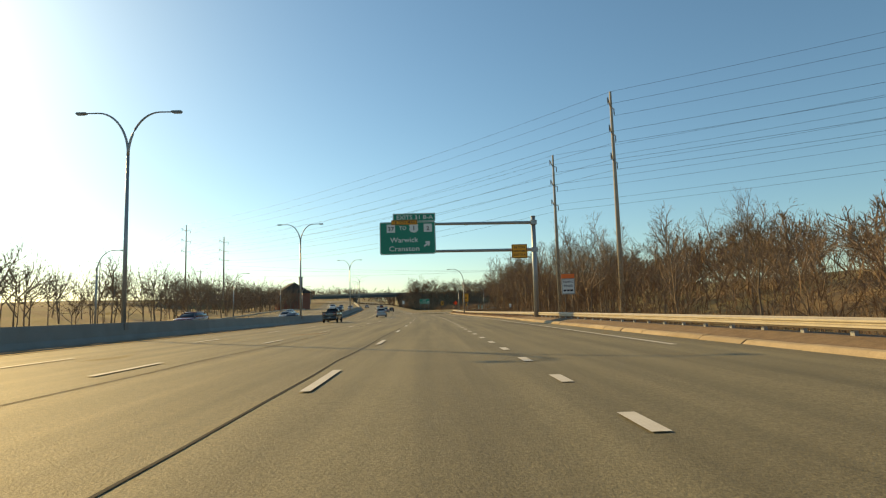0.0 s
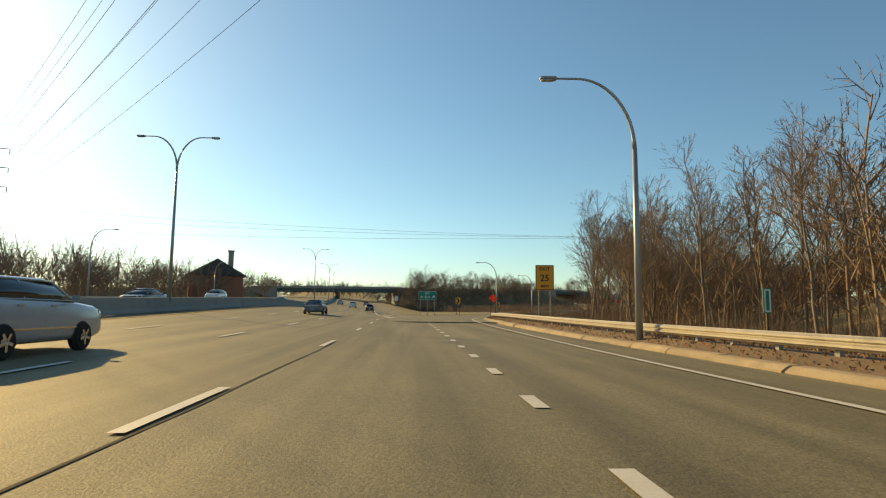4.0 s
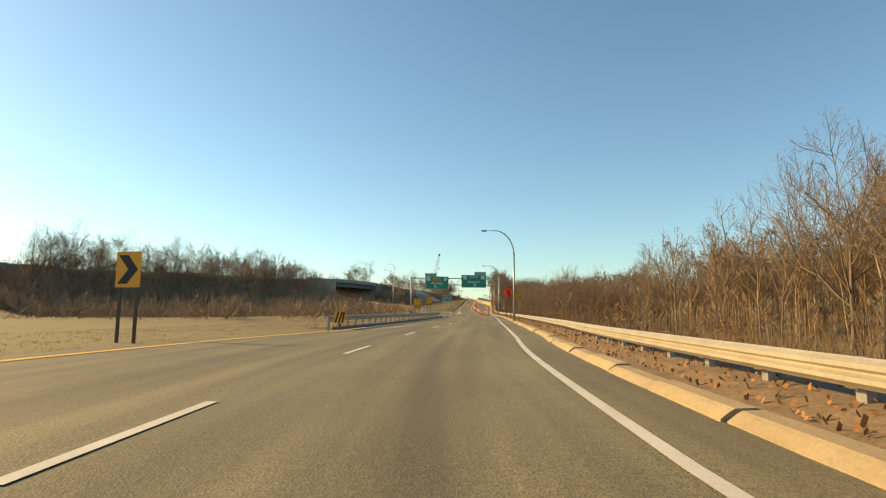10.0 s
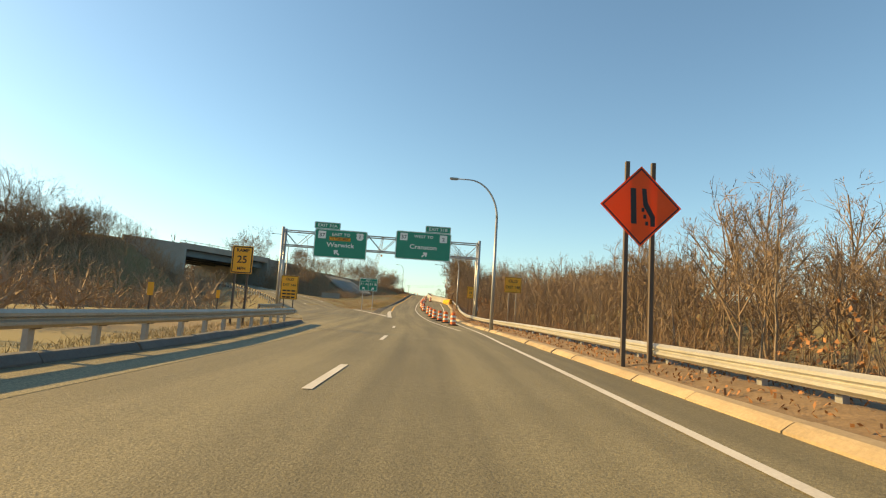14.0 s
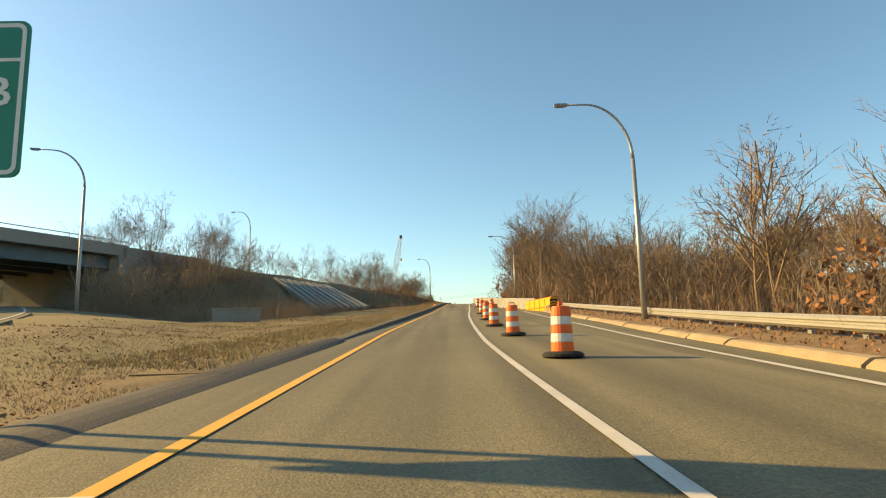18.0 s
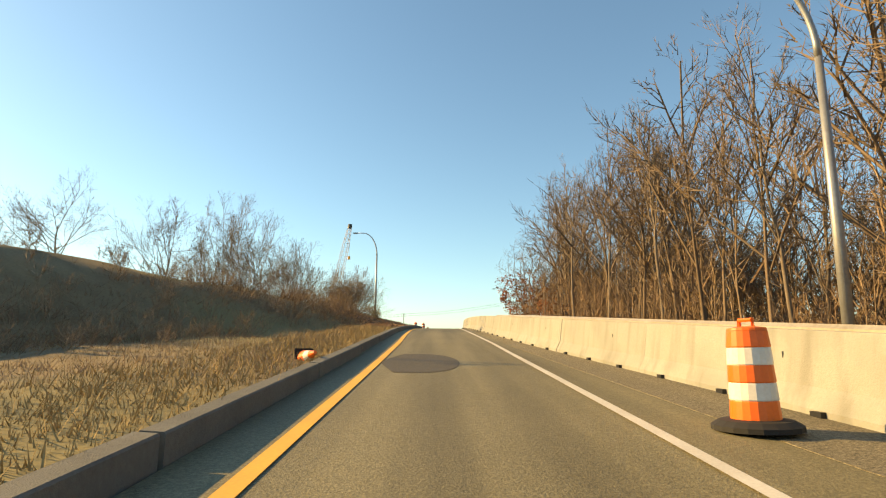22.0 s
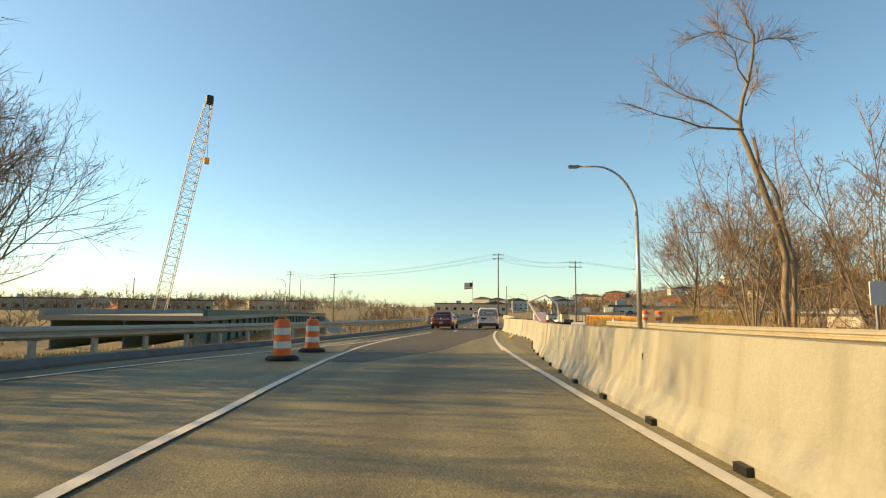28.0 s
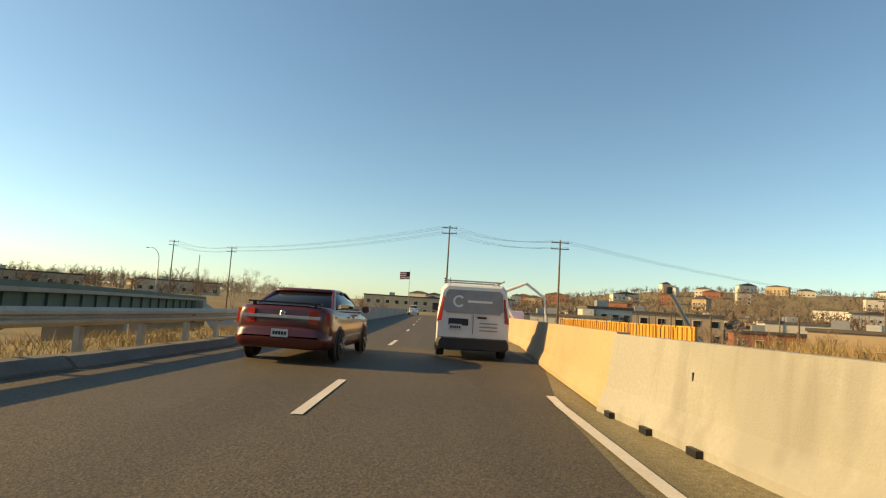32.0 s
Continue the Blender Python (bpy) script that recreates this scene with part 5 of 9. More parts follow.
post_pair(sg, (-0.75, 0.75), -1.2, 4.6, GALV_NEW, 0.06, False)
p = panel("sign_panel", sg, 0, 3.7, 2.65, 1.85, SIGN_GREEN, SIGN_WHITE, 0.1)
words(p, "EXITS", 0, 4.37, 0.32, SIGN_WHITE, -0.036)
words(p, "31 A", -0.65, 3.75, 0.5, SIGN_WHITE, -0.036, 1.1)
words(p, "31 B", 0.65, 3.75, 0.5, SIGN_WHITE, -0.036, 1.1)
part("divider", Geo().box((-0.02, -0.036, 2.85), (0.02, -0.031, 4.15)), SIGN_WHITE, p)
part("divider", Geo().box((-1.25, -0.036, 4.13), (1.25, -0.031, 4.17)), SIGN_WHITE, p)
arrow(p, -0.65, 3.13, 0.55, -45, SIGN_WHITE, -0.032)
arrow(p, 0.65, 3.13, 0.55, 45, SIGN_WHITE, -0.032)
for s, d, z in ((555.5, 10.6, 1.1), (521, 10.5, 0.8), (402, 10.4, 0.3)):
    sg = tagged(empty("small_white_sign", RP(s, d, 0)), "small white sign on a thin post behind the guardrail", "road sign", group="small white signs")
    post_pair(sg, (0,), -2.0, z + 1.1, GALV_NEW, 0.03)
    panel("sign_panel", sg, 0, z + 0.75, 0.4, 0.6, SIGN_WHITE, None, 0.03)


# ---- traffic drums, cones, crash cushion ----
def drum_proto():
    top = tagged(empty("traffic_drum"), "orange and white traffic drum on a black rubber base", "traffic drum", group="traffic drums")
    bands = [(0.10, 0.30, DRUM_ORANGE, 0.245, 0.235), (0.30, 0.48, DRUM_WHITE, 0.238, 0.228), (0.48, 0.66, DRUM_ORANGE, 0.231, 0.221), (0.66, 0.84, DRUM_WHITE, 0.224, 0.214), (0.84, 1.02, DRUM_ORANGE, 0.217, 0.20)]
    for z0, z1, m, r0, r1 in bands:
        g = Geo().lathe([(r0 - 0.006, z0), (r0, z0 + 0.012), (r1, z1 - 0.012), (r1 - 0.006, z1)], 20)
        part("band", g, m, top)
    part("lid", Geo().lathe([(0.20, 1.02), (0.19, 1.045), (0.10, 1.06), (0.0, 1.06)], 20), DRUM_ORANGE, top)
    part("handle", Geo().tube([(-0.10, 0, 1.04), (-0.09, 0, 1.13), (0.09, 0, 1.13), (0.10, 0, 1.04)], 0.025, 6), DRUM_ORANGE, top)
    part("base_ring", Geo().lathe([(0.44, 0.0), (0.44, 0.05), (0.36, 0.10), (0.25, 0.11), (0.0, 0.11)], 20), RUBBER, top)
    return top


def ground_z(s, d):
    """Height of the ground over the road line."""
    q = R(s, d)
    return float(terrain(np.array([q.x]), np.array([q.y]))[0]) - q.z


proto = drum_proto()
spots = [(364.5, 3.3), (370.9, 3.2), (375.7, 3.0), (381.2, 2.75), (388.2, 2.75), (396.5, 2.85), (406.5, 2.6), (414.5, 2.55), (421.8, 2.5), (429.6, 2.65), (435.6, 3.0), (442.0, 2.95), (451, 3.3), (456.3, 4.5), (467.5, 3.3), (541.3, -4.25), (543.9, -3.4), (550.8, -8.3), (556.4, -4.4), (560.1, -4.6)]
rd = random.Random(11)
for i, (s, d) in enumerate(spots):
    m = RP(s, d, 0.02, rd.uniform(0, 360)) @ pose(0, 0, 0, rd.uniform(-1.5, 1.5), rd.uniform(-1.5, 1.5), 0)
    if i == 0:
        proto.matrix_basis = m
    else:
        copy_thing(proto, m)
for s, d, lean in ((578.5, 11.3, 5), (578.6, 12.35, -7)):
    copy_thing(proto, RP(s, d, ground_z(s, d) + 0.02, 20) @ pose(0, 0, 0, 2, lean, 0))
slab = tagged(empty("concrete_slab", RP(578.8, 13.9, ground_z(578.8, 13.9), 8)), "pale concrete slab leaning on the bank behind the guardrail", "slab")
part("slab", Geo().prism([(-0.9, 0.0), (0.95, 0.0), (1.1, 0.85), (-0.7, 0.72)], -0.09, 0.09), CONCRETE, slab)
for x, y in ((138.4, 512.4), (143.5, 512.7), (148.6, 512.3), (154.0, 511.1)):
    copy_thing(proto, pose(x, y, float(on_ground(np.array([x]), np.array([y]))[0]) + 0.16, 0, 0, x))
for m, lab in ((RP(473.6, -2.75, 0.1) @ pose(0, 0, 0.12, 80, 0, 30), "orange traffic cone lying in the grass"), (RP(603, 8.0, -0.4), "orange and white traffic cone behind the parapet"), (RP(584.0, 10.0, ground_z(584, 10)), "orange and white traffic cone at the guardrail end"), (RP(584.4, 9.6, ground_z(584.4, 9.6)), "orange and white traffic cone at the guardrail end"), (RP(583.6, 10.5, ground_z(583.6, 10.5)), "orange and white traffic cone at the guardrail end")):
    cn = tagged(empty("traffic_cone", m), lab, "traffic cone", group="traffic cones")
    part("cone_body", Geo().lathe([(0.16, 0.03), (0.115, 0.28)], 14), DRUM_ORANGE, cn)
    part("collar", Geo().lathe([(0.117, 0.28), (0.08, 0.48)], 14), DRUM_WHITE, cn)
    part("tip", Geo().lathe([(0.08, 0.48), (0.035, 0.72), (0.0, 0.72)], 14), DRUM_ORANGE, cn)
    part("base", Geo().box((-0.2, -0.2, 0), (0.2, 0.2, 0.035), bevel=0.01), RUBBER, cn)
cu = tagged(empty("crash_cushion", RP(442.6, 9.0, 0.0, 9)), "row of yellow water-filled crash cushion modules", "crash cushion")
for k in range(5):
    mod = part("module", Geo().box((-0.28, k * 1.55, 0.05), (0.28, k * 1.55 + 1.5, 1.26), bevel=0.06), YELLOW_PLASTIC, cu)
    for j in range(3):
        part("rib", Geo().box((-0.31, k * 1.55 + 0.08, 0.18 + 0.38 * j), (0.31, k * 1.55 + 1.42, 0.30 + 0.38 * j), bevel=0.02), YELLOW_PLASTIC, mod)
    for j in range(2):
        part("slot", Geo().box((-0.315, k * 1.55 + 0.35 + 0.6 * j, 0.40), (-0.275, k * 1.55 + 0.55 + 0.6 * j, 0.50)), BLACK, mod)
    for j in range(2):
        part("filler_cap", Geo().lathe([(0.15, 1.26), (0.14, 1.33), (0.0, 1.33)], 12, (0, k * 1.55 + 0.4 + 0.7 * j, 0)), DRUM_ORANGE, mod)
    part("foot", Geo().box((-0.34, k * 1.55 + 0.1, 0.0), (0.34, k * 1.55 + 1.4, 0.06)), BLACK, mod)
part("brace", Geo().tube([(-0.34, 0.05, 0.45), (-0.36, 1.5, 0.12)], 0.04, 6), WOOD_PALE, cu)
part("brace", Geo().tube([(-0.34, 0.05, 0.62), (-0.36, 1.4, 0.45)], 0.04, 6), WOOD_PALE, cu)
nose = panel("nose_board", cu, 0.0, 0.58, 0.66, 1.05, BLACK, None, 0.04, -0.05)
for k in range(4):
    part("stripe", Geo().prism([(-0.3, 0.18 + 0.22 * k), (0.0, 0.32 + 0.22 * k), (0.3, 0.18 + 0.22 * k), (0.3, 0.08 + 0.22 * k), (0.0, 0.22 + 0.22 * k), (-0.3, 0.08 + 0.22 * k)], -0.087, -0.081), SIGN_YELLOW, nose)

# pale beams laid down the slope, and a small concrete headwall in the grass
for k in range(9):
    a, b = cross.at(545.6 + 1.46 * k, 14.2), cross.at(541.3 + 1.56 * k, 24.2)
    a.z, b.z = (float(terrain(np.array([q.x]), np.array([q.y]))[0]) + 0.15 for q in (a, b))
    bm_m = look(a, b)
    L = (b - a).length
    beam = part("concrete_beam", Geo().box((-0.30, -0.15, -L), (0.30, 0.35, 0), bm_m, 0.04), CONCRETE)
    tagged(beam, "long pale precast beam leaning on the embankment", "beam", group="precast beams")
hw = tagged(empty("headwall", RP(441, -17.2, -0.1, 8)), "low weathered concrete drain headwall in the grass", "headwall")
part("wall", Geo().box((-1.9, -0.15, -0.3), (1.9, 0.15, 1.0), bevel=0.03), CONCRETE_GREY, hw)
part("coping", Geo().box((-2.0, -0.22, 1.0), (2.0, 0.22, 1.14), bevel=0.03), CONCRETE_GREY, hw)


# ---- bare winter trees ----
def crown_tree(seed, width=0.7, low=0.2, fork=0.2, stems=1, limbs=8, boughs=70, fine=300, side=2, girth=0.014, tw=0.0011, belly=0.55, leaves=0, leaf_to=1.0, leaf_size=0.008):
    """A bare tree of height 1 whose boughs and twigs fill a rounded crown: each one grows from the nearest wood below it."""
    rr = random.Random(seed)
    wood, twig, leaf = Geo(), Geo(), Geo()
    nodes = np.zeros((4000, 4))
    count = 0
    zc = low + belly * (1 - low)

    def envelope(z):
        k = (z - zc) / ((1 - zc) if z > zc else (zc - low) * 1.05 + 1e-6)
        return 0.5 * width * math.sqrt(max(0.0, 1 - k * k))

    lobes = [(rr.uniform(0, 6.28), rr.uniform(0.05, 0.22), rr.choice((2, 3, 5))) for _ in range(3)]

    def target(bias):
        z = low + (1 - low) * rr.random() ** 0.85
        a = rr.uniform(0, 6.28)
        wob = 1 + sum(m * math.sin(n * a + p + 5 * z) for p, m, n in lobes)
        r = envelope(z) * rr.random() ** bias * min(1.15, max(0.6, wob))
        return Vector((r * math.cos(a), r * math.sin(a), z))

    def note(p, r):
        nonlocal count
        if count < 4000:
            nodes[count] = (p.x, p.y, p.z, r)
            count += 1

    def bend(p, v, q, seg, wob, n, r0, r1, geo):
        """A limb that leaves p along v and ends at q."""
        L = (q - p).length
        c = p + v * L * 0.55
        pts, rad = [], []
        for i in range(seg + 1):
            t = i / seg
            x = p * (1 - t) ** 2 + c * (2 * t * (1 - t)) + q * t * t
            if 0 < i < seg:
                x = x + Vector((rr.gauss(0, wob), rr.gauss(0, wob), rr.gauss(0, wob))) * L
            pts.append(x)
            rad.append(r0 + (r1 - r0) * t ** 0.8)
        geo.tube(pts, rad, n, False)
        for x, r in zip(pts[1:], rad[1:]):
            note(x, r)
        for a, b, r in zip(pts[1:], pts[2:], rad[1:]):
            note((a + b) * 0.5, r)
        return pts

    def sliver(p, q, w):
        s = (q - p).cross(Vector((rr.uniform(-1, 1), rr.uniform(-1, 1), rr.uniform(-1, 1)))).normalized() * w
        twig.add([p - s, p + s, q], [(0, 1, 2)])

    def nearest(q):
        m = nodes[:count]
        d = np.linalg.norm(m[:, :3] - np.array(q), axis=1) + np.maximum(0, m[:, 2] + 0.7 * np.linalg.norm(m[:, :2] - np.array(q)[:2], axis=1) - q.z) * 1.6
        return m[int(np.argmin(d))]

    per = max(2, limbs // stems)
    for st in range(stems):
        a0 = 6.28 * (st + rr.uniform(0, 0.6)) / stems
        one = stems == 1
        p0 = Vector((0, 0, -0.03)) if one else Vector((math.cos(a0), math.sin(a0), 0)) * rr.uniform(0.01, 0.04) + Vector((0, 0, -0.03))
        top = Vector((rr.uniform(-0.02, 0.02), rr.uniform(-0.02, 0.02), fork)) if one else Vector((math.cos(a0) * width * 0.16, math.sin(a0) * width * 0.16, fork * rr.uniform(1.1, 2.0)))
        r = girth * (1 if one else 0.62)
        trunk = bend(p0, Vector((0, 0, 1)) if one else Vector((math.cos(a0) * 0.4, math.sin(a0) * 0.4, 1)).normalized(), top, 4, 0.012, 6, r * 1.15, r * 0.75, wood)
        for k in range(per):
            az = a0 * (stems > 1) + 6.28 * (k + rr.uniform(-0.3, 0.3)) / per + seed
            z = zc + (1 - zc) * (0.85 if k == 0 else rr.uniform(-0.35, 0.7))
            q = envelope(z) * rr.uniform(0.65, 0.9) * (0.35 if k == 0 else 1.0)
            q = Vector((q * math.cos(az), q * math.sin(az), z))
            p = trunk[-1] if k < 3 else trunk[-2].lerp(trunk[-1], rr.random())
            v = ((q - p).normalized() + Vector((math.cos(az), math.sin(az), 0.0)) * 0.28).normalized()
            bend(p, v, q, 6, 0.02, 5, r * rr.uniform(0.45, 0.62), tw * 1.8, wood)
    for i in range(boughs):
        q = target(0.5)
        m = nearest(q)
        p = Vector(m[:3])
        if (q - p).length < 0.02:
            continue
        v = ((q - p).normalized() + Vector((p.x, p.y, 0)).normalized() * 0.25).normalized()
        r0 = min(m[3] * 0.7, tw * 4.5)
        bend(p, v, q, 3, 0.05, 3, max(r0, tw * 1.3), tw * 0.8, twig)
    for i in range(fine):
        q = target(0.42)
        m = nearest(q)
        p = Vector(m[:3])
        d = q - p
        sliver(p, q, tw)
        for e in range(side):
            b = p.lerp(q, rr.uniform(0.3, 0.9))
            w = d.normalized() + Vector((rr.uniform(-1, 1), rr.uniform(-1, 1), rr.uniform(-0.6, 1.0))) * 0.75
            sliver(b, b + w.normalized() * min(0.075, max(0.03, d.length * 0.6)) * rr.uniform(0.6, 1.2), tw * 0.7)
        if leaves and q.z < leaf_to + rr.gauss(0, 0.05):
            for e in range(leaves):
                c0 = p.lerp(q, rr.uniform(0.2, 1.1)) + Vector((rr.gauss(0, 0.012), rr.gauss(0, 0.012), rr.gauss(0, 0.012)))
                u = Vector((rr.uniform(-1, 1), rr.uniform(-1, 1), rr.uniform(-1, 1))).normalized() * leaf_size * rr.uniform(0.8, 1.3)
                x = u.cross(Vector((rr.uniform(-1, 1), rr.uniform(-1, 1), 1))).normalized() * leaf_size * rr.uniform(0.5, 0.8)
                leaf.add([c0 - u, c0 + x, c0 + u, c0 - x], [(0, 1, 2, 3)])
    return wood, twig, leaf


class Limbs:
    """Branches of one order: where each starts, its direction, length, upward bend and radii, as arrays."""
    def __init__(self, p, d, length, bend, r0, r1):
        self.p, self.d, self.length, self.bend, self.r0, self.r1 = p, d / np.linalg.norm(d, axis=1)[:, None], length, bend, r0, r1

    def at(self, i, u):
        """The point and direction at the share u along branch i."""
        up = np.array([0.0, 0.0, 1.0])
        L, b = self.length[i][:, None], self.bend[i][:, None]
        q = self.p[i] + self.d[i] * L * u[:, None] + up * L * b * (u * u)[:, None]
        t = self.d[i] + up * 2 * b * u[:, None]
        return q, t / np.linalg.norm(t, axis=1)[:, None]

    def solid(self, g, segs, sides, kink=0.0):
        """Tapering tubes, or flat blades where sides is 2."""
        n = len(self.p)
        idx = np.arange(n)
        s = np.cross(self.d, g.normal(size=(n, 3)))
        s = s / np.linalg.norm(s, axis=1)[:, None]
        w = np.cross(self.d, s)
        rings = []
        for k in range(segs + 1):
            u = k / segs
            q, _ = self.at(idx, np.full(n, u))
            if 0 < k < segs and kink:
                q = q + g.normal(0, kink, (n, 3)) * self.length[:, None]
            r = (self.r0 + (self.r1 - self.r0) * u ** 0.8)[:, None]
            if sides == 2:
                rings.append(np.stack([q - s * r, q + s * r], 1) if k < segs else q[:, None, :])
            else:
                rings.append(np.stack([q + (s * math.cos(6.2832 * j / sides) + w * math.sin(6.2832 * j / sides)) * r for j in range(sides)], 1))
        v = np.concatenate(rings, 1)
        m = v.shape[1]
        tri = []
        for k in range(segs):
            a = k * sides
            if sides == 2:
                tri += [(a, a + 1, a + 2)] if k == segs - 1 else [(a, a + 1, a + 3), (a, a + 3, a + 2)]
            else:
                for j in range(sides):
                    j2 = (j + 1) % sides
                    tri += [(a + j, a + j2, a + sides + j2), (a + j, a + sides + j2, a + sides + j)]
        f = (np.array(tri)[None] + (np.arange(n) * m)[:, None, None]).reshape(-1, 3)
        return v.reshape(-1, 3), f


def sprout(g, mother, count, lo, angle, share, lift, ratio, r1, tips=True):
    """Branches of the next order: count of them on each one of the mother's."""
    n = len(mother.p)
    i = np.repeat(np.arange(n), count)
    u = np.tile((np.arange(count) + 0.5) / count, n) + g.uniform(-0.5, 0.5, n * count) / count
    u = lo + (1 - lo) * np.clip(u, 0, 1)
    if tips:
        u[::count] = 0.98
    q, t = mother.at(i, u)
    side = np.cross(t, g.normal(size=t.shape))
    side = side / np.linalg.norm(side, axis=1)[:, None]
    a = np.radians(g.normal(angle, angle * 0.28, len(i)))
    if tips:
        a[::count] *= 0.4
    d = t * np.cos(a)[:, None] + side * np.sin(a)[:, None] + np.array([0, 0, lift])
    length = mother.length[i] * share * (1.15 - 0.6 * u) * g.uniform(0.65, 1.3, len(i))
    here = mother.r0[i] + (mother.r1[i] - mother.r0[i]) * u ** 0.8
    r0 = np.maximum(here * ratio * 0.85, r1 * 1.25)
    return Limbs(q, d, length, np.full(len(i), lift * 0.5), r0, np.full(len(i), r1))


def join(parts):
    vs, fs, n = [], [], 0
    for v, f in parts:
        vs.append(v)
        fs.append(f + n)
        n += len(v)
    return np.concatenate(vs), np.concatenate(fs)


def grow(seed, width=0.6, low=0.25, stems=1, counts=(9, 7, 6, 3), girth=0.012, tw=0.0007, spread=52, lift=0.22, lean=0.04, sides=(6, 4, 3), top=0.8, share=0.6, segs=(7, 5, 3, 1)):
    """A bare tree of height 1: stems, limbs, boughs, branches and twigs, each order sprouting from the last. Wood and twigs come apart."""
    g = np.random.default_rng(seed)
    az = 6.2832 * (np.arange(stems) + g.uniform(0, 0.7, stems)) / stems
    flare = 0.0 if stems == 1 else width * 0.34
    d = np.column_stack([np.cos(az) * flare, np.sin(az) * flare, np.ones(stems)]) + np.column_stack([g.normal(0, lean, (stems, 2)), np.zeros(stems)])
    foot = np.column_stack([np.cos(az), np.sin(az), np.zeros(stems)]) * (0.012 if stems > 1 else 0) - np.array([0, 0, 0.03])
    trunk = Limbs(foot, d, top * (1.0 if stems == 1 else 0.94) * g.uniform(0.86, 1.0, stems), np.zeros(stems), np.full(stems, girth / stems ** 0.4), np.full(stems, girth * 0.3 / stems ** 0.4))
    n1 = max(3, counts[0] // stems)
    limb = sprout(g, trunk, n1, low, spread, 1.0, lift, 0.62, tw * 2.2)
    reach = np.concatenate([np.linspace(1.0, 0.45, n1)] * stems) * g.uniform(0.8, 1.15, n1 * stems)
    limb.length = reach * 0.66 * width / (1.0 if stems == 1 else 1.5)
    limb.length[::n1] = (1 - top) * 1.15
    bough = sprout(g, limb, counts[1], 0.18, 42, share * 1.1, 0.12, 0.62, tw * 1.5)
    branch = sprout(g, bough, counts[2], 0.12, 40, share * 1.15, 0.08, 0.6, tw)
    wood = join([trunk.solid(g, segs[0], sides[0], 0.008), limb.solid(g, segs[1], sides[1], 0.014)])
    fine = [bough.solid(g, segs[2], sides[2], 0.02), branch.solid(g, segs[3], 2, 0.03)]
    if counts[3]:
        fine.append(sprout(g, branch, counts[3], 0.15, 38, share * 1.25, 0.05, 0.7, tw * 0.75).solid(g, 1, 2))
    fine = join(fine)
    z = max(np.percentile(fine[0][:, 2], 99.5), 0.3)
    return (wood[0] / z, wood[1]), (fine[0] / z, fine[1])


def tri_mesh(v, f):
    me = bpy.data.meshes.new("m")
    me.vertices.add(len(v))
    me.vertices.foreach_set("co", np.ascontiguousarray(v, np.float32).ravel())
    me.loops.add(f.size)
    me.loops.foreach_set("vertex_index", np.ascontiguousarray(f, np.int32).ravel())
    me.polygons.add(len(f))
    me.polygons.foreach_set("loop_start", np.arange(0, f.size, 3))
    me.polygons.foreach_set("loop_total", np.full(len(f), 3))
    me.update()
    return me


def bare_kind(**args):
    wood, fine = grow(**args)
    w, t = tri_mesh(*wood), tri_mesh(*fine)
    w.polygons.foreach_set("use_smooth", [True] * len(w.polygons))
    w.materials.append(BARK)
    t.materials.append(TWIG)
    return w, t, None


def tree_kind(leaf_mat=None, **args):
    wood, twig, leaf = crown_tree(**args)
    w, t, l = wood.mesh(True), twig.mesh(), (leaf.mesh() if leaf.v else None)
    w.materials.append(BARK)
    t.materials.append(TWIG)
    if l:
        l.materials.append(leaf_mat or LEAF)
    return w, t, l


BROAD = [bare_kind(seed=k, width=0.88, low=0.26, counts=(14, 9, 7, 6), girth=0.017, tw=0.0010, spread=56, lift=0.16, top=0.7, segs=(7, 5, 2, 1)) for k in (1, 2, 3)]
SLIM = [bare_kind(seed=k, width=0.5, low=0.36, counts=(12, 6, 6, 5), girth=0.010, tw=0.0010, spread=40, lift=0.24, top=0.8, sides=(5, 3, 2), segs=(6, 4, 2, 1)) for k in (11, 12, 13, 14, 15)]
CLUMP = [bare_kind(seed=k, width=0.72, low=0.22, stems=5, counts=(25, 6, 5, 5), girth=0.011, tw=0.0010, spread=36, lift=0.16, top=0.78, sides=(5, 3, 2), segs=(5, 3, 2, 1)) for k in (21, 22, 23)]
VASE = [bare_kind(seed=k, width=0.85, low=0.2, counts=(13, 7, 6, 6), girth=0.015, tw=0.0010, spread=50, lift=0.2, top=0.68, sides=(5, 4, 2), segs=(5, 4, 2, 1)) for k in (61, 62, 63)]
OAK = [tree_kind(seed=31, width=0.6, low=0.08, fork=0.2, limbs=10, boughs=100, fine=800, girth=0.013, tw=0.001, belly=0.45, leaves=9, leaf_to=0.52, leaf_size=0.0105)]
OAKLET = [tree_kind(seed=32, width=0.8, low=0.05, fork=0.12, limbs=8, boughs=70, fine=300, girth=0.014, tw=0.0014, belly=0.45, leaves=5, leaf_size=0.018)]
BEECH = [tree_kind(LEAF_DULL, seed=k, width=1.05, low=0.05, fork=0.1, stems=3, limbs=9, boughs=40, fine=110, girth=0.012, tw=0.0022, belly=0.5, leaves=3, leaf_size=0.026) for k in (41, 42)]


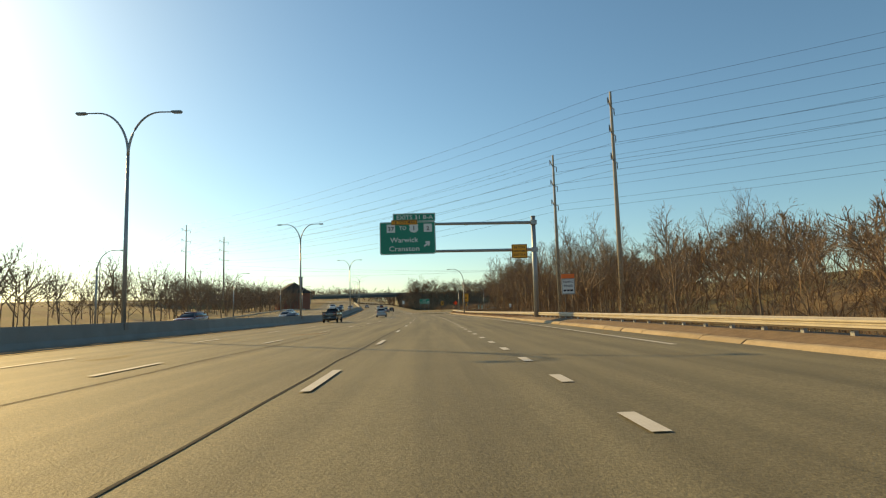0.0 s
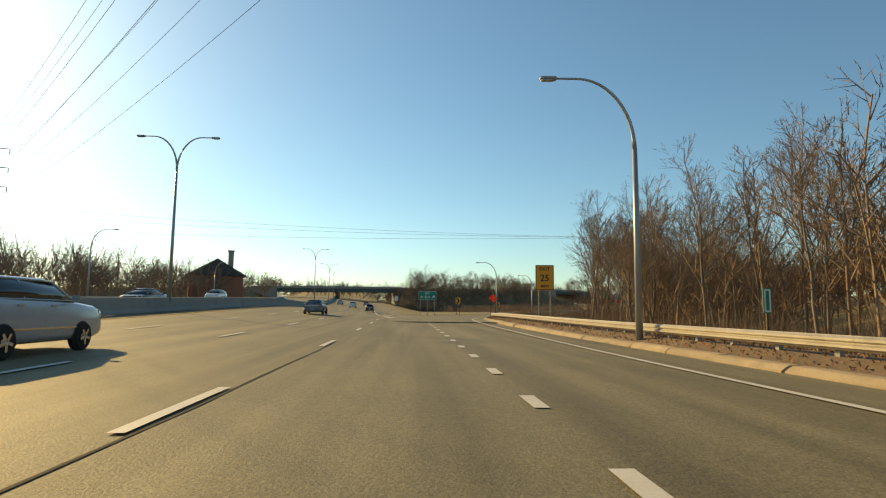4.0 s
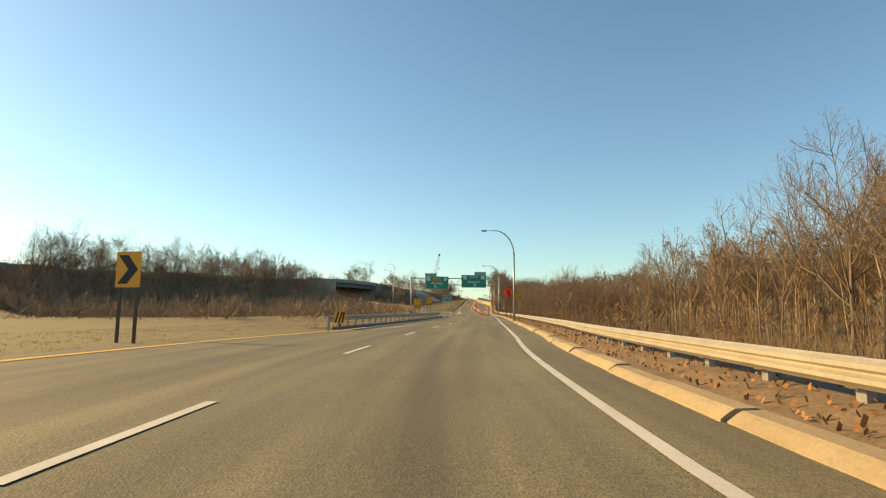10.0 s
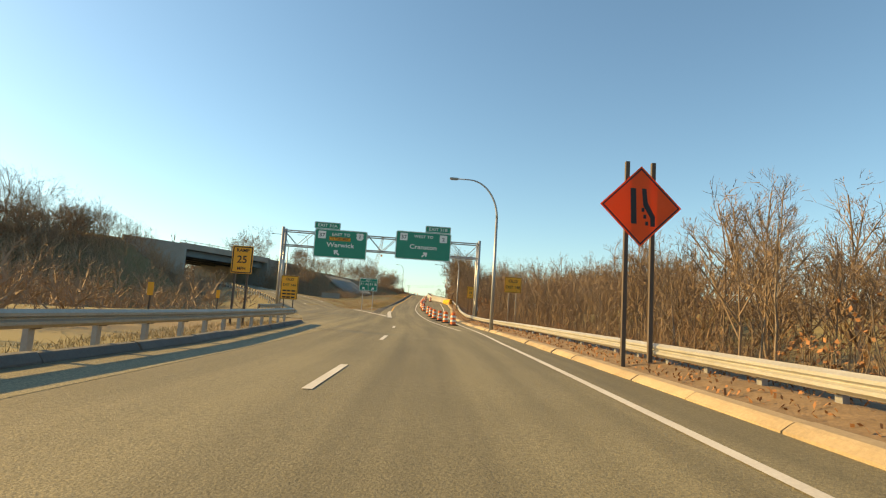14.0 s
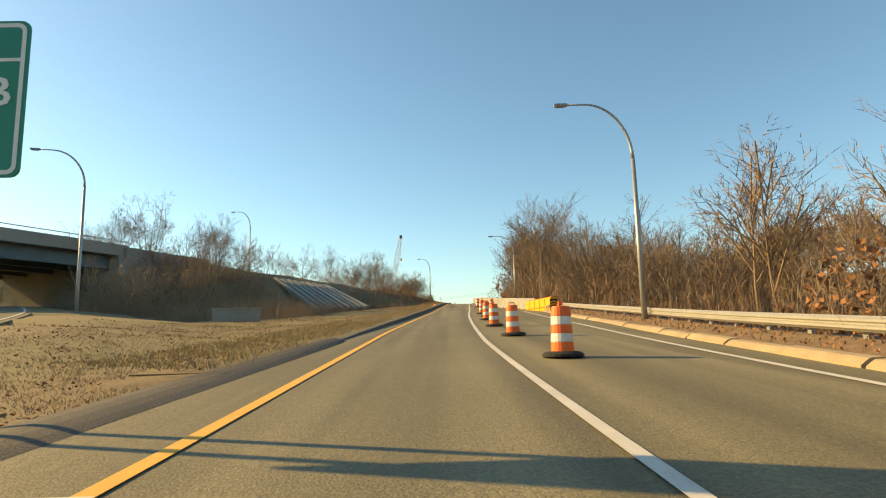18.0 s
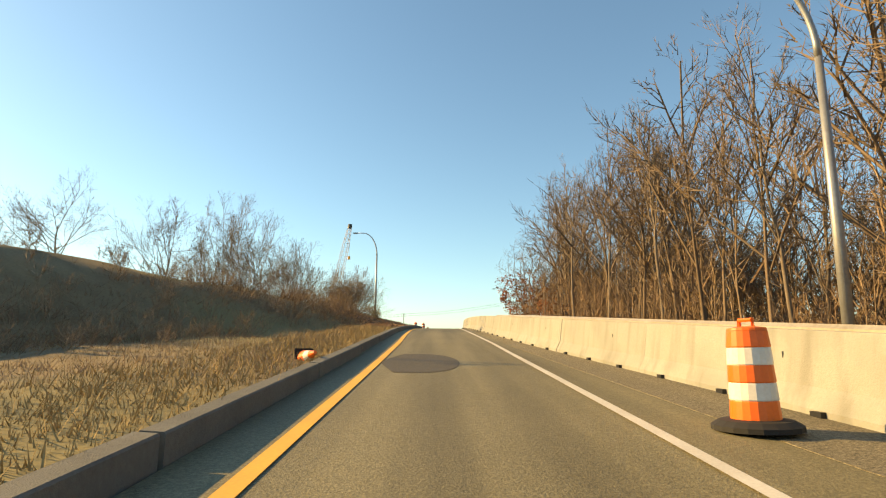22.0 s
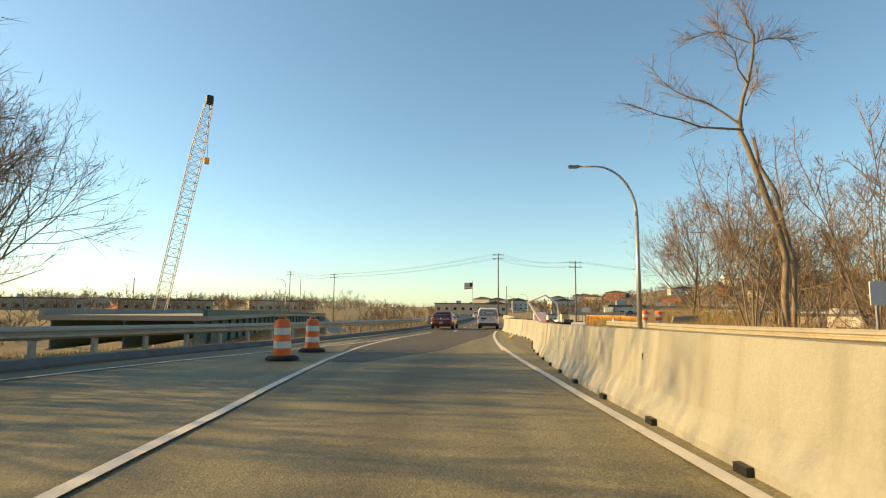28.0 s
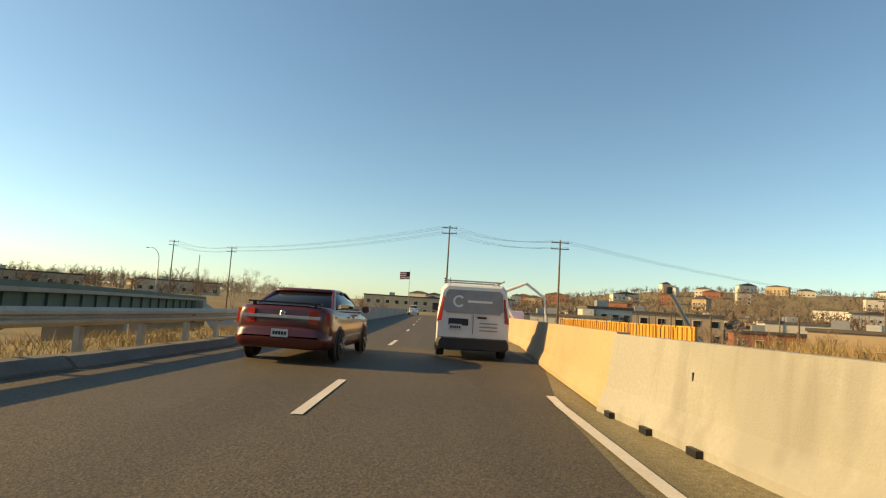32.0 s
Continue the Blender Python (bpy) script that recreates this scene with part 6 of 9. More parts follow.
def crooked_tree():
    """A tall ragged tree: bent trunk, a few crooked limbs and a sparse crown of twigs."""
    rr = random.Random(9)
    wood, twig = Geo(), Geo()
    limbs = (((0, 0, -0.3), (0.2, 0, 4), (-0.6, 0.2, 7.5), (-1.6, 0, 10.4), (-1.8, 0.2, 11.8), 0.36, 0.24), ((0.5, 0.3, -0.3), (0.9, 0.6, 4), (0.1, 0.5, 7.8), (-1.0, 0.4, 10.9), 0.26, 0.16),
             ((-1.8, 0.2, 11.8), (-1.3, 0, 14), (-1.0, -0.3, 16.5), (-1.4, -0.2, 17.6), (-1.8, 0, 19.2), 0.2, 0.03), ((-1.8, 0.1, 11.5), (-3.4, 0.6, 13), (-5, 0.9, 13.8), (-6.4, 1.4, 15.8), 0.13, 0.02),
             ((-1.7, 0, 11.2), (-4.2, -0.5, 11.2), (-6.5, -0.8, 11.8), (-8.2, -1, 12.4), 0.13, 0.02), ((-1.1, 0, 16.2), (-2.6, 0.5, 17.2), (-4.8, 0.8, 16.6), 0.07, 0.02),
             ((-1.0, 0, 16), (0, 0.3, 16.6), (1.4, 0.2, 16.4), 0.07, 0.02), ((-1.3, 0, 13.8), (-2.4, -1, 15.2), (-3.6, -1.8, 17.4), 0.09, 0.02), ((-1.5, 0, 12.6), (-0.4, 1.4, 14), (0.4, 2.4, 15.8), 0.09, 0.02))
    for *pts, r0, r1 in limbs:
        pts = [Vector(p) for p in pts]
        fine = []
        for a, b in zip(pts, pts[1:]):
            fine += [a, a.lerp(b, 0.5) + Vector((rr.gauss(0, 0.12), rr.gauss(0, 0.12), rr.gauss(0, 0.08)))]
        fine.append(pts[-1])
        n = len(fine) - 1
        wood.tube(fine, [0.56 * (r0 + (r1 - r0) * i / n) for i in range(n + 1)], 7, False)
        if pts[0].z < 1:
            continue
        for k in range(36):
            t = 0.2 + 0.75 * rr.random()
            i = min(n - 1, int(t * n))
            p = fine[i].lerp(fine[i + 1], t * n - i)
            d = ((fine[i + 1] - fine[i]).normalized() + Vector((rr.gauss(0, 0.7), rr.gauss(0, 0.7), rr.gauss(0.2, 0.5)))).normalized()
            q = p + d * rr.uniform(0.6, 1.7)
            twig.tube([p, p.lerp(q, 0.5) + Vector((rr.gauss(0, 0.08), rr.gauss(0, 0.08), rr.gauss(0, 0.08))), q], [0.016, 0.010, 0.005], 3, False)
            for e in range(10):
                b = p.lerp(q, rr.uniform(0.3, 1))
                w = (d + Vector((rr.uniform(-1, 1), rr.uniform(-1, 1), rr.uniform(-1, 1)))).normalized() * rr.uniform(0.3, 0.8)
                s = w.cross(Vector((0.3, 0.5, 0.2))).normalized() * 0.005
                twig.add([b - s, b + s, b + w], [(0, 1, 2)])
    w, t = wood.mesh(True), twig.mesh()
    w.materials.append(BARK)
    t.materials.append(TWIG)
    return w, t, None


def ground_at(x, y):
    return float(on_ground(np.array([x]), np.array([y]))[0])


tr = random.Random(5)


def tree(kind, x, y, h, label, group="bare trees", z=None, name="tree", cat="tree", turn=None):
    w, t, l = kind
    z = ground_at(x, y) if z is None else z
    top = tagged(empty(name, pose(x, y, z, 0, 0, tr.uniform(0, 360) if turn is None else turn)), label, cat, group=group)
    top.scale = (h * tr.uniform(0.9, 1.1), h * tr.uniform(0.9, 1.1), h)
    part("trunk", w, None, top)
    part("crown", t, None, top)
    if l:
        part("leaves", l, None, top, "dry brown leaves still on the twigs")
    return top


def at_r(s, d):
    p = R(s, d)
    return p.x, p.y


def turn_r(s):
    """Turn about the vertical that lays a thing's own x across the ramp, to the right."""
    p, q = R(s, 0), R(s, 1)
    return math.degrees(math.atan2(q.y - p.y, q.x - p.x))


# the sprawling tree and the woods edge beside the motorway
tree(BROAD[0], *at_r(154, 17.5), 10.5, "sprawling bare tree at the edge of the woods")
for s, d, h in ((40, 24, 13), (52, 30, 14), (66, 27, 13), (78, 24, 12), (90, 22, 14), (97, 30, 16), (104, 20, 13), (111, 25, 15), (118, 19, 13), (124, 28, 16), (131, 20, 13), (139, 18, 12), (142, 27, 16), (148, 22, 14), (158, 21, 15), (163, 16, 13), (168, 24, 17), (174, 17.5, 16), (179, 24, 18), (184, 19, 16), (189, 26, 17), (-5, 30, 15), (8, 33, 15), (22, 28, 14), (30, 36, 16)):
    tree(tr.choice(SLIM), *at_r(s, d + tr.uniform(-1, 1)), h * tr.uniform(1.02, 1.2) * lerp(s, [-40, 45, 75], [0.66, 0.72, 1.0]), "tall bare tree in the leafless woods", "woodland trees")
for s, d, h in ((205, 33, 14), (214, 36, 15), (224, 34, 12), (232, 30, 13), (240, 36, 15), (252, 34, 15), (262, 32, 12), (272, 36, 12), (282, 33, 11), (292, 36, 12), (304, 32, 11), (316, 34, 11), (328, 30, 10), (340, 26, 10)):
    tree(tr.choice(SLIM + BROAD), *at_r(s, d), h, "bare tree rising behind the brush", "woodland trees")
for s, d, h in ((352, 17, 8), (362, 15, 8.5), (372, 17, 9), (381, 19, 9), (391, 14.5, 6.5), (399, 17, 7), (407, 15, 7), (415, 16, 7.2), (424, 18, 8.5)):
    tree(tr.choice(CLUMP + SLIM), *at_r(s, d), h, "slender bare tree in the roadside thicket", "thicket trees")
for s, d, h in ((343, 17, 10.8), (347, 19.5, 10), (340, 20.5, 9.5), (351, 16, 9)):
    tree(tr.choice(SLIM), *at_r(s, d), h, "thin bare tree rising over the thicket", "thicket trees")
tree(BROAD[1], *at_r(468, 11.5), 14.5, "large spreading bare tree beside the barrier")
tree(BROAD[2], *at_r(451, 14.5), 11, "spreading bare tree behind the guardrail")
for s, d, h in ((432, 15, 8.8), (440, 17, 9.8), (447, 20, 11), (459, 18, 14), (474, 16, 16), (481, 12.5, 15), (486, 17, 17), (491, 12, 16), (495, 16, 17), (499, 11.5, 17), (503, 14.5, 18), (507, 11, 17), (511, 15.5, 18), (515, 12.5, 17), (520, 16, 17), (525, 13, 15), (531, 17, 14)):
    tree(tr.choice(SLIM), *at_r(s, d), h * 0.88, "tall slender bare tree crowding the barrier", "slender trees")
tree(OAK[0], *at_r(541, 11.2), 13.5, "bare-topped oak with rust brown leaves on its lower half")
tree(OAKLET[0], *at_r(516, 10.2), 3.0, "small oak still holding rust brown leaves")
for s, d, h in ((566, 12.5, 8.5), (550, 14, 9), (556, 17, 9), (562, 15, 8.5), (568, 20, 9)):
    tree(tr.choice(CLUMP), *at_r(s, d), h, "rounded many-stemmed bare tree", "rounded trees")
for s, d, top in ((583.5, 16.0, 19.4), (587.5, 18.9, 20.2), (583, 22, 19.6), (590, 24, 20.4), (578, 21, 19.0), (588.5, 18.0, 19.0), (585.5, 22.5, 19.8), (592, 27, 19.5), (582.5, 27.5, 20.0), (580, 29.5, 19.5)):
    x, y = at_r(s, d)
    tree(tr.choice(CLUMP + VASE), x, y, top - ground_at(x, y), "rounded many-stemmed bare tree", "rounded trees")
w, t, l = crooked_tree()
ragged = tagged(empty("tree", pose(*at_r(566.3, 14.0), ground_at(*at_r(566.3, 14.0)), 0, 0, turn_r(566)) @ Matrix.Scale(0.8, 4)), "tall ragged bare tree with a few crooked limbs", "tree", group="bare trees")
part("trunk", w, None, ragged)
part("crown", t, None, ragged)
# trees on and below the embankment of the crossing highway
for x, y, h in ((128, 479, 7.5), (133, 497, 11), (130, 500, 10), (139, 501, 9.5), (137, 508, 13.5), (143, 514, 12.5), (154, 522, 11), (104, 486, 6.5), (84, 468, 8), (92, 476, 8), (112, 489, 6)):
    tree(tr.choice(CLUMP + VASE), x, y, h, "spreading bare tree on the embankment", "embankment trees")
for x, y, h in ((46, 446, 9.5), (38, 442, 9), (54, 450, 9), (28, 438, 9), (20, 434, 9), (12, 432, 9), (48, 418, 6), (40, 412, 6), (46, 408, 6.5), (26, 406, 6), (14, 402, 6), (90, 447, 6.5), (97, 455, 6), (88, 443, 5), (62, 456, 9), (70, 462, 9), (4, 428, 9), (-4, 426, 8), (8, 400, 6), (0, 396, 6.5), (18, 398, 6), (33, 402, 5.5), (52, 422, 5)):
    tree(tr.choice(CLUMP + VASE + BROAD[:1]), x, y, h, "bare tree among the brush on the embankment", "embankment trees")
for x, y, top in ((-20, 401, 21.4), (-14.5, 404, 23), (-8, 407, 25), (-2, 410.5, 27), (3.5, 413, 23.5), (9, 416, 21), (21.4, 437, 22.5), (30, 441.5, 22), (41, 447, 23), (47, 450, 25.5), (68.6, 461.3, 22), (75.7, 465, 23), (85, 470, 22)):
    tree(tr.choice(VASE + BROAD[:2]), x, y, top - ground_at(x, y) if top - ground_at(x, y) < 15 else 10, "rounded bare tree above the embankment", "embankment trees")
for x, y, top in ((77, 463, 20.7), (83.3, 464, 23.5), (89, 464.2, 23.3), (72, 470, 20)):
    tree(tr.choice(VASE + CLUMP), x, y, top - max(ground_at(x, y), 10.5), "rounded bare tree behind the bridge", "embankment trees", z=max(ground_at(x, y), 10.5) if ground_at(x, y) > 9 else None)
for x, y, top in ((116.5, 490, 21.3), (125.2, 503.6, 23.5), (103.0, 475, 20.0)):
    tree(tr.choice(VASE), x, y, top - ground_at(x, y), "spreading bare tree above the embankment", "embankment trees")
# Extra trees, added to throw streaks of shade across the road at the merge.
for x, y, h in ((144, 522, 12.5), (136.5, 516, 12), (157, 526, 11.5), (131, 512, 12), (152, 529, 13.5), (155.5, 533, 12.5), (149.5, 527, 12), (154.5, 524.5, 11), (158, 529.5, 11.5), (152, 520, 9.5)):
    tree(tr.choice(BROAD + CLUMP), x, y, h, "spreading bare tree added beside the merge to shade the road", "embankment trees")
tree(CLUMP[1], 95.5, 441, 8.5, "many-stemmed bare tree on the embankment slope", "embankment trees")
tree(CLUMP[2], 99.5, 439, 6.0, "many-stemmed bare tree on the embankment slope", "embankment trees")
for x, y, h in ((64.3, 260.3, 17.5), (66, 251, 19), (70, 256, 17), (60, 248, 15)):
    tree(tr.choice(VASE + BROAD), x, y, h, "tall bare tree standing over the brush", "woodland trees")
for k in range(22):
    s = tr.uniform(248, 400)
    tree(tr.choice(BEECH), *at_r(s, kerb_r(s) + tr.uniform(3.0, 8.0)), tr.uniform(1.3, 2.8), "young beech bush holding dry tan leaves", "leafy bushes", name="bush", cat="bush")
for s, d, h in ((176, 8.5, 2.6), (180, 9.5, 2.2), (497, 7.0, 3), (462, 8.6, 3.2), (409, 12, 4.6), (413, 13, 4.2), (404, 11.5, 4.4)):
    tree(tr.choice(BEECH), *at_r(s, d), h, "young beech bush holding dry tan leaves", "leafy bushes", name="bush", cat="bush")


# ---- woods too many to count, brush and grass ----
class Cloud:
    """Thin slivers gathered in arrays, to make one mesh of them."""
    def __init__(self):
        self.v, self.f, self.n = [], [], 0

    def add(self, p, q, w):
        """Flat tapering slivers from p to q (arrays) of half width w."""
        d = q - p
        s = np.cross(d, np.random.default_rng(len(self.v)).normal(size=d.shape))
        s = s / (np.linalg.norm(s, axis=1)[:, None] + 1e-9) * np.reshape(w, (-1, 1))
        n = len(p)
        self.v.append(np.stack([p - s * 1.3, p + s * 1.3, q], 1).reshape(-1, 3))
        self.f.append(np.arange(n * 3).reshape(n, 3) + self.n)
        self.n += n * 3

    def mesh(self):
        return tri_mesh(np.concatenate(self.v), np.concatenate(self.f))


def wood_template(seed, **args):
    """A light tree of height 1 as triangles, for woods."""
    return join(grow(seed, **args))


TEMPLATES = {
    "tall": [wood_template(k, width=0.56, low=0.28, counts=(8, 6, 5, 3), girth=0.0095, tw=0.0016, spread=42, lift=0.22, top=0.8, sides=(3, 3, 2), segs=(4, 2, 1, 1)) for k in range(6)],
    "round": [wood_template(k + 20, width=0.9, low=0.22, counts=(9, 6, 5, 3), girth=0.014, tw=0.0016, spread=54, lift=0.2, top=0.7, sides=(3, 3, 2), segs=(4, 2, 1, 1)) for k in range(6)],
    "scrub": [wood_template(k + 40, width=0.9, low=0.05, stems=4, counts=(12, 4, 4, 1), girth=0.011, tw=0.0026, spread=44, lift=0.14, top=0.74, sides=(2, 2, 2), segs=(3, 2, 1, 1)) for k in range(5)],
    "sapling": [wood_template(k + 120, width=0.3, low=0.3, counts=(7, 3, 3, 1), girth=0.0055, tw=0.0012, spread=32, lift=0.3, top=0.86, sides=(3, 2, 2), segs=(4, 2, 1, 1)) for k in range(5)],
    "bush": [wood_template(k + 100, width=1.1, low=0.03, stems=3, counts=(12, 4, 4, 0), girth=0.011, tw=0.0055, spread=50, lift=0.12, top=0.7, sides=(2, 2, 2), segs=(3, 2, 1, 1)) for k in range(5)],
    "blot": [wood_template(k + 140, width=1.1, low=0.05, counts=(5, 4, 3, 0), girth=0.02, tw=0.013, spread=54, lift=0.16, top=0.7, sides=(2, 2, 2), segs=(2, 1, 1, 1)) for k in range(5)],
    "mass": [wood_template(k + 80, width=0.95, low=0.08, counts=(7, 5, 4, 0), girth=0.014, tw=0.0060, spread=52, lift=0.18, top=0.72, sides=(3, 2, 2), segs=(3, 2, 1, 1)) for k in range(4)],
    "far": [wood_template(k + 60, width=0.9, low=0.15, counts=(7, 5, 4, 1), girth=0.014, tw=0.0034, spread=52, lift=0.2, top=0.72, sides=(3, 2, 2), segs=(3, 2, 1, 1)) for k in range(5)],
}


def woods(name, xy, h, label, material=None, kind="tall", seed=0):
    """A stand of bare trees that nobody could count, in one mesh."""
    g = np.random.default_rng(seed)
    xy, h = np.asarray(xy), np.asarray(h)
    z = on_ground(xy[:, 0], xy[:, 1]) - 0.05
    kinds = TEMPLATES[kind]
    pick = g.integers(0, len(kinds), len(h))
    vs, fs, n0 = [], [], 0
    for i in range(len(h)):
        v, f = kinds[pick[i]]
        a = g.uniform(0, 6.28)
        c, s_, w = math.cos(a) * h[i], math.sin(a) * h[i], g.uniform(0.85, 1.2)
        vs.append(np.column_stack([xy[i, 0] + w * (c * v[:, 0] - s_ * v[:, 1]), xy[i, 1] + w * (s_ * v[:, 0] + c * v[:, 1]), z[i] + h[i] * v[:, 2]]))
        fs.append(f + n0)
        n0 += len(v)
    v, f = np.concatenate(vs), np.concatenate(fs)
    me = tri_mesh(v, f)
    return tagged(part(name, me, material or TWIG), label, "trees", kind="stuff")


rng = np.random.default_rng(4)


def scatter_r(n, s0, s1, d0, d1):
    s, d = rng.uniform(s0, s1, n), rng.uniform(d0, d1, n)
    return np.array([tuple(R(a, b))[:2] for a, b in zip(s, d)])


woods("woods_right", np.vstack([scatter_r(110, -40, 62, 18, 44), scatter_r(150, 62, 200, 18, 44), scatter_r(270, 200, 345, 26, 50), scatter_r(130, 345, 430, 16, 36)]), np.concatenate([rng.uniform(5.5, 9.5, 110), rng.uniform(8.5, 14.5, 150), rng.uniform(8.5, 15, 270), rng.uniform(7.0, 12.5, 130)]), "dense leafless woods beside the road", seed=1)
woods("understory", np.vstack([scatter_r(230, -30, 200, 17, 42), scatter_r(220, 200, 345, 16, 46), scatter_r(130, 345, 430, 14, 34), scatter_r(140, 430, 545, 12, 30)]), rng.uniform(3.5, 7.5, 720) * np.repeat([1.0, 0.62, 0.75, 0.9], [230, 220, 130, 140]), "thick brown understory of the woods", BRUSH, "scrub", 12)
woods("woods_slope", np.vstack([scatter_r(260, -40, 200, 40, 66), scatter_r(150, 200, 345, 48, 74), scatter_r(150, 345, 540, 30, 60)]), rng.uniform(6, 11, 560), "bare woods on the rising ground", BRUSH, "mass", 13)
woods("woods_upper", np.vstack([scatter_r(80, 425, 466, 12.5, 34), scatter_r(210, 466, 545, 11.0, 34), scatter_r(25, 548, 578, 20, 40)]), np.concatenate([rng.uniform(5.8, 9.2, 80), rng.uniform(8, 14.5, 210), rng.uniform(7, 11, 25)]), "dense leafless woods above the ramp", seed=2)
woods("saplings", np.vstack([scatter_r(210, 446, 545, 9.2, 15), scatter_r(120, 345, 440, 11, 18), scatter_r(160, 190, 345, 9, 24)]), np.concatenate([rng.uniform(2.8, 6.4, 210), rng.uniform(2.4, 5.0, 120), rng.uniform(1.8, 4.2, 160)]), "thin pale saplings crowding the edge of the woods", SCRUB, "sapling", 23)
bank_xy = np.vstack([scatter_r(420, 478, 522, -25, -9), scatter_r(160, 505, 528, -16, -6)])
woods("bank_scrub", bank_xy[cross.near(bank_xy[:, 0], bank_xy[:, 1])[1] > 10.5], rng.uniform(0.5, 1.5, (cross.near(bank_xy[:, 0], bank_xy[:, 1])[1] > 10.5).sum()), "low brown scrub and dead weeds on the bank", SCRUB, "bush", 24)
mw = np.array([tuple(M(a, b))[:2] for a, b in zip(np.concatenate([rng.uniform(-60, 300, 300), rng.uniform(185, 370, 180)]), rng.uniform(-80, -44, 480))])
woods("woods_opposite", mw, rng.uniform(6, 12.5, 480), "bare trees beyond the opposite carriageway", None, "far", 3)
# trees along the crossing highway, clear of the roads that pass under it
cr = np.array([tuple(cross.at(a, b))[:2] for a, b in zip(rng.uniform(300, 545, 560), rng.choice([1, 1, -1], 560) * rng.uniform(11.5, 21, 560))])
keep = np.array([(abs(loop.near(np.array([x]), np.array([y]))[1][0]) > 9.5) and not (-47 < motorway.near(np.array([x]), np.array([y]))[1][0] < 11) and ramp.near(np.array([x]), np.array([y]))[1][0] < -27 for x, y in cr])
_, cd, cz = cross.near(cr[:, 0], cr[:, 1])
back = cd < 0
th = np.array([tuple(cross.at(a, b))[:2] for a, b in zip(rng.uniform(395, 560, 1900), rng.uniform(11.5, 36, 1900))])
kt = (np.abs(loop.near(th[:, 0], th[:, 1])[1]) > 9.0) & (motorway.near(th[:, 0], th[:, 1])[1] > 13) & (ramp.near(th[:, 0], th[:, 1])[1] < -24)
near = kt & (th[:, 0] > 50)
kt &= ~near
woods("thicket_embankment", th[kt], rng.uniform(2.6, 5.6, kt.sum()), "dense brown thicket covering the embankment slope", SCRUB, "bush", 4)
woods("thicket_bridge", th[near], rng.uniform(2.2, 5.0, near.sum()), "tangled brown thicket beside the bridge", SCRUB, "scrub", 25)
gp = scatter_r(620, 292, 378, -52, -13)
gm, gl, gc = motorway.near(gp[:, 0], gp[:, 1])[1], loop.near(gp[:, 0], gp[:, 1]), cross.near(gp[:, 0], gp[:, 1])[1]
gk = (gm > 17) & ((gl[0] < 1) | (gl[1] < -9)) & (gc > 22)
woods("thicket_gore", gp[gk], rng.uniform(1.2, 3.4, gk.sum()), "brown brush filling the ground below the embankment", SCRUB, "bush", 26)
cc = np.array([tuple(cross.at(a, b))[:2] for a, b in zip(rng.uniform(395, 560, 130), rng.choice([1, 1, -1], 130) * rng.uniform(11.0, 17.0, 130))])
md, ld, rdist = motorway.near(cc[:, 0], cc[:, 1])[1], np.abs(loop.near(cc[:, 0], cc[:, 1])[1]), ramp.near(cc[:, 0], cc[:, 1])[1]
kc = ((md > 13) | (md < -50)) & (ld > 10) & (rdist < -28)
woods("woods_crest", cc[kc], rng.uniform(0.6, 1.0, kc.sum()) * np.interp(cc[kc][:, 0], [-20, 40, 62], [12.0, 11.0, 7.0]), "bare trees on top of the embankment", None, "round", 15)
woods("woods_behind", cr[keep & back], rng.uniform(5.0, 10.0, (keep & back).sum()), "bare trees behind the crossing highway", None, "far", 5)
sx, sy = np.concatenate([rng.uniform(-230, 110, 360), rng.uniform(-40, 90, 200)]), np.concatenate([rng.uniform(440, 700, 360), rng.uniform(480, 590, 200)])
ok = (cross.near(sx, sy)[1] < -25) & ((np.abs(motorway.near(sx, sy)[1] + 17) > 28) | (sy > 545)) & (np.abs(loop.near(sx, sy)[1]) > 9)
woods("woods_beyond", np.column_stack([sx, sy])[ok], rng.uniform(10, 16, ok.sum()), "bare trees seen beneath the bridges", BRUSH, "mass", 16)
az = rng.uniform(-60, 75, 420)
rad = rng.uniform(560, 900, 420)
fx, fy = 60 + rad * np.sin(np.radians(az)), 260 + rad * np.cos(np.radians(az))
ok = (ramp.near(fx, fy)[1] < -60) | (ramp.near(fx, fy)[1] > 150) | (rad > 800)
woods("woods_horizon", np.column_stack([fx, fy])[ok], rng.uniform(8, 13, ok.sum()), "far line of bare trees on the horizon", None, "mass", 6)


def brush(name, xy, h, label, material, seed, stems=20, radius=0.7, w=0.009):
    g = np.random.default_rng(seed)
    xy, h = np.asarray(xy), np.asarray(h)
    n = len(xy) * stems
    i = np.repeat(np.arange(len(xy)), stems)
    z = on_ground(xy[:, 0], xy[:, 1])
    off = g.normal(0, radius * 0.5, (n, 2))
    p = np.column_stack([xy[i] + off, z[i] - 0.1])
    hh = h[i] * g.uniform(0.4, 1.0, n)
    q = p + np.column_stack([off * g.uniform(0.3, 1.4, (n, 1)) + g.normal(0, 0.12, (n, 2)) * hh[:, None], hh])
    c = Cloud()
    c.add(p, q, w)
    u = g.uniform(0.3, 0.9, n)
    p2 = p + (q - p) * u[:, None]
    c.add(p2, p2 + np.column_stack([g.normal(0, 0.22, (n, 2)) * hh[:, None], hh * g.uniform(0.1, 0.4, n)]), w * 0.6)
    c.add(p2, p2 + np.column_stack([g.normal(0, 0.22, (n, 2)) * hh[:, None], hh * g.uniform(0.0, 0.4, n)]), w * 0.6)
    return tagged(part(name, c.mesh(), material), label, "brush", kind="stuff")


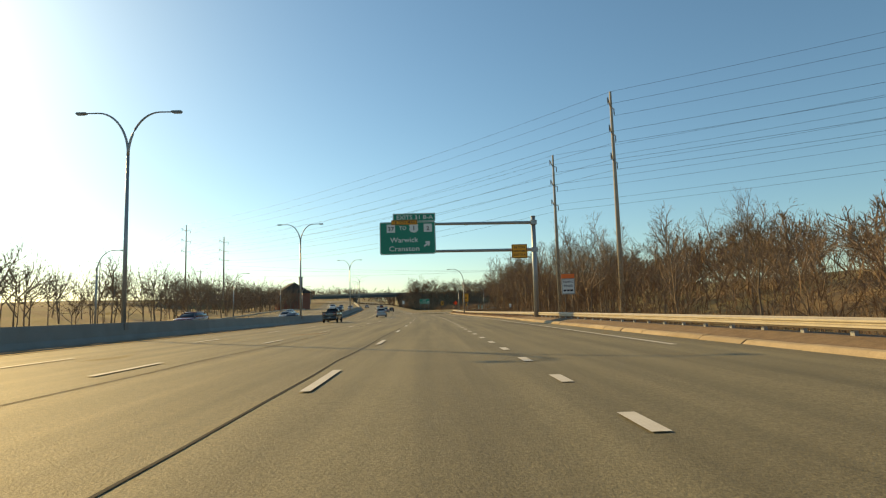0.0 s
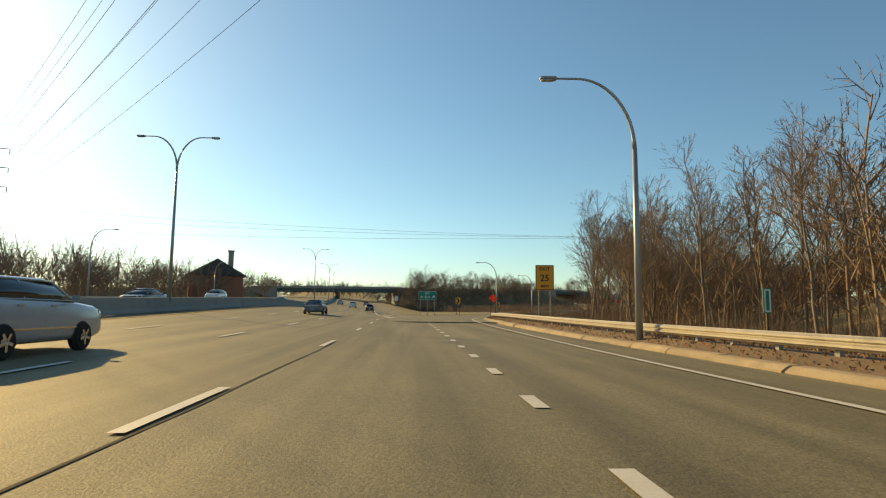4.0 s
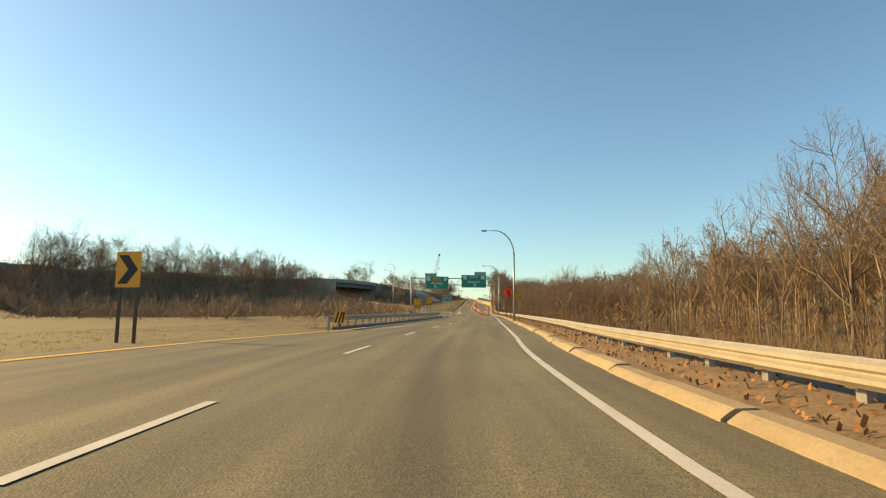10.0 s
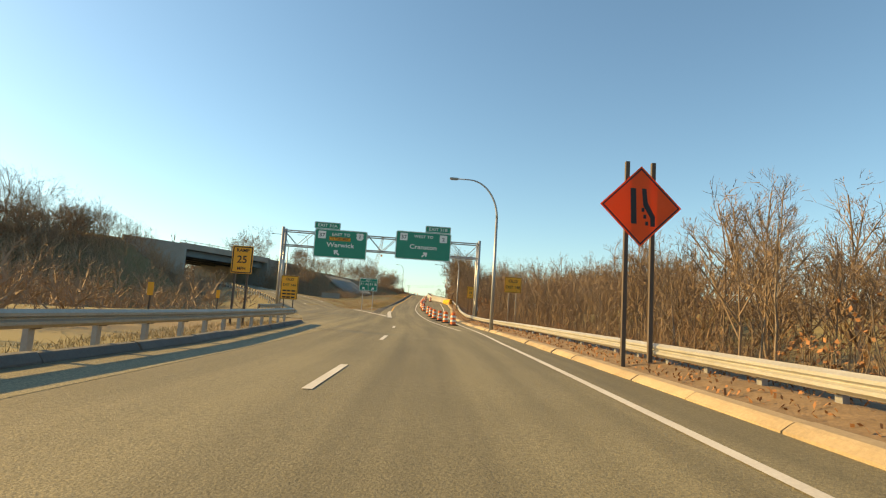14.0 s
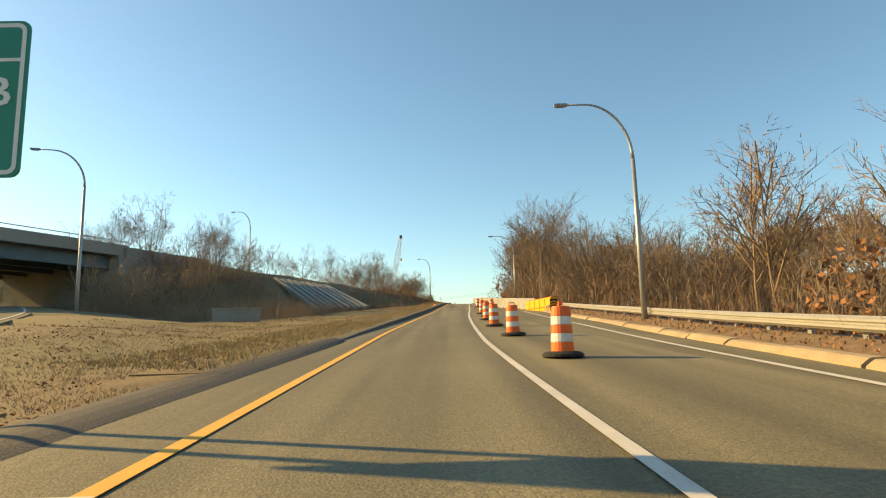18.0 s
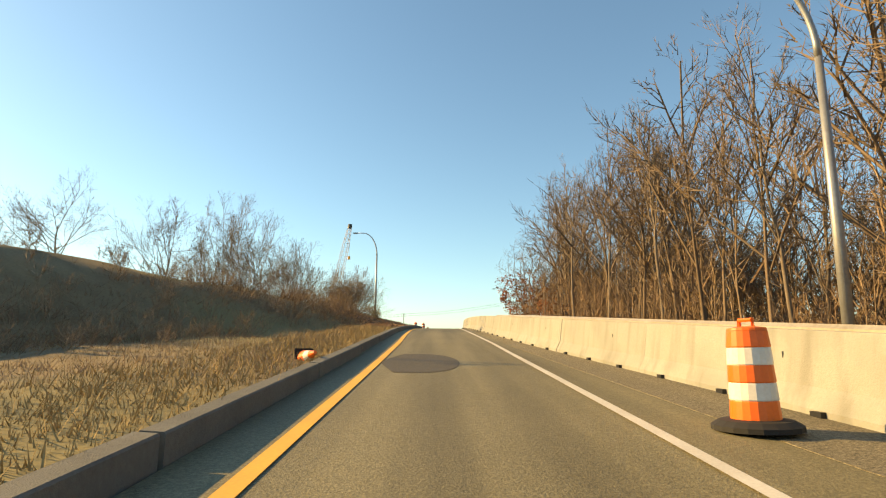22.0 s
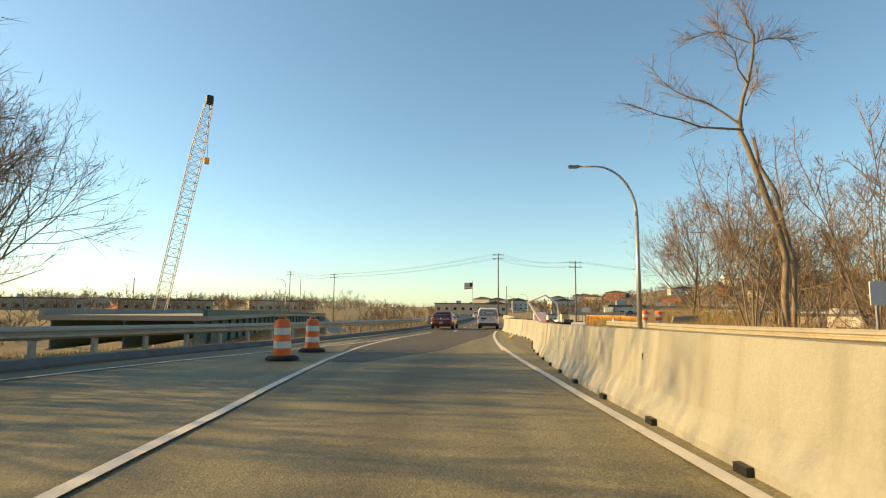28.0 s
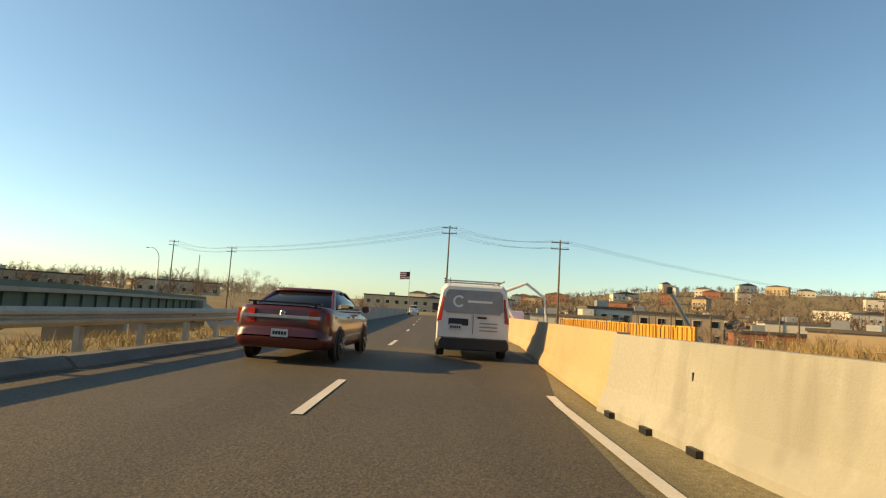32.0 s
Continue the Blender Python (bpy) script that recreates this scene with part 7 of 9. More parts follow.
sb = rng.uniform(150, 345, 620)
xy = np.array([tuple(R(a, kerb_r(a) + b))[:2] for a, b in zip(sb, rng.uniform(2.6, 24, 620))])
brush("brush_right", xy, rng.uniform(0.6, 2.4, 620), "thick reddish brown leafless brush behind the guardrail", BRUSH, 1)
sb = rng.uniform(345, 560, 1100)
xy = np.array([tuple(R(a, lerp(a, [345, 400, 430, 560], [8.0, 8.6, 10.8, 9.5]) + b))[:2] for a, b in zip(sb, rng.uniform(0, 16, 1100))])
brush("brush_upper", xy, rng.uniform(1.2, 4.2, 1100), "brown leafless saplings and brush beside the ramp", BRUSH, 2)
sb = rng.uniform(-40, 200, 900)
xy = np.array([tuple(R(a, lerp(a, [0, 80, 150, 200], [13.5, 13.2, 9.5, 7]) + b))[:2] for a, b in zip(sb, rng.uniform(0, 22, 900))])
brush("brush_motorway", xy, rng.uniform(1.2, 3.4, 900), "brown leafless brush along the edge of the woods", BRUSH, 3)
cb = np.array([tuple(cross.at(a, b))[:2] for a, b in zip(rng.uniform(380, 660, 2600), rng.uniform(11, 26, 2600))])
kp = np.array([abs(loop.near(np.array([x]), np.array([y]))[1][0]) > 8.5 for x, y in cb])
dd = ramp.near(cb[:, 0], cb[:, 1])[1]
kp &= (dd < -6.5)
cb = cb[kp]
beams = (ramp.near(cb[:, 0], cb[:, 1])[0] - S0 > 470) & (ramp.near(cb[:, 0], cb[:, 1])[0] - S0 < 497)
brush("brush_embankment", cb[~beams], rng.uniform(0.6, 1.9, (~beams).sum()), "dark brown tangled brush covering the embankment", BRUSH, 4, 16, 1.1)


def bank_top(s, d, z):
    """Ground heights, raised to the edge strip behind the tall kerb."""
    s, d = np.asarray(s), np.asarray(d)
    k = np.interp(s, INNER_S, INNER_D)
    top = np.interp(s + S0, ramp.s, ramp.p[:, 2]) + np.interp(k - d, [0.2, 2.6], [0.17, 0.30])
    return np.where((s > 404) & (s < 529) & (d < k - 0.2) & (d > k - 2.6), np.maximum(z, top), z)


def grass(name, n, s0, s1, dlo, dhi, h, label, seed, material=None):
    g = np.random.default_rng(seed)
    s = g.uniform(s0, s1, n)
    d = np.array([dlo(a) if callable(dlo) else dlo for a in s])
    e = np.array([dhi(a) if callable(dhi) else dhi for a in s])
    t = g.uniform(0, 1, n)
    dd = d + (e - d) * t
    xy = np.array([tuple(R(a, b))[:2] for a, b in zip(s, dd)])
    z = bank_top(s, dd, on_ground(xy[:, 0], xy[:, 1]))
    n2 = n * 7
    i = np.repeat(np.arange(n), 7)
    p = np.column_stack([xy[i] + g.normal(0, 0.16, (n2, 2)), z[i] - 0.02])
    hh = h * g.uniform(0.4, 1.2, n2)
    q = p + np.column_stack([g.normal(0, 0.45, (n2, 2)) * hh[:, None], hh])
    c = Cloud()
    c.add(p, q, 0.007)
    return tagged(part(name, c.mesh(), material or GRASS), label, "grass", kind="stuff")


grass("grass_ramp", 13500, 402, 508, lambda s: inner_l(s) - 0.35, lambda s: inner_l(s) - lerp(s, [402, 430, 500, 528], [7, 15, 12, 5]), 0.075, "dry straw-coloured grass beside the tall kerb", 1)
grass("grass_edge", 5600, 404, 507, lambda s: inner_l(s) - 0.3, lambda s: inner_l(s) - 2.8, 0.085, "short dry grass along the tall kerb", 14)
grass("grass_weeds", 1500, 470, 532, lambda s: inner_l(s) - 0.5, lambda s: inner_l(s) - 8, 0.26, "tangled dead weeds on the leaf-strewn bank", 33, SCRUB)
grass("grass_bank", 1000, 455, 496, lambda s: inner_l(s) - 0.35, lambda s: inner_l(s) - 2.6, 0.22, "taller straw-coloured grass along the upper kerb", 11)
grass("grass_gore", 3000, 225, 300, lambda s: left_l(s) - 1.2, lambda s: left_l(s) - 14, 0.09, "short dry grass in the gore", 2)
grass("grass_kerb", 2600, 150, 440, lambda s: kerb_r(s) + 0.7, lambda s: kerb_r(s) + 2.6, 0.14, "dead weeds behind the kerb", 3)
grass("grass_rail", 2500, 272, 352, lambda s: left_l(s) - 0.6, lambda s: left_l(s) - 3.5, 0.16, "straw-coloured tufts under the guardrail", 4)
grass("grass_highway", 2600, 552, 640, lambda s: lerp(s, [552, 573, 586], [-10.2, -7.4, -6.1]), lambda s: lerp(s, [552, 573, 586], [-13.5, -10.5, -9.2]), 0.34, "tall straw-coloured grass behind the highway guardrail", 5)
grass("grass_barrier", 2200, 545, 600, 10.0, 15.0, 0.55, "tall reed-like grass behind the guardrail", 6)
grass("reeds_bank", 1400, 572, 592, 14.5, 20.0, 1.5, "tall tan reeds on the sandy bank", 22)
grass("reeds_thicket", 900, 398, 412, 10.2, 12.4, 1.3, "tall tan reeds behind the guardrail", 21)
tuft = np.array([(144.3, 488.6)])
brush("grass_tuft", tuft, np.array([1.6]), "tall straw-coloured tuft on the bank", GRASS, 12, 260, 0.55, 0.008)
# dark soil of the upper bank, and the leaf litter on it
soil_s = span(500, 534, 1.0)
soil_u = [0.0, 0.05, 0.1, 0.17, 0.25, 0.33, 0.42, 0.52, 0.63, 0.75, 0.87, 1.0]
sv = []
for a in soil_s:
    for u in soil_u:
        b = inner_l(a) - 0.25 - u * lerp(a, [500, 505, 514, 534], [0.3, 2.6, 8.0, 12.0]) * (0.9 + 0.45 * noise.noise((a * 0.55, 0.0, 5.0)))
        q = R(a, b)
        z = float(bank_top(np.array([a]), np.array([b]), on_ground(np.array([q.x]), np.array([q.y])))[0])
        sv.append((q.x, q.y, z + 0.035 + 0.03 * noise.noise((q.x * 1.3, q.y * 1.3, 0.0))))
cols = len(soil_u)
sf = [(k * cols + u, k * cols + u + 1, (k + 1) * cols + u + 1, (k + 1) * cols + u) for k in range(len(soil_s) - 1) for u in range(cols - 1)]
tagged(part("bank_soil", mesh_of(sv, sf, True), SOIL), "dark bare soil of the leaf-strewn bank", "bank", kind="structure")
g = np.random.default_rng(8)
N = 29000
s, t = g.uniform(501, 534, N), g.uniform(0, 1, N)
d = np.array([inner_l(a) - 0.3 for a in s]) - t ** 1.2 * np.interp(s, [501, 514, 534], [3, 10, 13])
xy = np.array([tuple(R(a, b))[:2] for a, b in zip(s, d)])
zz = bank_top(s, d, on_ground(xy[:, 0], xy[:, 1])) + 0.015 + g.uniform(0.0, 1.0, N) ** 2 * 0.07 + 0.03
a = g.uniform(0, 6.28, N)
k = g.uniform(0.02, 0.058, N)
u = np.column_stack([np.cos(a) * k, np.sin(a) * k, g.normal(0, 0.024, N)])
w = np.column_stack([-np.sin(a) * k * 0.7, np.cos(a) * k * 0.7, g.normal(0, 0.024, N)])
c0 = np.column_stack([xy, zz])
lv = np.stack([c0 - u, c0 + w, c0 + u, c0 - w], 1).reshape(-1, 3)
lit = part("leaf_litter", mesh_of(lv.tolist(), np.arange(len(lv)).reshape(-1, 4).tolist()), LEAF_TAN)
tagged(lit, "fallen tan leaves scattered over the bank", "leaf litter", kind="stuff")
sb = rng.uniform(455, 512, 520)
xy = np.array([tuple(R(a, inner_l(a) - lerp(a, [455, 512], [12, 5.0]) - b))[:2] for a, b in zip(sb, rng.uniform(0, 7, 520))])
sl = np.column_stack([rng.uniform(84, 116, 900), rng.uniform(426, 456, 900)])
ss, sd_, _ = ramp.near(sl[:, 0], sl[:, 1])
ss = ss - S0
sl = sl[(sd_ < -13.5) & (sd_ > -33) & ~((ss > 465) & (ss < 500)) & (np.abs(loop.near(sl[:, 0], sl[:, 1])[1]) > 8.5)]
brush("brush_slope", sl, rng.uniform(0.8, 2.6, len(sl)), "tangled brown scrub on the embankment slope", SCRUB, 31, 18, 1.0, 0.012)
brush("brush_bank", xy, rng.uniform(0.4, 1.2, 520), "brown dead weeds and brush on the bank", BRUSH, 9, 14, 0.8, 0.009)
# rough turf, dead leaves and bare earth of the island between the two ramps
grass("grass_island", 5200, 398, 446, lambda s: inner_l(s) - 0.9, lambda s: inner_l(s) - lerp(s, [398, 410, 446], [5, 13, 15]), 0.055, "short trampled straw-coloured turf between the ramps", 41)
N = 9000
s = g.uniform(396, 448, N)
d = np.array([inner_l(a) - 0.8 for a in s]) - g.uniform(0, 1, N) * np.interp(s, [396, 410, 448], [5, 14, 15])
xy = np.array([tuple(R(a, b))[:2] for a, b in zip(s, d)])
clump = np.array([noise.noise((x * 0.55, y * 0.55, 3.0)) for x, y in xy])
xy = xy[clump > -0.02]
N = len(xy)
a = g.uniform(0, 6.28, N)
k = g.uniform(0.02, 0.06, N)
u = np.column_stack([np.cos(a) * k, np.sin(a) * k, g.normal(0, 0.015, N)])
w = np.column_stack([-np.sin(a) * k * 0.7, np.cos(a) * k * 0.7, g.normal(0, 0.015, N)])
c0 = np.column_stack([xy, on_ground(xy[:, 0], xy[:, 1]) + g.uniform(0.02, 0.05, N)])
lv = np.stack([c0 - u, c0 + w, c0 + u, c0 - w], 1).reshape(-1, 3)
tagged(part("leaf_litter_island", mesh_of(lv.tolist(), np.arange(len(lv)).reshape(-1, 4).tolist()), LEAF_DULL), "dead brown leaves in patches on the turf between the ramps", "leaf litter", kind="stuff")
# dead leaves on the strip behind the kerb
N = 22000
s = g.uniform(60, 440, N)
d = np.array([kerb_r(a) for a in s]) + 0.5 + g.uniform(0, 1, N) ** 1.3 * 2.6
base = np.array([tuple(R(a, b, lerp(b - kerb_r(a), [x for x, _ in rise[:6]], [z for _, z in rise[:6]]) + 0.02)) for a, b in zip(s, d)])
a = g.uniform(0, 6.28, N)
k = g.uniform(0.02, 0.042, N)
u = np.column_stack([np.cos(a) * k, np.sin(a) * k, g.normal(0, 0.025, N)])
w = np.column_stack([-np.sin(a) * k * 0.7, np.cos(a) * k * 0.7, g.normal(0, 0.025, N)])
c0 = base + np.column_stack([np.zeros(N), np.zeros(N), g.uniform(0.0, 0.05, N)])
lv = np.stack([c0 - u, c0 + w, c0 + u, c0 - w], 1).reshape(-1, 3)
tagged(part("leaf_litter_verge", mesh_of(lv.tolist(), np.arange(len(lv)).reshape(-1, 4).tolist()), LEAF_DULL), "dead brown leaves gathered behind the kerb", "leaf litter", kind="stuff")


# ---- poles and wires ----
def wire(a, b, sag, r=0.012, name="overhead_wire", label="thin sagging overhead wire", n=16, parent=None):
    a, b = Vector(a), Vector(b)
    pts = [a.lerp(b, i / n) - Vector((0, 0, sag * 4 * (i / n) * (1 - i / n))) for i in range(n + 1)]
    ob = part(name, Geo().tube(pts, r, 4, False), STEEL_DARK, parent)
    if not parent:
        tagged(ob, label, "wire", group="overhead wires")
    return ob


def steel_pole(x, y, h, turn, label="tall pale transmission pole with staggered arms"):
    """A transmission pole with three arms, whose tips are returned."""
    z = ground_at(x, y)
    m = pose(x, y, z, 0, 0, turn)
    top = tagged(empty("transmission_pole", m), label, "transmission pole", group="transmission poles")
    part("pole", Geo().tube([(0, 0, -0.5), (0, 0, h * 0.5), (0, 0, h)], [0.34, 0.26, 0.15], 10), WOOD_PALE, top, smooth=True)
    tips = []
    for k, zz in enumerate((0.94, 0.82, 0.70)):
        for side in (-1, 1):
            tip = Vector((side * 1.7, 0, h * zz + 0.5 * (side < 0)))
            part("arm", Geo().tube([(0, 0, h * zz - 0.3), (side * 0.9, 0, h * zz - 0.1), tip], [0.10, 0.08, 0.05], 6), WOOD_PALE, top)
            part("insulator", Geo().lathe([(0.03, 0), (0.09, -0.1), (0.04, -0.2), (0.09, -0.3), (0.04, -0.4), (0.09, -0.5), (0.03, -0.9)], 8, tip), STEEL_DARK, top)
            tips.append(m @ (tip - Vector((0, 0, 0.9))))
    tips.append(m @ Vector((0, 0, h)))
    return tips


pa, pb = steel_pole(23.5, 70, 29.5, 60), steel_pole(20.9, 92.9, 27.5, 60)
pc, pd = steel_pole(-66.4, 184.6, 24.5, 60), steel_pole(-84.9, 199.6, 31, 60)
pe, pf = steel_pole(-150, 262, 27, 60), steel_pole(-165, 285, 27, 60)
pg, ph = steel_pole(150, -18, 28, 60), steel_pole(150, 6, 28, 60)
for a, b in ((pa, pd), (pb, pc), (pa, pg), (pb, ph), (pd, pf), (pc, pe)):
    for p, q in zip(a, b):
        wire(p, q, 2.2, 0.016)


def utility_pole(x, y, h, turn, label, arms=1, z=None):
    z = ground_at(x, y) if z is None else z
    m = pose(x, y, z, 0, 0, turn)
    top = tagged(empty("utility_pole", m), label, "utility pole", group="utility poles")
    part("pole", Geo().tube([(0, 0, -0.5), (0, 0, h)], [0.17, 0.11], 10), WOOD_POLE, top, smooth=True)
    tips = []
    for k in range(arms):
        zz = h - 0.35 - 0.9 * k
        part("crossarm", Geo().box((-1.25, -0.06, zz - 0.06), (1.25, 0.06, zz + 0.06), bevel=0.01), WOOD_POLE, top)
        for x2 in (-1.1, 0.0, 1.1):
            part("insulator", Geo().lathe([(0.035, 0), (0.06, 0.06), (0.035, 0.12), (0.05, 0.18), (0, 0.2)], 8, (x2, 0, zz + 0.06)), SIGN_BACK, top)
            tips.append(m @ Vector((x2, 0, zz + 0.26)))
    return tips


u1 = utility_pole(28.7, 198, 15.0, 0, "weathered timber utility pole with two crossarms", 2)
part("equipment", Geo().box((-0.9, -0.25, 14.75), (0.9, 0.25, 14.95), pose(28.7, 198, ground_at(28.7, 198), 0, 8, 15), 0.03), SIGN_BACK, None)
tagged(scene.objects["equipment"], "pale switch bracket on top of the pole", "switch")
u0 = utility_pole(-82, 205, 14.0, 0, "timber utility pole beyond the motorway", 1)
for p, q, dz in zip(u1[:3], u0, (2.4, 0.8, -1.8)):
    wire(p, q + Vector((0, 0, dz)), 0.9, 0.018)
us = [utility_pole(x, y, h, t, "slim timber utility pole at the edge of the brush", 1) for x, y, h, t in ((49, 247.3, 8.6, -60), (84, 287, 9.0, -60), (114, 326, 9.5, -60), (140, 372, 9.5, -60))]
for a, b in zip(us, us[1:]):
    for p, q in zip(a, b):
        wire(p, q, 0.6)
for p, q in zip(u1[3:], us[0]):
    wire(p, q, 1.0)
e1 = utility_pole(244.8, 600.2, 15.0, -45, "tall timber utility pole by the construction site", 2)
e2 = utility_pole(249.2, 581.5, 15.2, -45, "tall timber utility pole by the construction site", 2)
e3 = utility_pole(227, 682.7, 18, -45, "timber utility pole beyond the far bridge", 2)
e4 = utility_pole(236.7, 670, 18, -45, "timber utility pole beyond the far bridge", 2)
e5 = utility_pole(330, 560, 12, -45, "distant timber utility pole among the buildings", 1)
for a, b in ((e1, e2), (e3, e4), (e4, e1), (e2, e5)):
    for p, q in zip(a, b):
        wire(p, q, 1.0)
for x, y, h in ((178.4, 650, 16), (250.8, 735, 14), (300, 660, 12), (322, 577, 10)):
    utility_pole(x, y, h, -40, "bare timber pole standing in the low ground", 0)

# ---- crane ----
cr = tagged(empty("crawler_crane", pose(175.0, 598, ground_at(175, 598))), "crawler crane with a tall pale lattice boom", "crane")
foot, tip = Vector((0, 0, 3.0)), Vector((5.2, -5.6, 42.4 - ground_at(175, 598)))
ax = (tip - foot).normalized()
u = ax.cross(Vector((0, 1, 0))).normalized()
w = ax.cross(u)
L = (tip - foot).length
bays = 30
CRANE_GREY = mat("faded orange grey boom paint", (0.42, 0.36, 0.30), 0.6, 0.1, dark=(0.28, 0.22, 0.17), scale=1)


def boom_point(t, i):
    half = 0.25 + 0.6 * min(1, t * 6) * (1 if t < 0.8 else 1 - (t - 0.8) * 3.2)
    a, b = ((1, 1), (-1, 1), (-1, -1), (1, -1))[i % 4]
    return foot + ax * (L * t) + (u * a + w * b) * half


for i in range(4):
    part("boom_chord", Geo().tube([boom_point(k / bays, i) for k in range(bays + 1)], 0.06, 5), CRANE_GREY, cr)
for k in range(bays):
    for i in range(4):
        part("boom_lacing", Geo().tube([boom_point(k / bays, i), boom_point((k + 1) / bays, i + 1)], 0.03, 4, False), CRANE_GREY, cr)
        part("boom_lacing", Geo().tube([boom_point(k / bays, i), boom_point(k / bays, i + 1)], 0.028, 4, False), CRANE_GREY, cr)
part("boom_head", Geo().box((-0.5, -0.5, -0.6), (0.5, 0.5, 0.7), Matrix.Translation(tip), 0.1), BLACK, cr)
part("hook_line", Geo().tube([tip, tip + Vector((0.1, 0, -9))], 0.03, 4), STEEL_DARK, cr)
part("hook_block", Geo().box((-0.3, -0.2, -10.0), (0.4, 0.2, -9), Matrix.Translation(tip), 0.05), SIGN_YELLOW, cr)
part("house", Geo().box((-1.6, -1.2, 1.0), (1.4, 3.4, 2.4), bevel=0.15), SIGN_YELLOW, cr)
part("cab", Geo().box((0.6, -2.4, 1.0), (1.6, -0.9, 2.4), bevel=0.12), GLASS, cr)
for x in (-1.9, 1.3):
    part("track", Geo().prism([(-3.2, 0.3), (-2.8, 0.0), (2.8, 0.0), (3.2, 0.3), (3.2, 0.8), (2.8, 1.1), (-2.8, 1.1), (-3.2, 0.8)], x - 0.4, x + 0.4, pose(0, 0, 0, 0, 0, 90) @ pose(0, 0, 0)), RUBBER, cr)

# ---- flag on a tall pole ----
fl = tagged(empty("flagpole", pose(318, 703, ground_at(318, 703))), "tall flagpole with a striped flag", "flagpole")
zf = 24 - ground_at(318, 703)
part("pole", Geo().tube([(0, 0, -0.5), (0, 0, zf + 1.2)], [0.14, 0.07], 8), GALV_NEW, fl)
for k in range(7):
    vs = []
    for i in range(9):
        x = -0.7 * i * 0.8
        yy = 0.25 * math.sin(i * 0.9)
        z0 = zf - 0.40 * k - 0.05 * i
        vs += [(x, yy, z0), (x, yy, z0 - 0.40)]
    part("stripe", Geo().add(vs, [(2 * i, 2 * i + 2, 2 * i + 3, 2 * i + 1) for i in range(8)]), TAIL if k % 2 == 0 else SIGN_WHITE, fl)
part("canton", Geo().add([(-0.02, -0.12, zf), (-2.4, 0.22, zf - 0.2), (-2.4, 0.22, zf - 1.8), (-0.02, -0.12, zf - 1.6)], [(0, 1, 2, 3)]), BLACK, fl)


# ---- vehicles ----
def ring(w0, w1, z0, z1, r, y):
    """A rounded section: half widths at the bottom and top."""
    h = z1 - z0
    return [Vector(p) for p in ((-w0 + r, y, z0), (w0 - r, y, z0), (w0, y, z0 + r), (w0 * 1.0, y, z0 + h * 0.5), (w1 + (w0 - w1) * 0.15, y, z1 - r), (w1 - r * 0.8, y, z1), (-w1 + r * 0.8, y, z1), (-w1 - (w0 - w1) * 0.15, y, z1 - r), (-w0 * 1.0, y, z0 + h * 0.5), (-w0, y, z0 + r))]


def loft(sections):
    g = Geo()
    rows = [ring(*s) for s in sections]
    n = len(rows[0])
    for r in rows:
        g.v += [tuple(p) for p in r]
    for k in range(len(rows) - 1):
        for i in range(n):
            j = (i + 1) % n
            g.f.append((k * n + i, k * n + j, (k + 1) * n + j, (k + 1) * n + i))
    g.f.append(tuple(range(n))[::-1])
    g.f.append(tuple((len(rows) - 1) * n + i for i in range(n)))
    return g


def wheel(parent, x, y, r=0.33, w=0.22, rim=None):
    side = 1 if x > 0 else -1
    m = pose(x, y, r, 0, 90, 0)
    g = Geo().lathe([(r * 0.62, -w / 2), (r * 0.94, -w / 2), (r, -w / 2 + 0.04), (r, w / 2 - 0.04), (r * 0.94, w / 2), (r * 0.62, w / 2)], 22)
    tyre = part("tyre", g, RUBBER, parent)
    tyre.matrix_basis = m
    h = Geo().lathe([(r * 0.62, -0.06), (r * 0.55, -0.02), (r * 0.2, 0.03), (0.0, 0.03)], 18)
    for k in range(5):
        a = 2 * math.pi * k / 5
        h.box((0.04, -0.035, 0.0), (r * 0.58, 0.035, 0.05), pose(0, 0, 0.0, 0, 0, math.degrees(a)))
    rm = part("rim", h, rim or CHROME, tyre)
    rm.matrix_basis = pose(0, 0, side * (w / 2 - 0.012), 0, 0 if side > 0 else 180, 0)
    return tyre


def quad_panel(name, pts, material, parent, label=""):
    """A slightly raised pane or lamp through four or more corner points, with some depth."""
    ps = [Vector(p) for p in pts]
    nn = (ps[1] - ps[0]).cross(ps[2] - ps[0]).normalized() * 0.02
    n = len(ps)
    g = Geo().add([p + nn for p in ps] + [p - nn for p in ps], [tuple(range(n)), tuple(range(2 * n - 1, n - 1, -1))] + [((i + 1) % n, i, n + i, n + (i + 1) % n) for i in range(n)])
    return part(name, g, material, parent, label)


def paint(name, col, rough=0.25):
    m = mat(name, col, rough, 0.0, tuple(c * 0.85 for c in col), 1.5, 12, 0.2)
    m.node_tree.nodes["Principled BSDF"].inputs["Coat Weight"].default_value = 0.6
    return m


WHITE_PAINT = paint("white van paint", (0.74, 0.73, 0.69), 0.35)
RED_PAINT = paint("dark red metallic paint", (0.085, 0.008, 0.006), 0.38)
BRIGHT_TRIM = mat("brushed bright trim", (0.62, 0.62, 0.60), 0.35, 0.4, scale=6)
BLACK_TRIM = mat("black plastic trim", (0.025, 0.025, 0.025), 0.6, scale=4)
GREY_DECAL = mat("grey decal", (0.32, 0.33, 0.34), 0.4, scale=4)

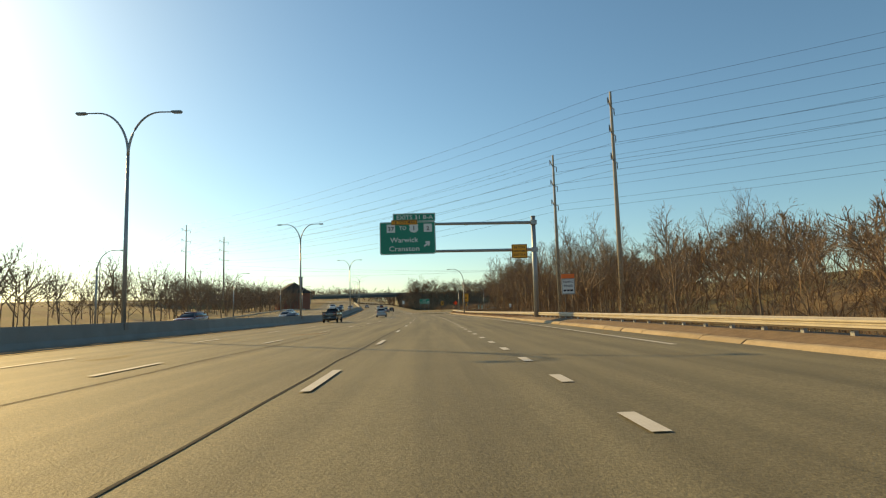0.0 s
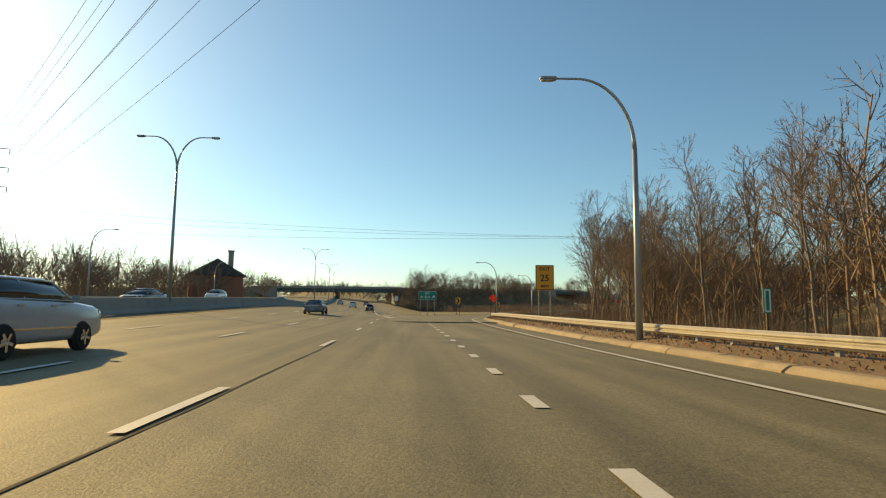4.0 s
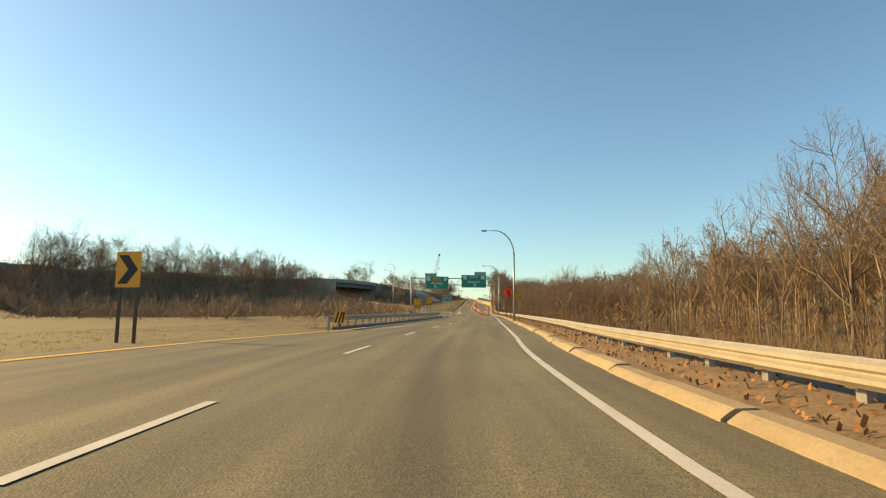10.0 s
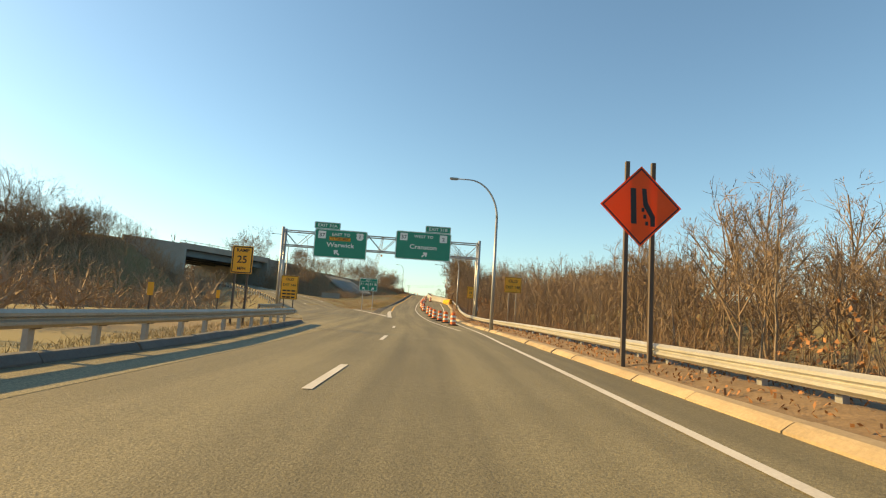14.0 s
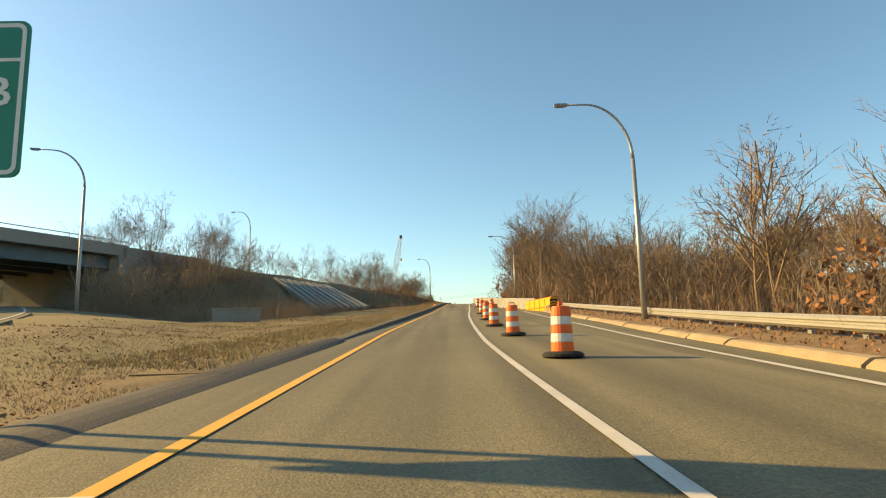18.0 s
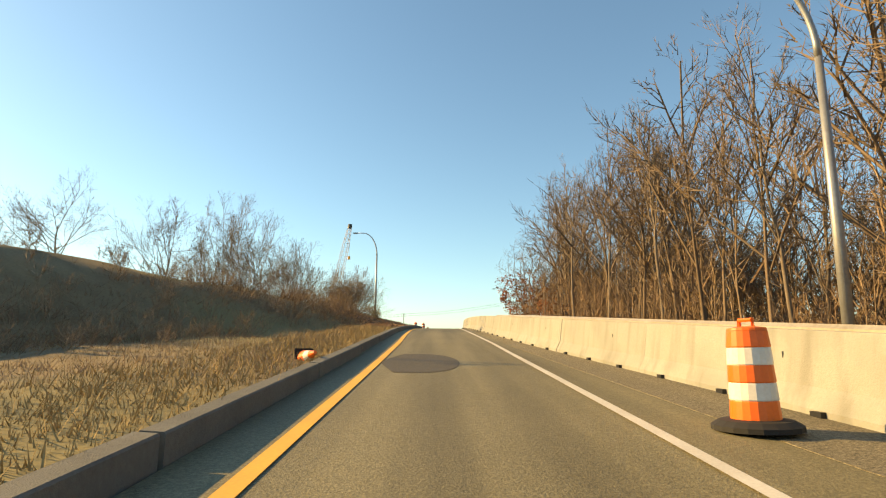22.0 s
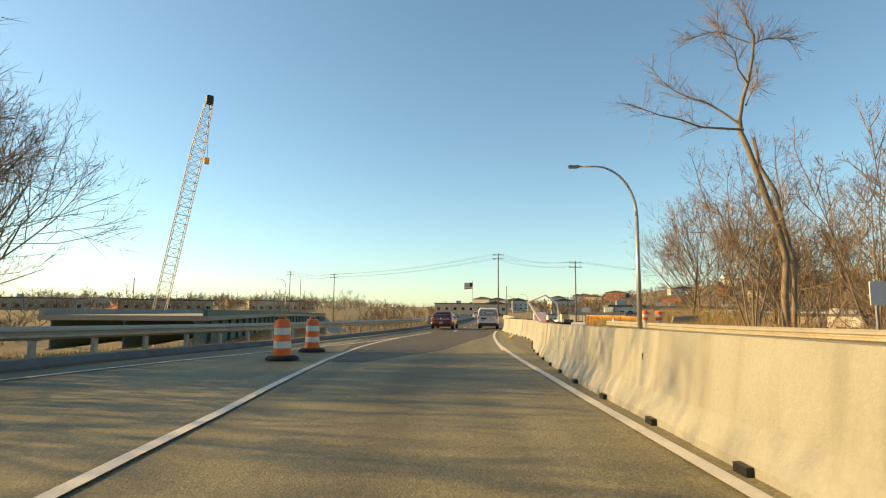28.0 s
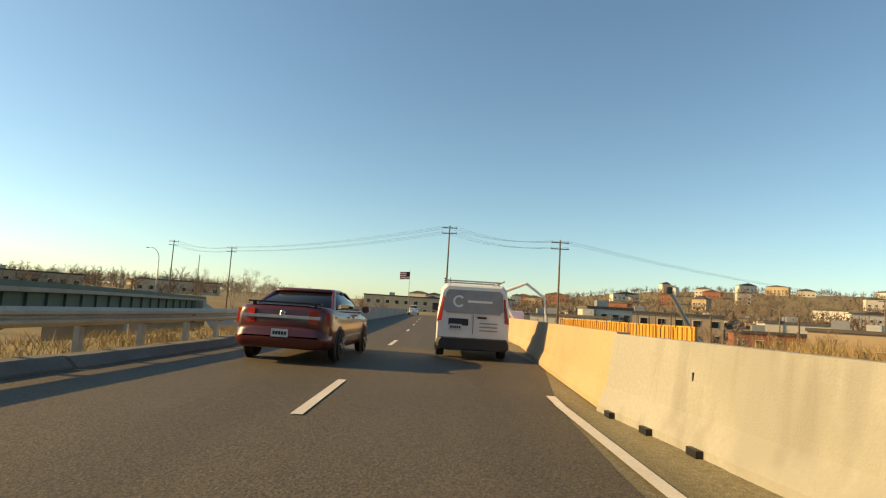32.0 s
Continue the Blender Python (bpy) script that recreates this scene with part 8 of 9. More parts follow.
# the white van
van = tagged(empty("cargo_van", RP(592.8, 1.35, 0.03, -1.5)), "white compact cargo van with rear doors and a roof rack", "van")
part("body", loft([(0.84, 0.62, 0.48, 1.10, 0.08, 4.42), (0.88, 0.74, 0.30, 1.18, 0.1, 4.05), (0.905, 0.82, 0.25, 1.24, 0.1, 3.4), (0.915, 0.78, 0.25, 1.74, 0.1, 2.75), (0.918, 0.81, 0.25, 1.84, 0.12, 2.1), (0.918, 0.83, 0.25, 1.865, 0.12, 0.8), (0.915, 0.82, 0.25, 1.86, 0.12, 0.12), (0.90, 0.79, 0.34, 1.82, 0.12, 0.03), (0.88, 0.76, 0.36, 1.79, 0.12, 0.0)]), WHITE_PAINT, van, smooth=False)
part("bumper", loft([(0.91, 0.89, 0.24, 0.52, 0.06, 0.12), (0.91, 0.89, 0.22, 0.52, 0.07, -0.07), (0.84, 0.82, 0.24, 0.50, 0.06, -0.12)]), BLACK_TRIM, van, "black plastic rear bumper")
quad_panel("rear_window", [(-0.66, -0.018, 1.13), (0.66, -0.018, 1.13), (0.75, -0.018, 1.22), (0.72, -0.012, 1.62), (0.65, -0.008, 1.71), (-0.65, -0.008, 1.71), (-0.72, -0.012, 1.62), (-0.75, -0.018, 1.22)], GREY_DECAL, van, "grey filmed rear window with a round pale logo")
logo = Geo()
for k in range(20):
    a0, a1 = radians(40 + 280 * k / 20), radians(40 + 280 * (k + 1) / 20)
    logo.add([(-0.38 + r * math.cos(a), -0.045, 1.42 + r * math.sin(a)) for a, r in ((a0, 0.10), (a1, 0.10), (a1, 0.15), (a0, 0.15))], [(0, 1, 2, 3)])
part("logo_ring", logo, SIGN_WHITE, van)
part("logo_bar", Geo().box((-0.16, -0.047, 1.40), (0.46, -0.042, 1.455)), SIGN_WHITE, van)
for k in range(3):
    part("decal_bar", Geo().box((0.16, -0.032, 0.88 - 0.09 * k), (0.62, -0.026, 0.91 - 0.09 * k)), GREY_DECAL, van)
part("door_gap", Geo().box((-0.006, -0.03, 0.62), (0.006, -0.012, 1.10)), BLACK_TRIM, van)
part("door_handle", Geo().box((0.10, -0.06, 1.01), (0.34, -0.02, 1.06), bevel=0.012), BLACK_TRIM, van)
part("plate_recess", Geo().box((-0.62, -0.035, 0.82), (-0.12, -0.015, 0.99), bevel=0.01), BLACK_TRIM, van)
part("number_plate", Geo().box((-0.60, -0.045, 0.70), (-0.28, -0.025, 0.85)), PLATE, van)
for k in range(5):
    part("plate_bar", Geo().box((-0.57 + 0.055 * k, -0.049, 0.745), (-0.53 + 0.055 * k, -0.044, 0.805)), BLACK, van)
for sd in (-1, 1):
    quad_panel("tail_lamp", [(sd * 0.90, 0.02, 0.90), (sd * 0.80, -0.012, 0.92), (sd * 0.745, -0.01, 1.52), (sd * 0.80, 0.03, 1.54)], TAIL, van, "tall red tail lamp")
    quad_panel("side_window", [(sd * 0.90, 3.1, 1.22), (sd * 0.91, 2.2, 1.22), (sd * 0.83, 2.3, 1.66), (sd * 0.82, 2.72, 1.66)], GLASS, van)
    mirror = part("mirror", Geo().box((sd * 1.0 - 0.11, 2.95, 1.15), (sd * 1.0 + 0.11, 3.1, 1.38), bevel=0.03), BLACK_TRIM, van)
    part("rack_rail", Geo().tube([(sd * 0.62, 0.2, 1.93), (sd * 0.62, 2.5, 1.93)], 0.022, 6), GALV_NEW, van)
    for y in (0.3, 1.3, 2.4):
        part("rack_foot", Geo().tube([(sd * 0.66, y, 1.80), (sd * 0.62, y, 1.94)], 0.02, 6), GALV_NEW, van)
for y in (0.3, 1.3, 2.4):
    part("rack_bar", Geo().tube([(-0.78, y, 2.0), (-0.70, y, 1.95), (0.70, y, 1.95), (0.78, y, 2.0)], 0.022, 6), GALV_NEW, van)
quad_panel("windscreen", [(0.72, 3.36, 1.22), (-0.72, 3.36, 1.22), (-0.66, 2.82, 1.70), (0.66, 2.82, 1.70)], GLASS, van)
for x in (-0.80, 0.80):
    for y in (0.75, 3.55):
        wheel(van, x, y, 0.32, 0.21)


def shell(stations):
    """A rounded car body through stations of y, half width, underside, top."""
    g = Geo()
    for y, w, z0, z1 in stations:
        half = [(0.80 * w, z0), (0.95 * w, z0 + 0.05), (w, z0 + 0.16), (w, z0 + (z1 - z0) * 0.52), (0.985 * w, z1 - 0.16), (0.95 * w, z1 - 0.06), (0.86 * w, z1 - 0.01), (0.45 * w, z1 + 0.015)]
        g.v += [(x, y, z) for x, z in half] + [(-x, y, z) for x, z in half[::-1]]
    n = 16
    for k in range(len(stations) - 1):
        g.f += [(k * n + i, k * n + (i + 1) % n, (k + 1) * n + (i + 1) % n, (k + 1) * n + i) for i in range(n)]
    g.f.append(tuple(range(n))[::-1])
    g.f.append(tuple((len(stations) - 1) * n + i for i in range(n)))
    return g


def sedan(m, body_mat, label, group="", tall=0.0, long=0.0, pick=False):
    """A passenger car: lower body, glasshouse, roof, lamps, bumpers, wheels; its rear is at y = 0."""
    car = tagged(empty("pickup_truck" if pick else "car", m), label, "pickup truck" if pick else "car", group=group)
    t = tall
    Ln = 4.9 + long
    low = t * 0.3
    part("body", shell([(0.0, 0.78, 0.46 + low, 0.98 + t), (0.03, 0.84, 0.36 + low, 1.04 + t), (0.14, 0.895, 0.27 + low, 1.075 + t), (0.5, 0.915, 0.23 + low, 1.075 + t), (1.2, 0.925, 0.20 + low, 1.03 + t), (2.6, 0.925, 0.20 + low, 1.0 + t), (Ln - 1.3, 0.92, 0.20 + low, 0.97 + t), (Ln - 0.5, 0.90, 0.22 + low, 0.89 + t), (Ln - 0.15, 0.84, 0.27 + low, 0.80 + t), (Ln - 0.02, 0.72, 0.34 + low, 0.70 + t)]), body_mat, car, smooth=True)
    y0, y1, y2, y3 = (1.9, 2.1, 3.3, 3.8) if pick else ((0.62, 1.5, 2.75, 3.85) if not t else (0.12, 0.45, 2.9, 3.6))
    zr = (1.44 + t * 1.15) if not pick else 1.82
    part("glasshouse", loft([(0.80, 0.78, 0.98 + t, 1.02 + t, 0.02, y0), (0.80, 0.60, 0.98 + t, zr - 0.03, 0.05, y1), (0.81, 0.61, 0.98 + t, zr - 0.01, 0.05, (y1 + y2) / 2), (0.80, 0.59, 0.98 + t, zr - 0.05, 0.05, y2), (0.78, 0.74, 0.96 + t, 0.99 + t, 0.02, y3)]), GLASS, car, smooth=True)
    part("roof", loft([(0.61, 0.53, zr - 0.06, zr - 0.01, 0.02, y1 - 0.12), (0.63, 0.55, zr - 0.05, zr + 0.025, 0.02, y1 + 0.2), (0.63, 0.55, zr - 0.05, zr + 0.03, 0.02, y2 - 0.3), (0.60, 0.53, zr - 0.08, zr - 0.02, 0.02, y2 + 0.02)]), body_mat, car, smooth=True)
    for sd in (-1, 1):
        for a, b in (((sd * 0.805, y0 + 0.05, 1.0 + t), (sd * 0.60, y1, zr - 0.02)), ((sd * 0.81, (y1 + y2) / 2, 1.0 + t), (sd * 0.615, (y1 + y2) / 2, zr - 0.01)), ((sd * 0.79, y3 - 0.05, 0.98 + t), (sd * 0.59, y2, zr - 0.04))):
            part("pillar", Geo().tube([a, b], [0.05, 0.035] if a[1] < 1.2 else 0.028, 6), body_mat, car)
        quad_panel("tail_lamp", [(sd * 0.905, 0.09, 0.72 + t), (sd * 0.52, -0.035, 0.74 + t), (sd * 0.52, -0.03, 0.99 + t), (sd * 0.885, 0.09, 0.98 + t)], TAIL, car, "red tail lamp")
        quad_panel("headlamp", [(sd * 0.50, Ln - 0.02, 0.62 + t), (sd * 0.84, Ln - 0.25, 0.64 + t), (sd * 0.82, Ln - 0.30, 0.80 + t), (sd * 0.50, Ln - 0.06, 0.76 + t)], SIGN_WHITE, car)
        part("mirror", Geo().box((sd * 0.97 - 0.09, y3 - 0.35, 0.98 + t), (sd * 0.97 + 0.09, y3 - 0.22, 1.14 + t), bevel=0.03), body_mat, car)
        for y in (y2 - 0.45, (y1 + y2) / 2 - 0.35):
            part("door_handle", Geo().box((sd * 0.93 - 0.02, y, 0.86 + t), (sd * 0.93 + 0.02, y + 0.2, 0.90 + t), bevel=0.008), BRIGHT_TRIM, car)
        part("window_trim", Geo().tube([(sd * 0.825, y0 + 0.3, 1.02 + t), (sd * 0.835, (y1 + y2) / 2, 1.015 + t), (sd * 0.81, y3 - 0.15, 1.0 + t)], 0.014, 5), BRIGHT_TRIM, car)
        part("sill_trim", Geo().box((sd * 0.93 - 0.012, 1.2, 0.46 + t * 0.5), (sd * 0.93 + 0.012, 3.6, 0.50 + t * 0.5)), CHROME, car)
        for y in (0.95, 0.95 + 2.8 + long):
            arch = Geo()
            arch.lathe([(0.40, 0), (0.36, 0.03), (0.0, 0.03)], 20)
            w = part("wheel_arch", arch, BLACK_TRIM, car)
            w.matrix_basis = pose(sd * 0.905, y, 0.33 + t * 0.1, 0, 90 * sd, 0)
            wheel(car, sd * 0.87, y, 0.33 + t * 0.1, 0.21)
    part("bumper", shell([(-0.09, 0.70, 0.34 + low, 0.62 + t * 0.5), (-0.06, 0.80, 0.28 + low, 0.66 + t * 0.5), (0.05, 0.90, 0.26 + low, 0.67 + t * 0.5), (0.3, 0.93, 0.26 + low, 0.66 + t * 0.5)]), body_mat, car, smooth=True)
    part("chrome_strip", Geo().box((-0.74, -0.055, 0.83 + t), (0.74, 0.06, 0.89 + t), bevel=0.008), BRIGHT_TRIM, car)
    part("badge", Geo().lathe([(0.055, 0), (0.04, 0.012), (0, 0.012)], 14), CHROME, car).matrix_basis = pose(0, -0.02, 0.93 + t, 90, 0, 0)
    part("number_plate", Geo().box((-0.16, -0.115, 0.48 + t * 0.5), (0.16, -0.10, 0.63 + t * 0.5)), PLATE, car)
    for k in range(5):
        part("plate_bar", Geo().box((-0.13 + 0.055 * k, -0.12, 0.525 + t * 0.5), (-0.09 + 0.055 * k, -0.114, 0.585 + t * 0.5)), BLACK, car)
    if pick:
        part("bed_rim", Geo().box((-0.93, 0.05, 1.02 + t), (0.93, 0.15, 1.12 + t), bevel=0.02), body_mat, car)
        for sd in (-1, 1):
            part("bed_side", Geo().box((sd * 0.88 - 0.05, 0.05, 0.95 + t), (sd * 0.88 + 0.05, 1.95, 1.12 + t), bevel=0.02), body_mat, car)
    elif not t:
        part("spoiler", Geo().box((-0.72, 0.04, 1.115), (0.72, 0.20, 1.145), bevel=0.015), BLACK_TRIM, car, "raised dark rear spoiler")
        for x in (-0.6, 0.6):
            part("spoiler_post", Geo().box((x - 0.03, 0.07, 1.05), (x + 0.03, 0.15, 1.12), bevel=0.01), BLACK_TRIM, car)
    return car


red = sedan(RP(589.4, -2.55, 0.03, -3.5), RED_PAINT, "dark red sedan with a chrome strip and rear spoiler")
colours = [paint("silver car paint", (0.45, 0.46, 0.46)), paint("black car paint", (0.02, 0.02, 0.022)), paint("white car paint", (0.72, 0.72, 0.70)), paint("maroon car paint", (0.16, 0.02, 0.02)), paint("grey car paint", (0.16, 0.17, 0.18))]
sedan(MP(74, -13.2, 0.02), colours[1], "black pickup truck beside the median barrier", "motorway traffic", 0.28, 0.6, True)
for s, d, c, t, lab in ((112, -8.9, 0, 0.22, "silver sport utility car on the motorway"), (282, -4.3, 2, 0.0, "white car on the motorway"), (158, -8.8, 4, 0.0, "dark grey car on the motorway"), (236, -4.6, 1, 0.2, "black car on the motorway"), (262, -9.0, 2, 0.2, "white car on the motorway"), (290, -13.4, 0, 0.0, "silver car on the motorway"), (318, -4.4, 3, 0.0, "maroon car on the motorway")):
    sedan(MP(s, d, 0.02), colours[c], lab, "motorway traffic", t)
for s, d, c, t, lab in ((62, -24.8, 3, 0.25, "maroon sport utility car coming the other way"), (88, -20.5, 4, 0.0, "grey car coming the other way"), (104, -24.9, 0, 0.25, "silver car coming the other way"), (132, -29.6, 2, 0.0, "white car coming the other way"), (150, -20.4, 1, 0.0, "black car coming the other way"), (185, -25.0, 2, 0.25, "white car coming the other way"), (210, -20.6, 0, 0.0, "silver car coming the other way"), (242, -25.0, 4, 0.2, "grey car coming the other way"), (275, -29.5, 2, 0.0, "white car coming the other way")):
    sedan(MP(s, d, 0.02, 180), colours[c], lab, "oncoming traffic", t)
sedan(RP(690, -2.6, 0.03, 0), colours[2], "white pickup truck far ahead on the highway", "", 0.25, 0.5, True)


# ---- the low ground beyond the highway: girder bridge, building site, workshops, houses ----
gb = tagged(empty("girder_bridge"), "long green steel girder bridge with a concrete parapet", "bridge")
far_line = Line([(166, 548, 9.6), (190, 598, 9.6), (217, 645, 9.2), (250, 700, 9.0)])
part("deck", sweep(far_line.at, span(0, 112, 8), [(-5.5, 0.0), (-5.5, 0.35), (5.5, 0.35), (5.5, 0.0)]), CONCRETE_GREY, gb)
for d in (-4.6, 0, 4.6):
    part("girder", sweep(far_line.at, span(0, 108, 8), [(d - 0.3, 0.0), (d - 0.05, -0.06), (d - 0.05, -1.9), (d - 0.3, -1.95), (d - 0.3, -2.0), (d + 0.3, -2.0), (d + 0.3, -1.95), (d + 0.05, -1.9), (d + 0.05, -0.06), (d + 0.3, 0.0)]), GREEN_STEEL, gb)
for s in span(4, 104, 4.0):
    part("stiffener", sweep(far_line.at, [s - 0.04, s + 0.04], [(4.66, -0.08), (4.66, -1.88), (4.88, -1.88), (4.88, -0.08)]), GREEN_STEEL, gb)
for d in (-5.3, 5.3):
    part("parapet", sweep(far_line.at, span(0, 112, 8), [(d - 0.15, 0.35), (d - 0.15, 0.8), (d + 0.15, 0.8), (d + 0.15, 0.35)]), GREEN_STEEL if d > 0 else CONCRETE_GREY, gb)
for s in (36, 72):
    part("pier", sweep(far_line.at, [s - 0.6, s + 0.6], [(-5.2, -2.02), (-4.4, -3.0), (-4.4, -11), (4.4, -11), (4.4, -3.0), (5.2, -2.02)]), CONCRETE_GREY, gb)
part("abutment", sweep(far_line.at, [107, 110], [(-6, -0.02), (-6, -9), (6, -9), (6, -0.02)]), CONCRETE, gb, "pale concrete abutment")
part("slope_paving", Geo().add([far_line.at(106, 6, -2.5), far_line.at(110, 6, -0.5), far_line.at(114, 12, -4.5), far_line.at(100, 12, -8)], [(0, 1, 2, 3)]), CONCRETE, gb)

fw = tagged(empty("formwork_wall", RP(625, 22.0, -0.95, -1)), "long yellow formwork wall with upright ribs", "formwork")
for k in range(27):
    part("form_panel", Geo().box((0.0, k * 1.9, 0.0), (0.25, k * 1.9 + 1.86, 2.1), bevel=0.03), FORMWORK, fw)
    for y in (0.35, 1.3):
        part("waler", Geo().box((-0.12, k * 1.9 + y, 0.1), (-0.02, k * 1.9 + y + 0.10, 2.0)), FORMWORK, fw)
for k in range(17):
    part("form_post", Geo().tube([(-0.06, 0.6 + k * 3.1, 1.9), (-0.06, 0.6 + k * 3.1, 3.0 + 0.45 * math.sin(k * 2.1))], 0.035, 5), RUST_STEEL, fw)
part("footing", Geo().box((-0.4, -0.2, -2.6), (0.6, 27 * 1.9 + 0.2, -0.02)), CONCRETE_GREY, fw)
for k in range(30):
    s, d = 606 + 2.1 * k, 18.2 + 1.3 * math.sin(k * 1.7)
    tagged(part("guard_stanchion", Geo().tube([R(s, d, -1.6), R(s, d, 1.0 + 0.8 * (k % 3 == 0) + 0.3 * math.sin(k * 2.3))], 0.04, 6), RUST_STEEL), "thin rusty stanchion on the new bridge edge", "stanchion", group="stanchions")
strip("site_deck", R, span(592, 700, 6), 5.4, 21.4, -1.2, CONCRETE_GREY, "unfinished bridge deck beside the parapet", "deck", kind="structure", thick=1.2)
rsite = random.Random(21)
for k in range(70):
    s = rsite.uniform(600, 690)
    d = rsite.uniform(7.5, 20)
    sx, sy, sz = rsite.uniform(0.6, 2.2), rsite.uniform(0.6, 2.6), rsite.uniform(0.5, 1.7)
    lab, mt = (("stack of orange plastic barriers on the site", DRUM_ORANGE), ("pale tarpaulin-covered pile of building material", SIGN_WHITE), ("bundle of timber on the unfinished deck", WOOD_POLE), ("black plastic-covered heap on the deck", RUBBER), ("dark bundle of reinforcing steel", RUST_STEEL), ("heap of black sheeting on the deck", RUBBER))[k % 6]
    stack = tagged(empty("material_stack", RP(s, d, -1.2, rsite.uniform(-30, 30))), lab, "stack", group="site stacks")
    for j in range(3):
        part("bundle", Geo().box((-sx / 2 + rsite.uniform(0, 0.15), -sy / 2, j * sz / 3), (sx / 2 - rsite.uniform(0, 0.15), sy / 2, (j + 0.93) * sz / 3), bevel=0.05), mt, stack)
pm = tagged(empty("concrete_pump", pose(231, 573, 7.7, 0, 0, -40)), "concrete pump with a folded white boom", "concrete pump")
part("chassis", Geo().box((-1.2, -3.5, 0.3), (1.2, 3.5, 1.3), bevel=0.1), SIGN_ORANGE, pm)
part("cab", Geo().box((-1.1, 2.2, 1.2), (1.1, 3.8, 2.9), bevel=0.15), SIGN_WHITE, pm)
for a, b, r in (((0, -1, 1.3), (-2.2, -1, 4.6), 0.22), ((-2.2, -1, 4.6), (0.6, -1, 5.8), 0.18), ((0.6, -1, 5.8), (2.6, -1, 4.4), 0.14), ((2.6, -1, 4.4), (2.9, -1, 1.6), 0.10)):
    part("boom_section", Geo().tube([a, b], [r, r * 0.85], 8), SIGN_WHITE, pm)
for y in (-2.4, 2.4):
    for x in (-1.0, 1.0):
        wheel(pm, x, y, 0.5, 0.35)
cj = tagged(empty("telescopic_crane", pose(238, 556, ground_at(238, 556), 0, 0, -20)), "small mobile crane with its arm raised", "crane")
part("carrier", Geo().box((-1.2, -3, 0.4), (1.2, 3, 1.6), bevel=0.1), SIGN_YELLOW, cj)
part("arm", Geo().tube([(0, 0, 1.6), (-4.4, 0, 7.4)], [0.28, 0.2], 8), GALV_NEW, cj)
part("arm_head", Geo().box((-4.9, -0.3, 7.1), (-4.2, 0.3, 7.7), bevel=0.08), STEEL_DARK, cj)
for y in (-2, 2):
    for x in (-1.0, 1.0):
        wheel(cj, x, y, 0.5, 0.35)
ramp_wall = tagged(empty("approach_wall", pose(228.8, 551.5, 4.6, 0, 0, -84)), "pale sloping concrete retaining wall on the site", "retaining wall")
part("wall", Geo().prism([(-3, -1), (8.5, -1), (8.5, 2.2), (2, 4.1), (-3, 4.1)], -0.3, 0.3), CONCRETE, ramp_wall)

WALL_TAN = mat("tan render", (0.50, 0.40, 0.27), 0.9, dark=(0.40, 0.31, 0.20), scale=0.4, rand=0.2)
WALL_WHITE = mat("white metal cladding", (0.56, 0.53, 0.46), 0.7, dark=(0.42, 0.40, 0.34), scale=0.4, rand=0.15)
WALL_BRICK = mat("red brick", (0.32, 0.13, 0.08), 0.9, dark=(0.22, 0.085, 0.05), scale=0.4, rand=0.15)
ROOF = mat("dark flat roofing", (0.11, 0.10, 0.09), 0.9, scale=0.4, rand=0.2)


def building(x, y, w, d, h, turn, wall, label, gable=0.0, cat="building", bays=None, z=None):
    """Walls, roof, rows of windows with frames."""
    z = ground_at(x, y) if z is None else z
    top = tagged(empty("house" if gable else "workshop", pose(x, y, z, 0, 0, turn)), label, cat, group="distant buildings")
    part("wall", Geo().box((-w / 2, -d / 2, -3.0), (w / 2, d / 2, h)), wall, top)
    if gable:
        part("roof", Geo().prism([(-w / 2 - 0.4, h), (w / 2 + 0.4, h), (0, h + gable)], -d / 2 - 0.4, d / 2 + 0.4), ROOF, top)
    else:
        part("roof", Geo().box((-w / 2 - 0.25, -d / 2 - 0.25, h), (w / 2 + 0.25, d / 2 + 0.25, h + 0.45)), ROOF, top)
        part("roof_unit", Geo().box((-w / 5, -1.2, h + 0.45), (-w / 5 + 2.2, 1.2, h + 1.7), bevel=0.05), GALV_NEW, top)
    n = bays or max(2, int(w / 3.6))
    for f in range(max(1, int(h / 3.2))):
        for k in range(n):
            cx = -w / 2 + (k + 0.5) * w / n
            ww = min(1.5, w / n * 0.55)
            win = part("window", Geo().box((cx - ww / 2 - 0.08, -d / 2 - 0.06, 0.9 + 3.2 * f - 0.08), (cx + ww / 2 + 0.08, -d / 2 + 0.02, 2.3 + 3.2 * f + 0.08)), SIGN_WHITE, top)
            part("pane", Geo().box((cx - ww / 2, -d / 2 - 0.08, 0.9 + 3.2 * f), (cx + ww / 2, -d / 2 - 0.05, 2.3 + 3.2 * f)), GLASS, win)
    return top


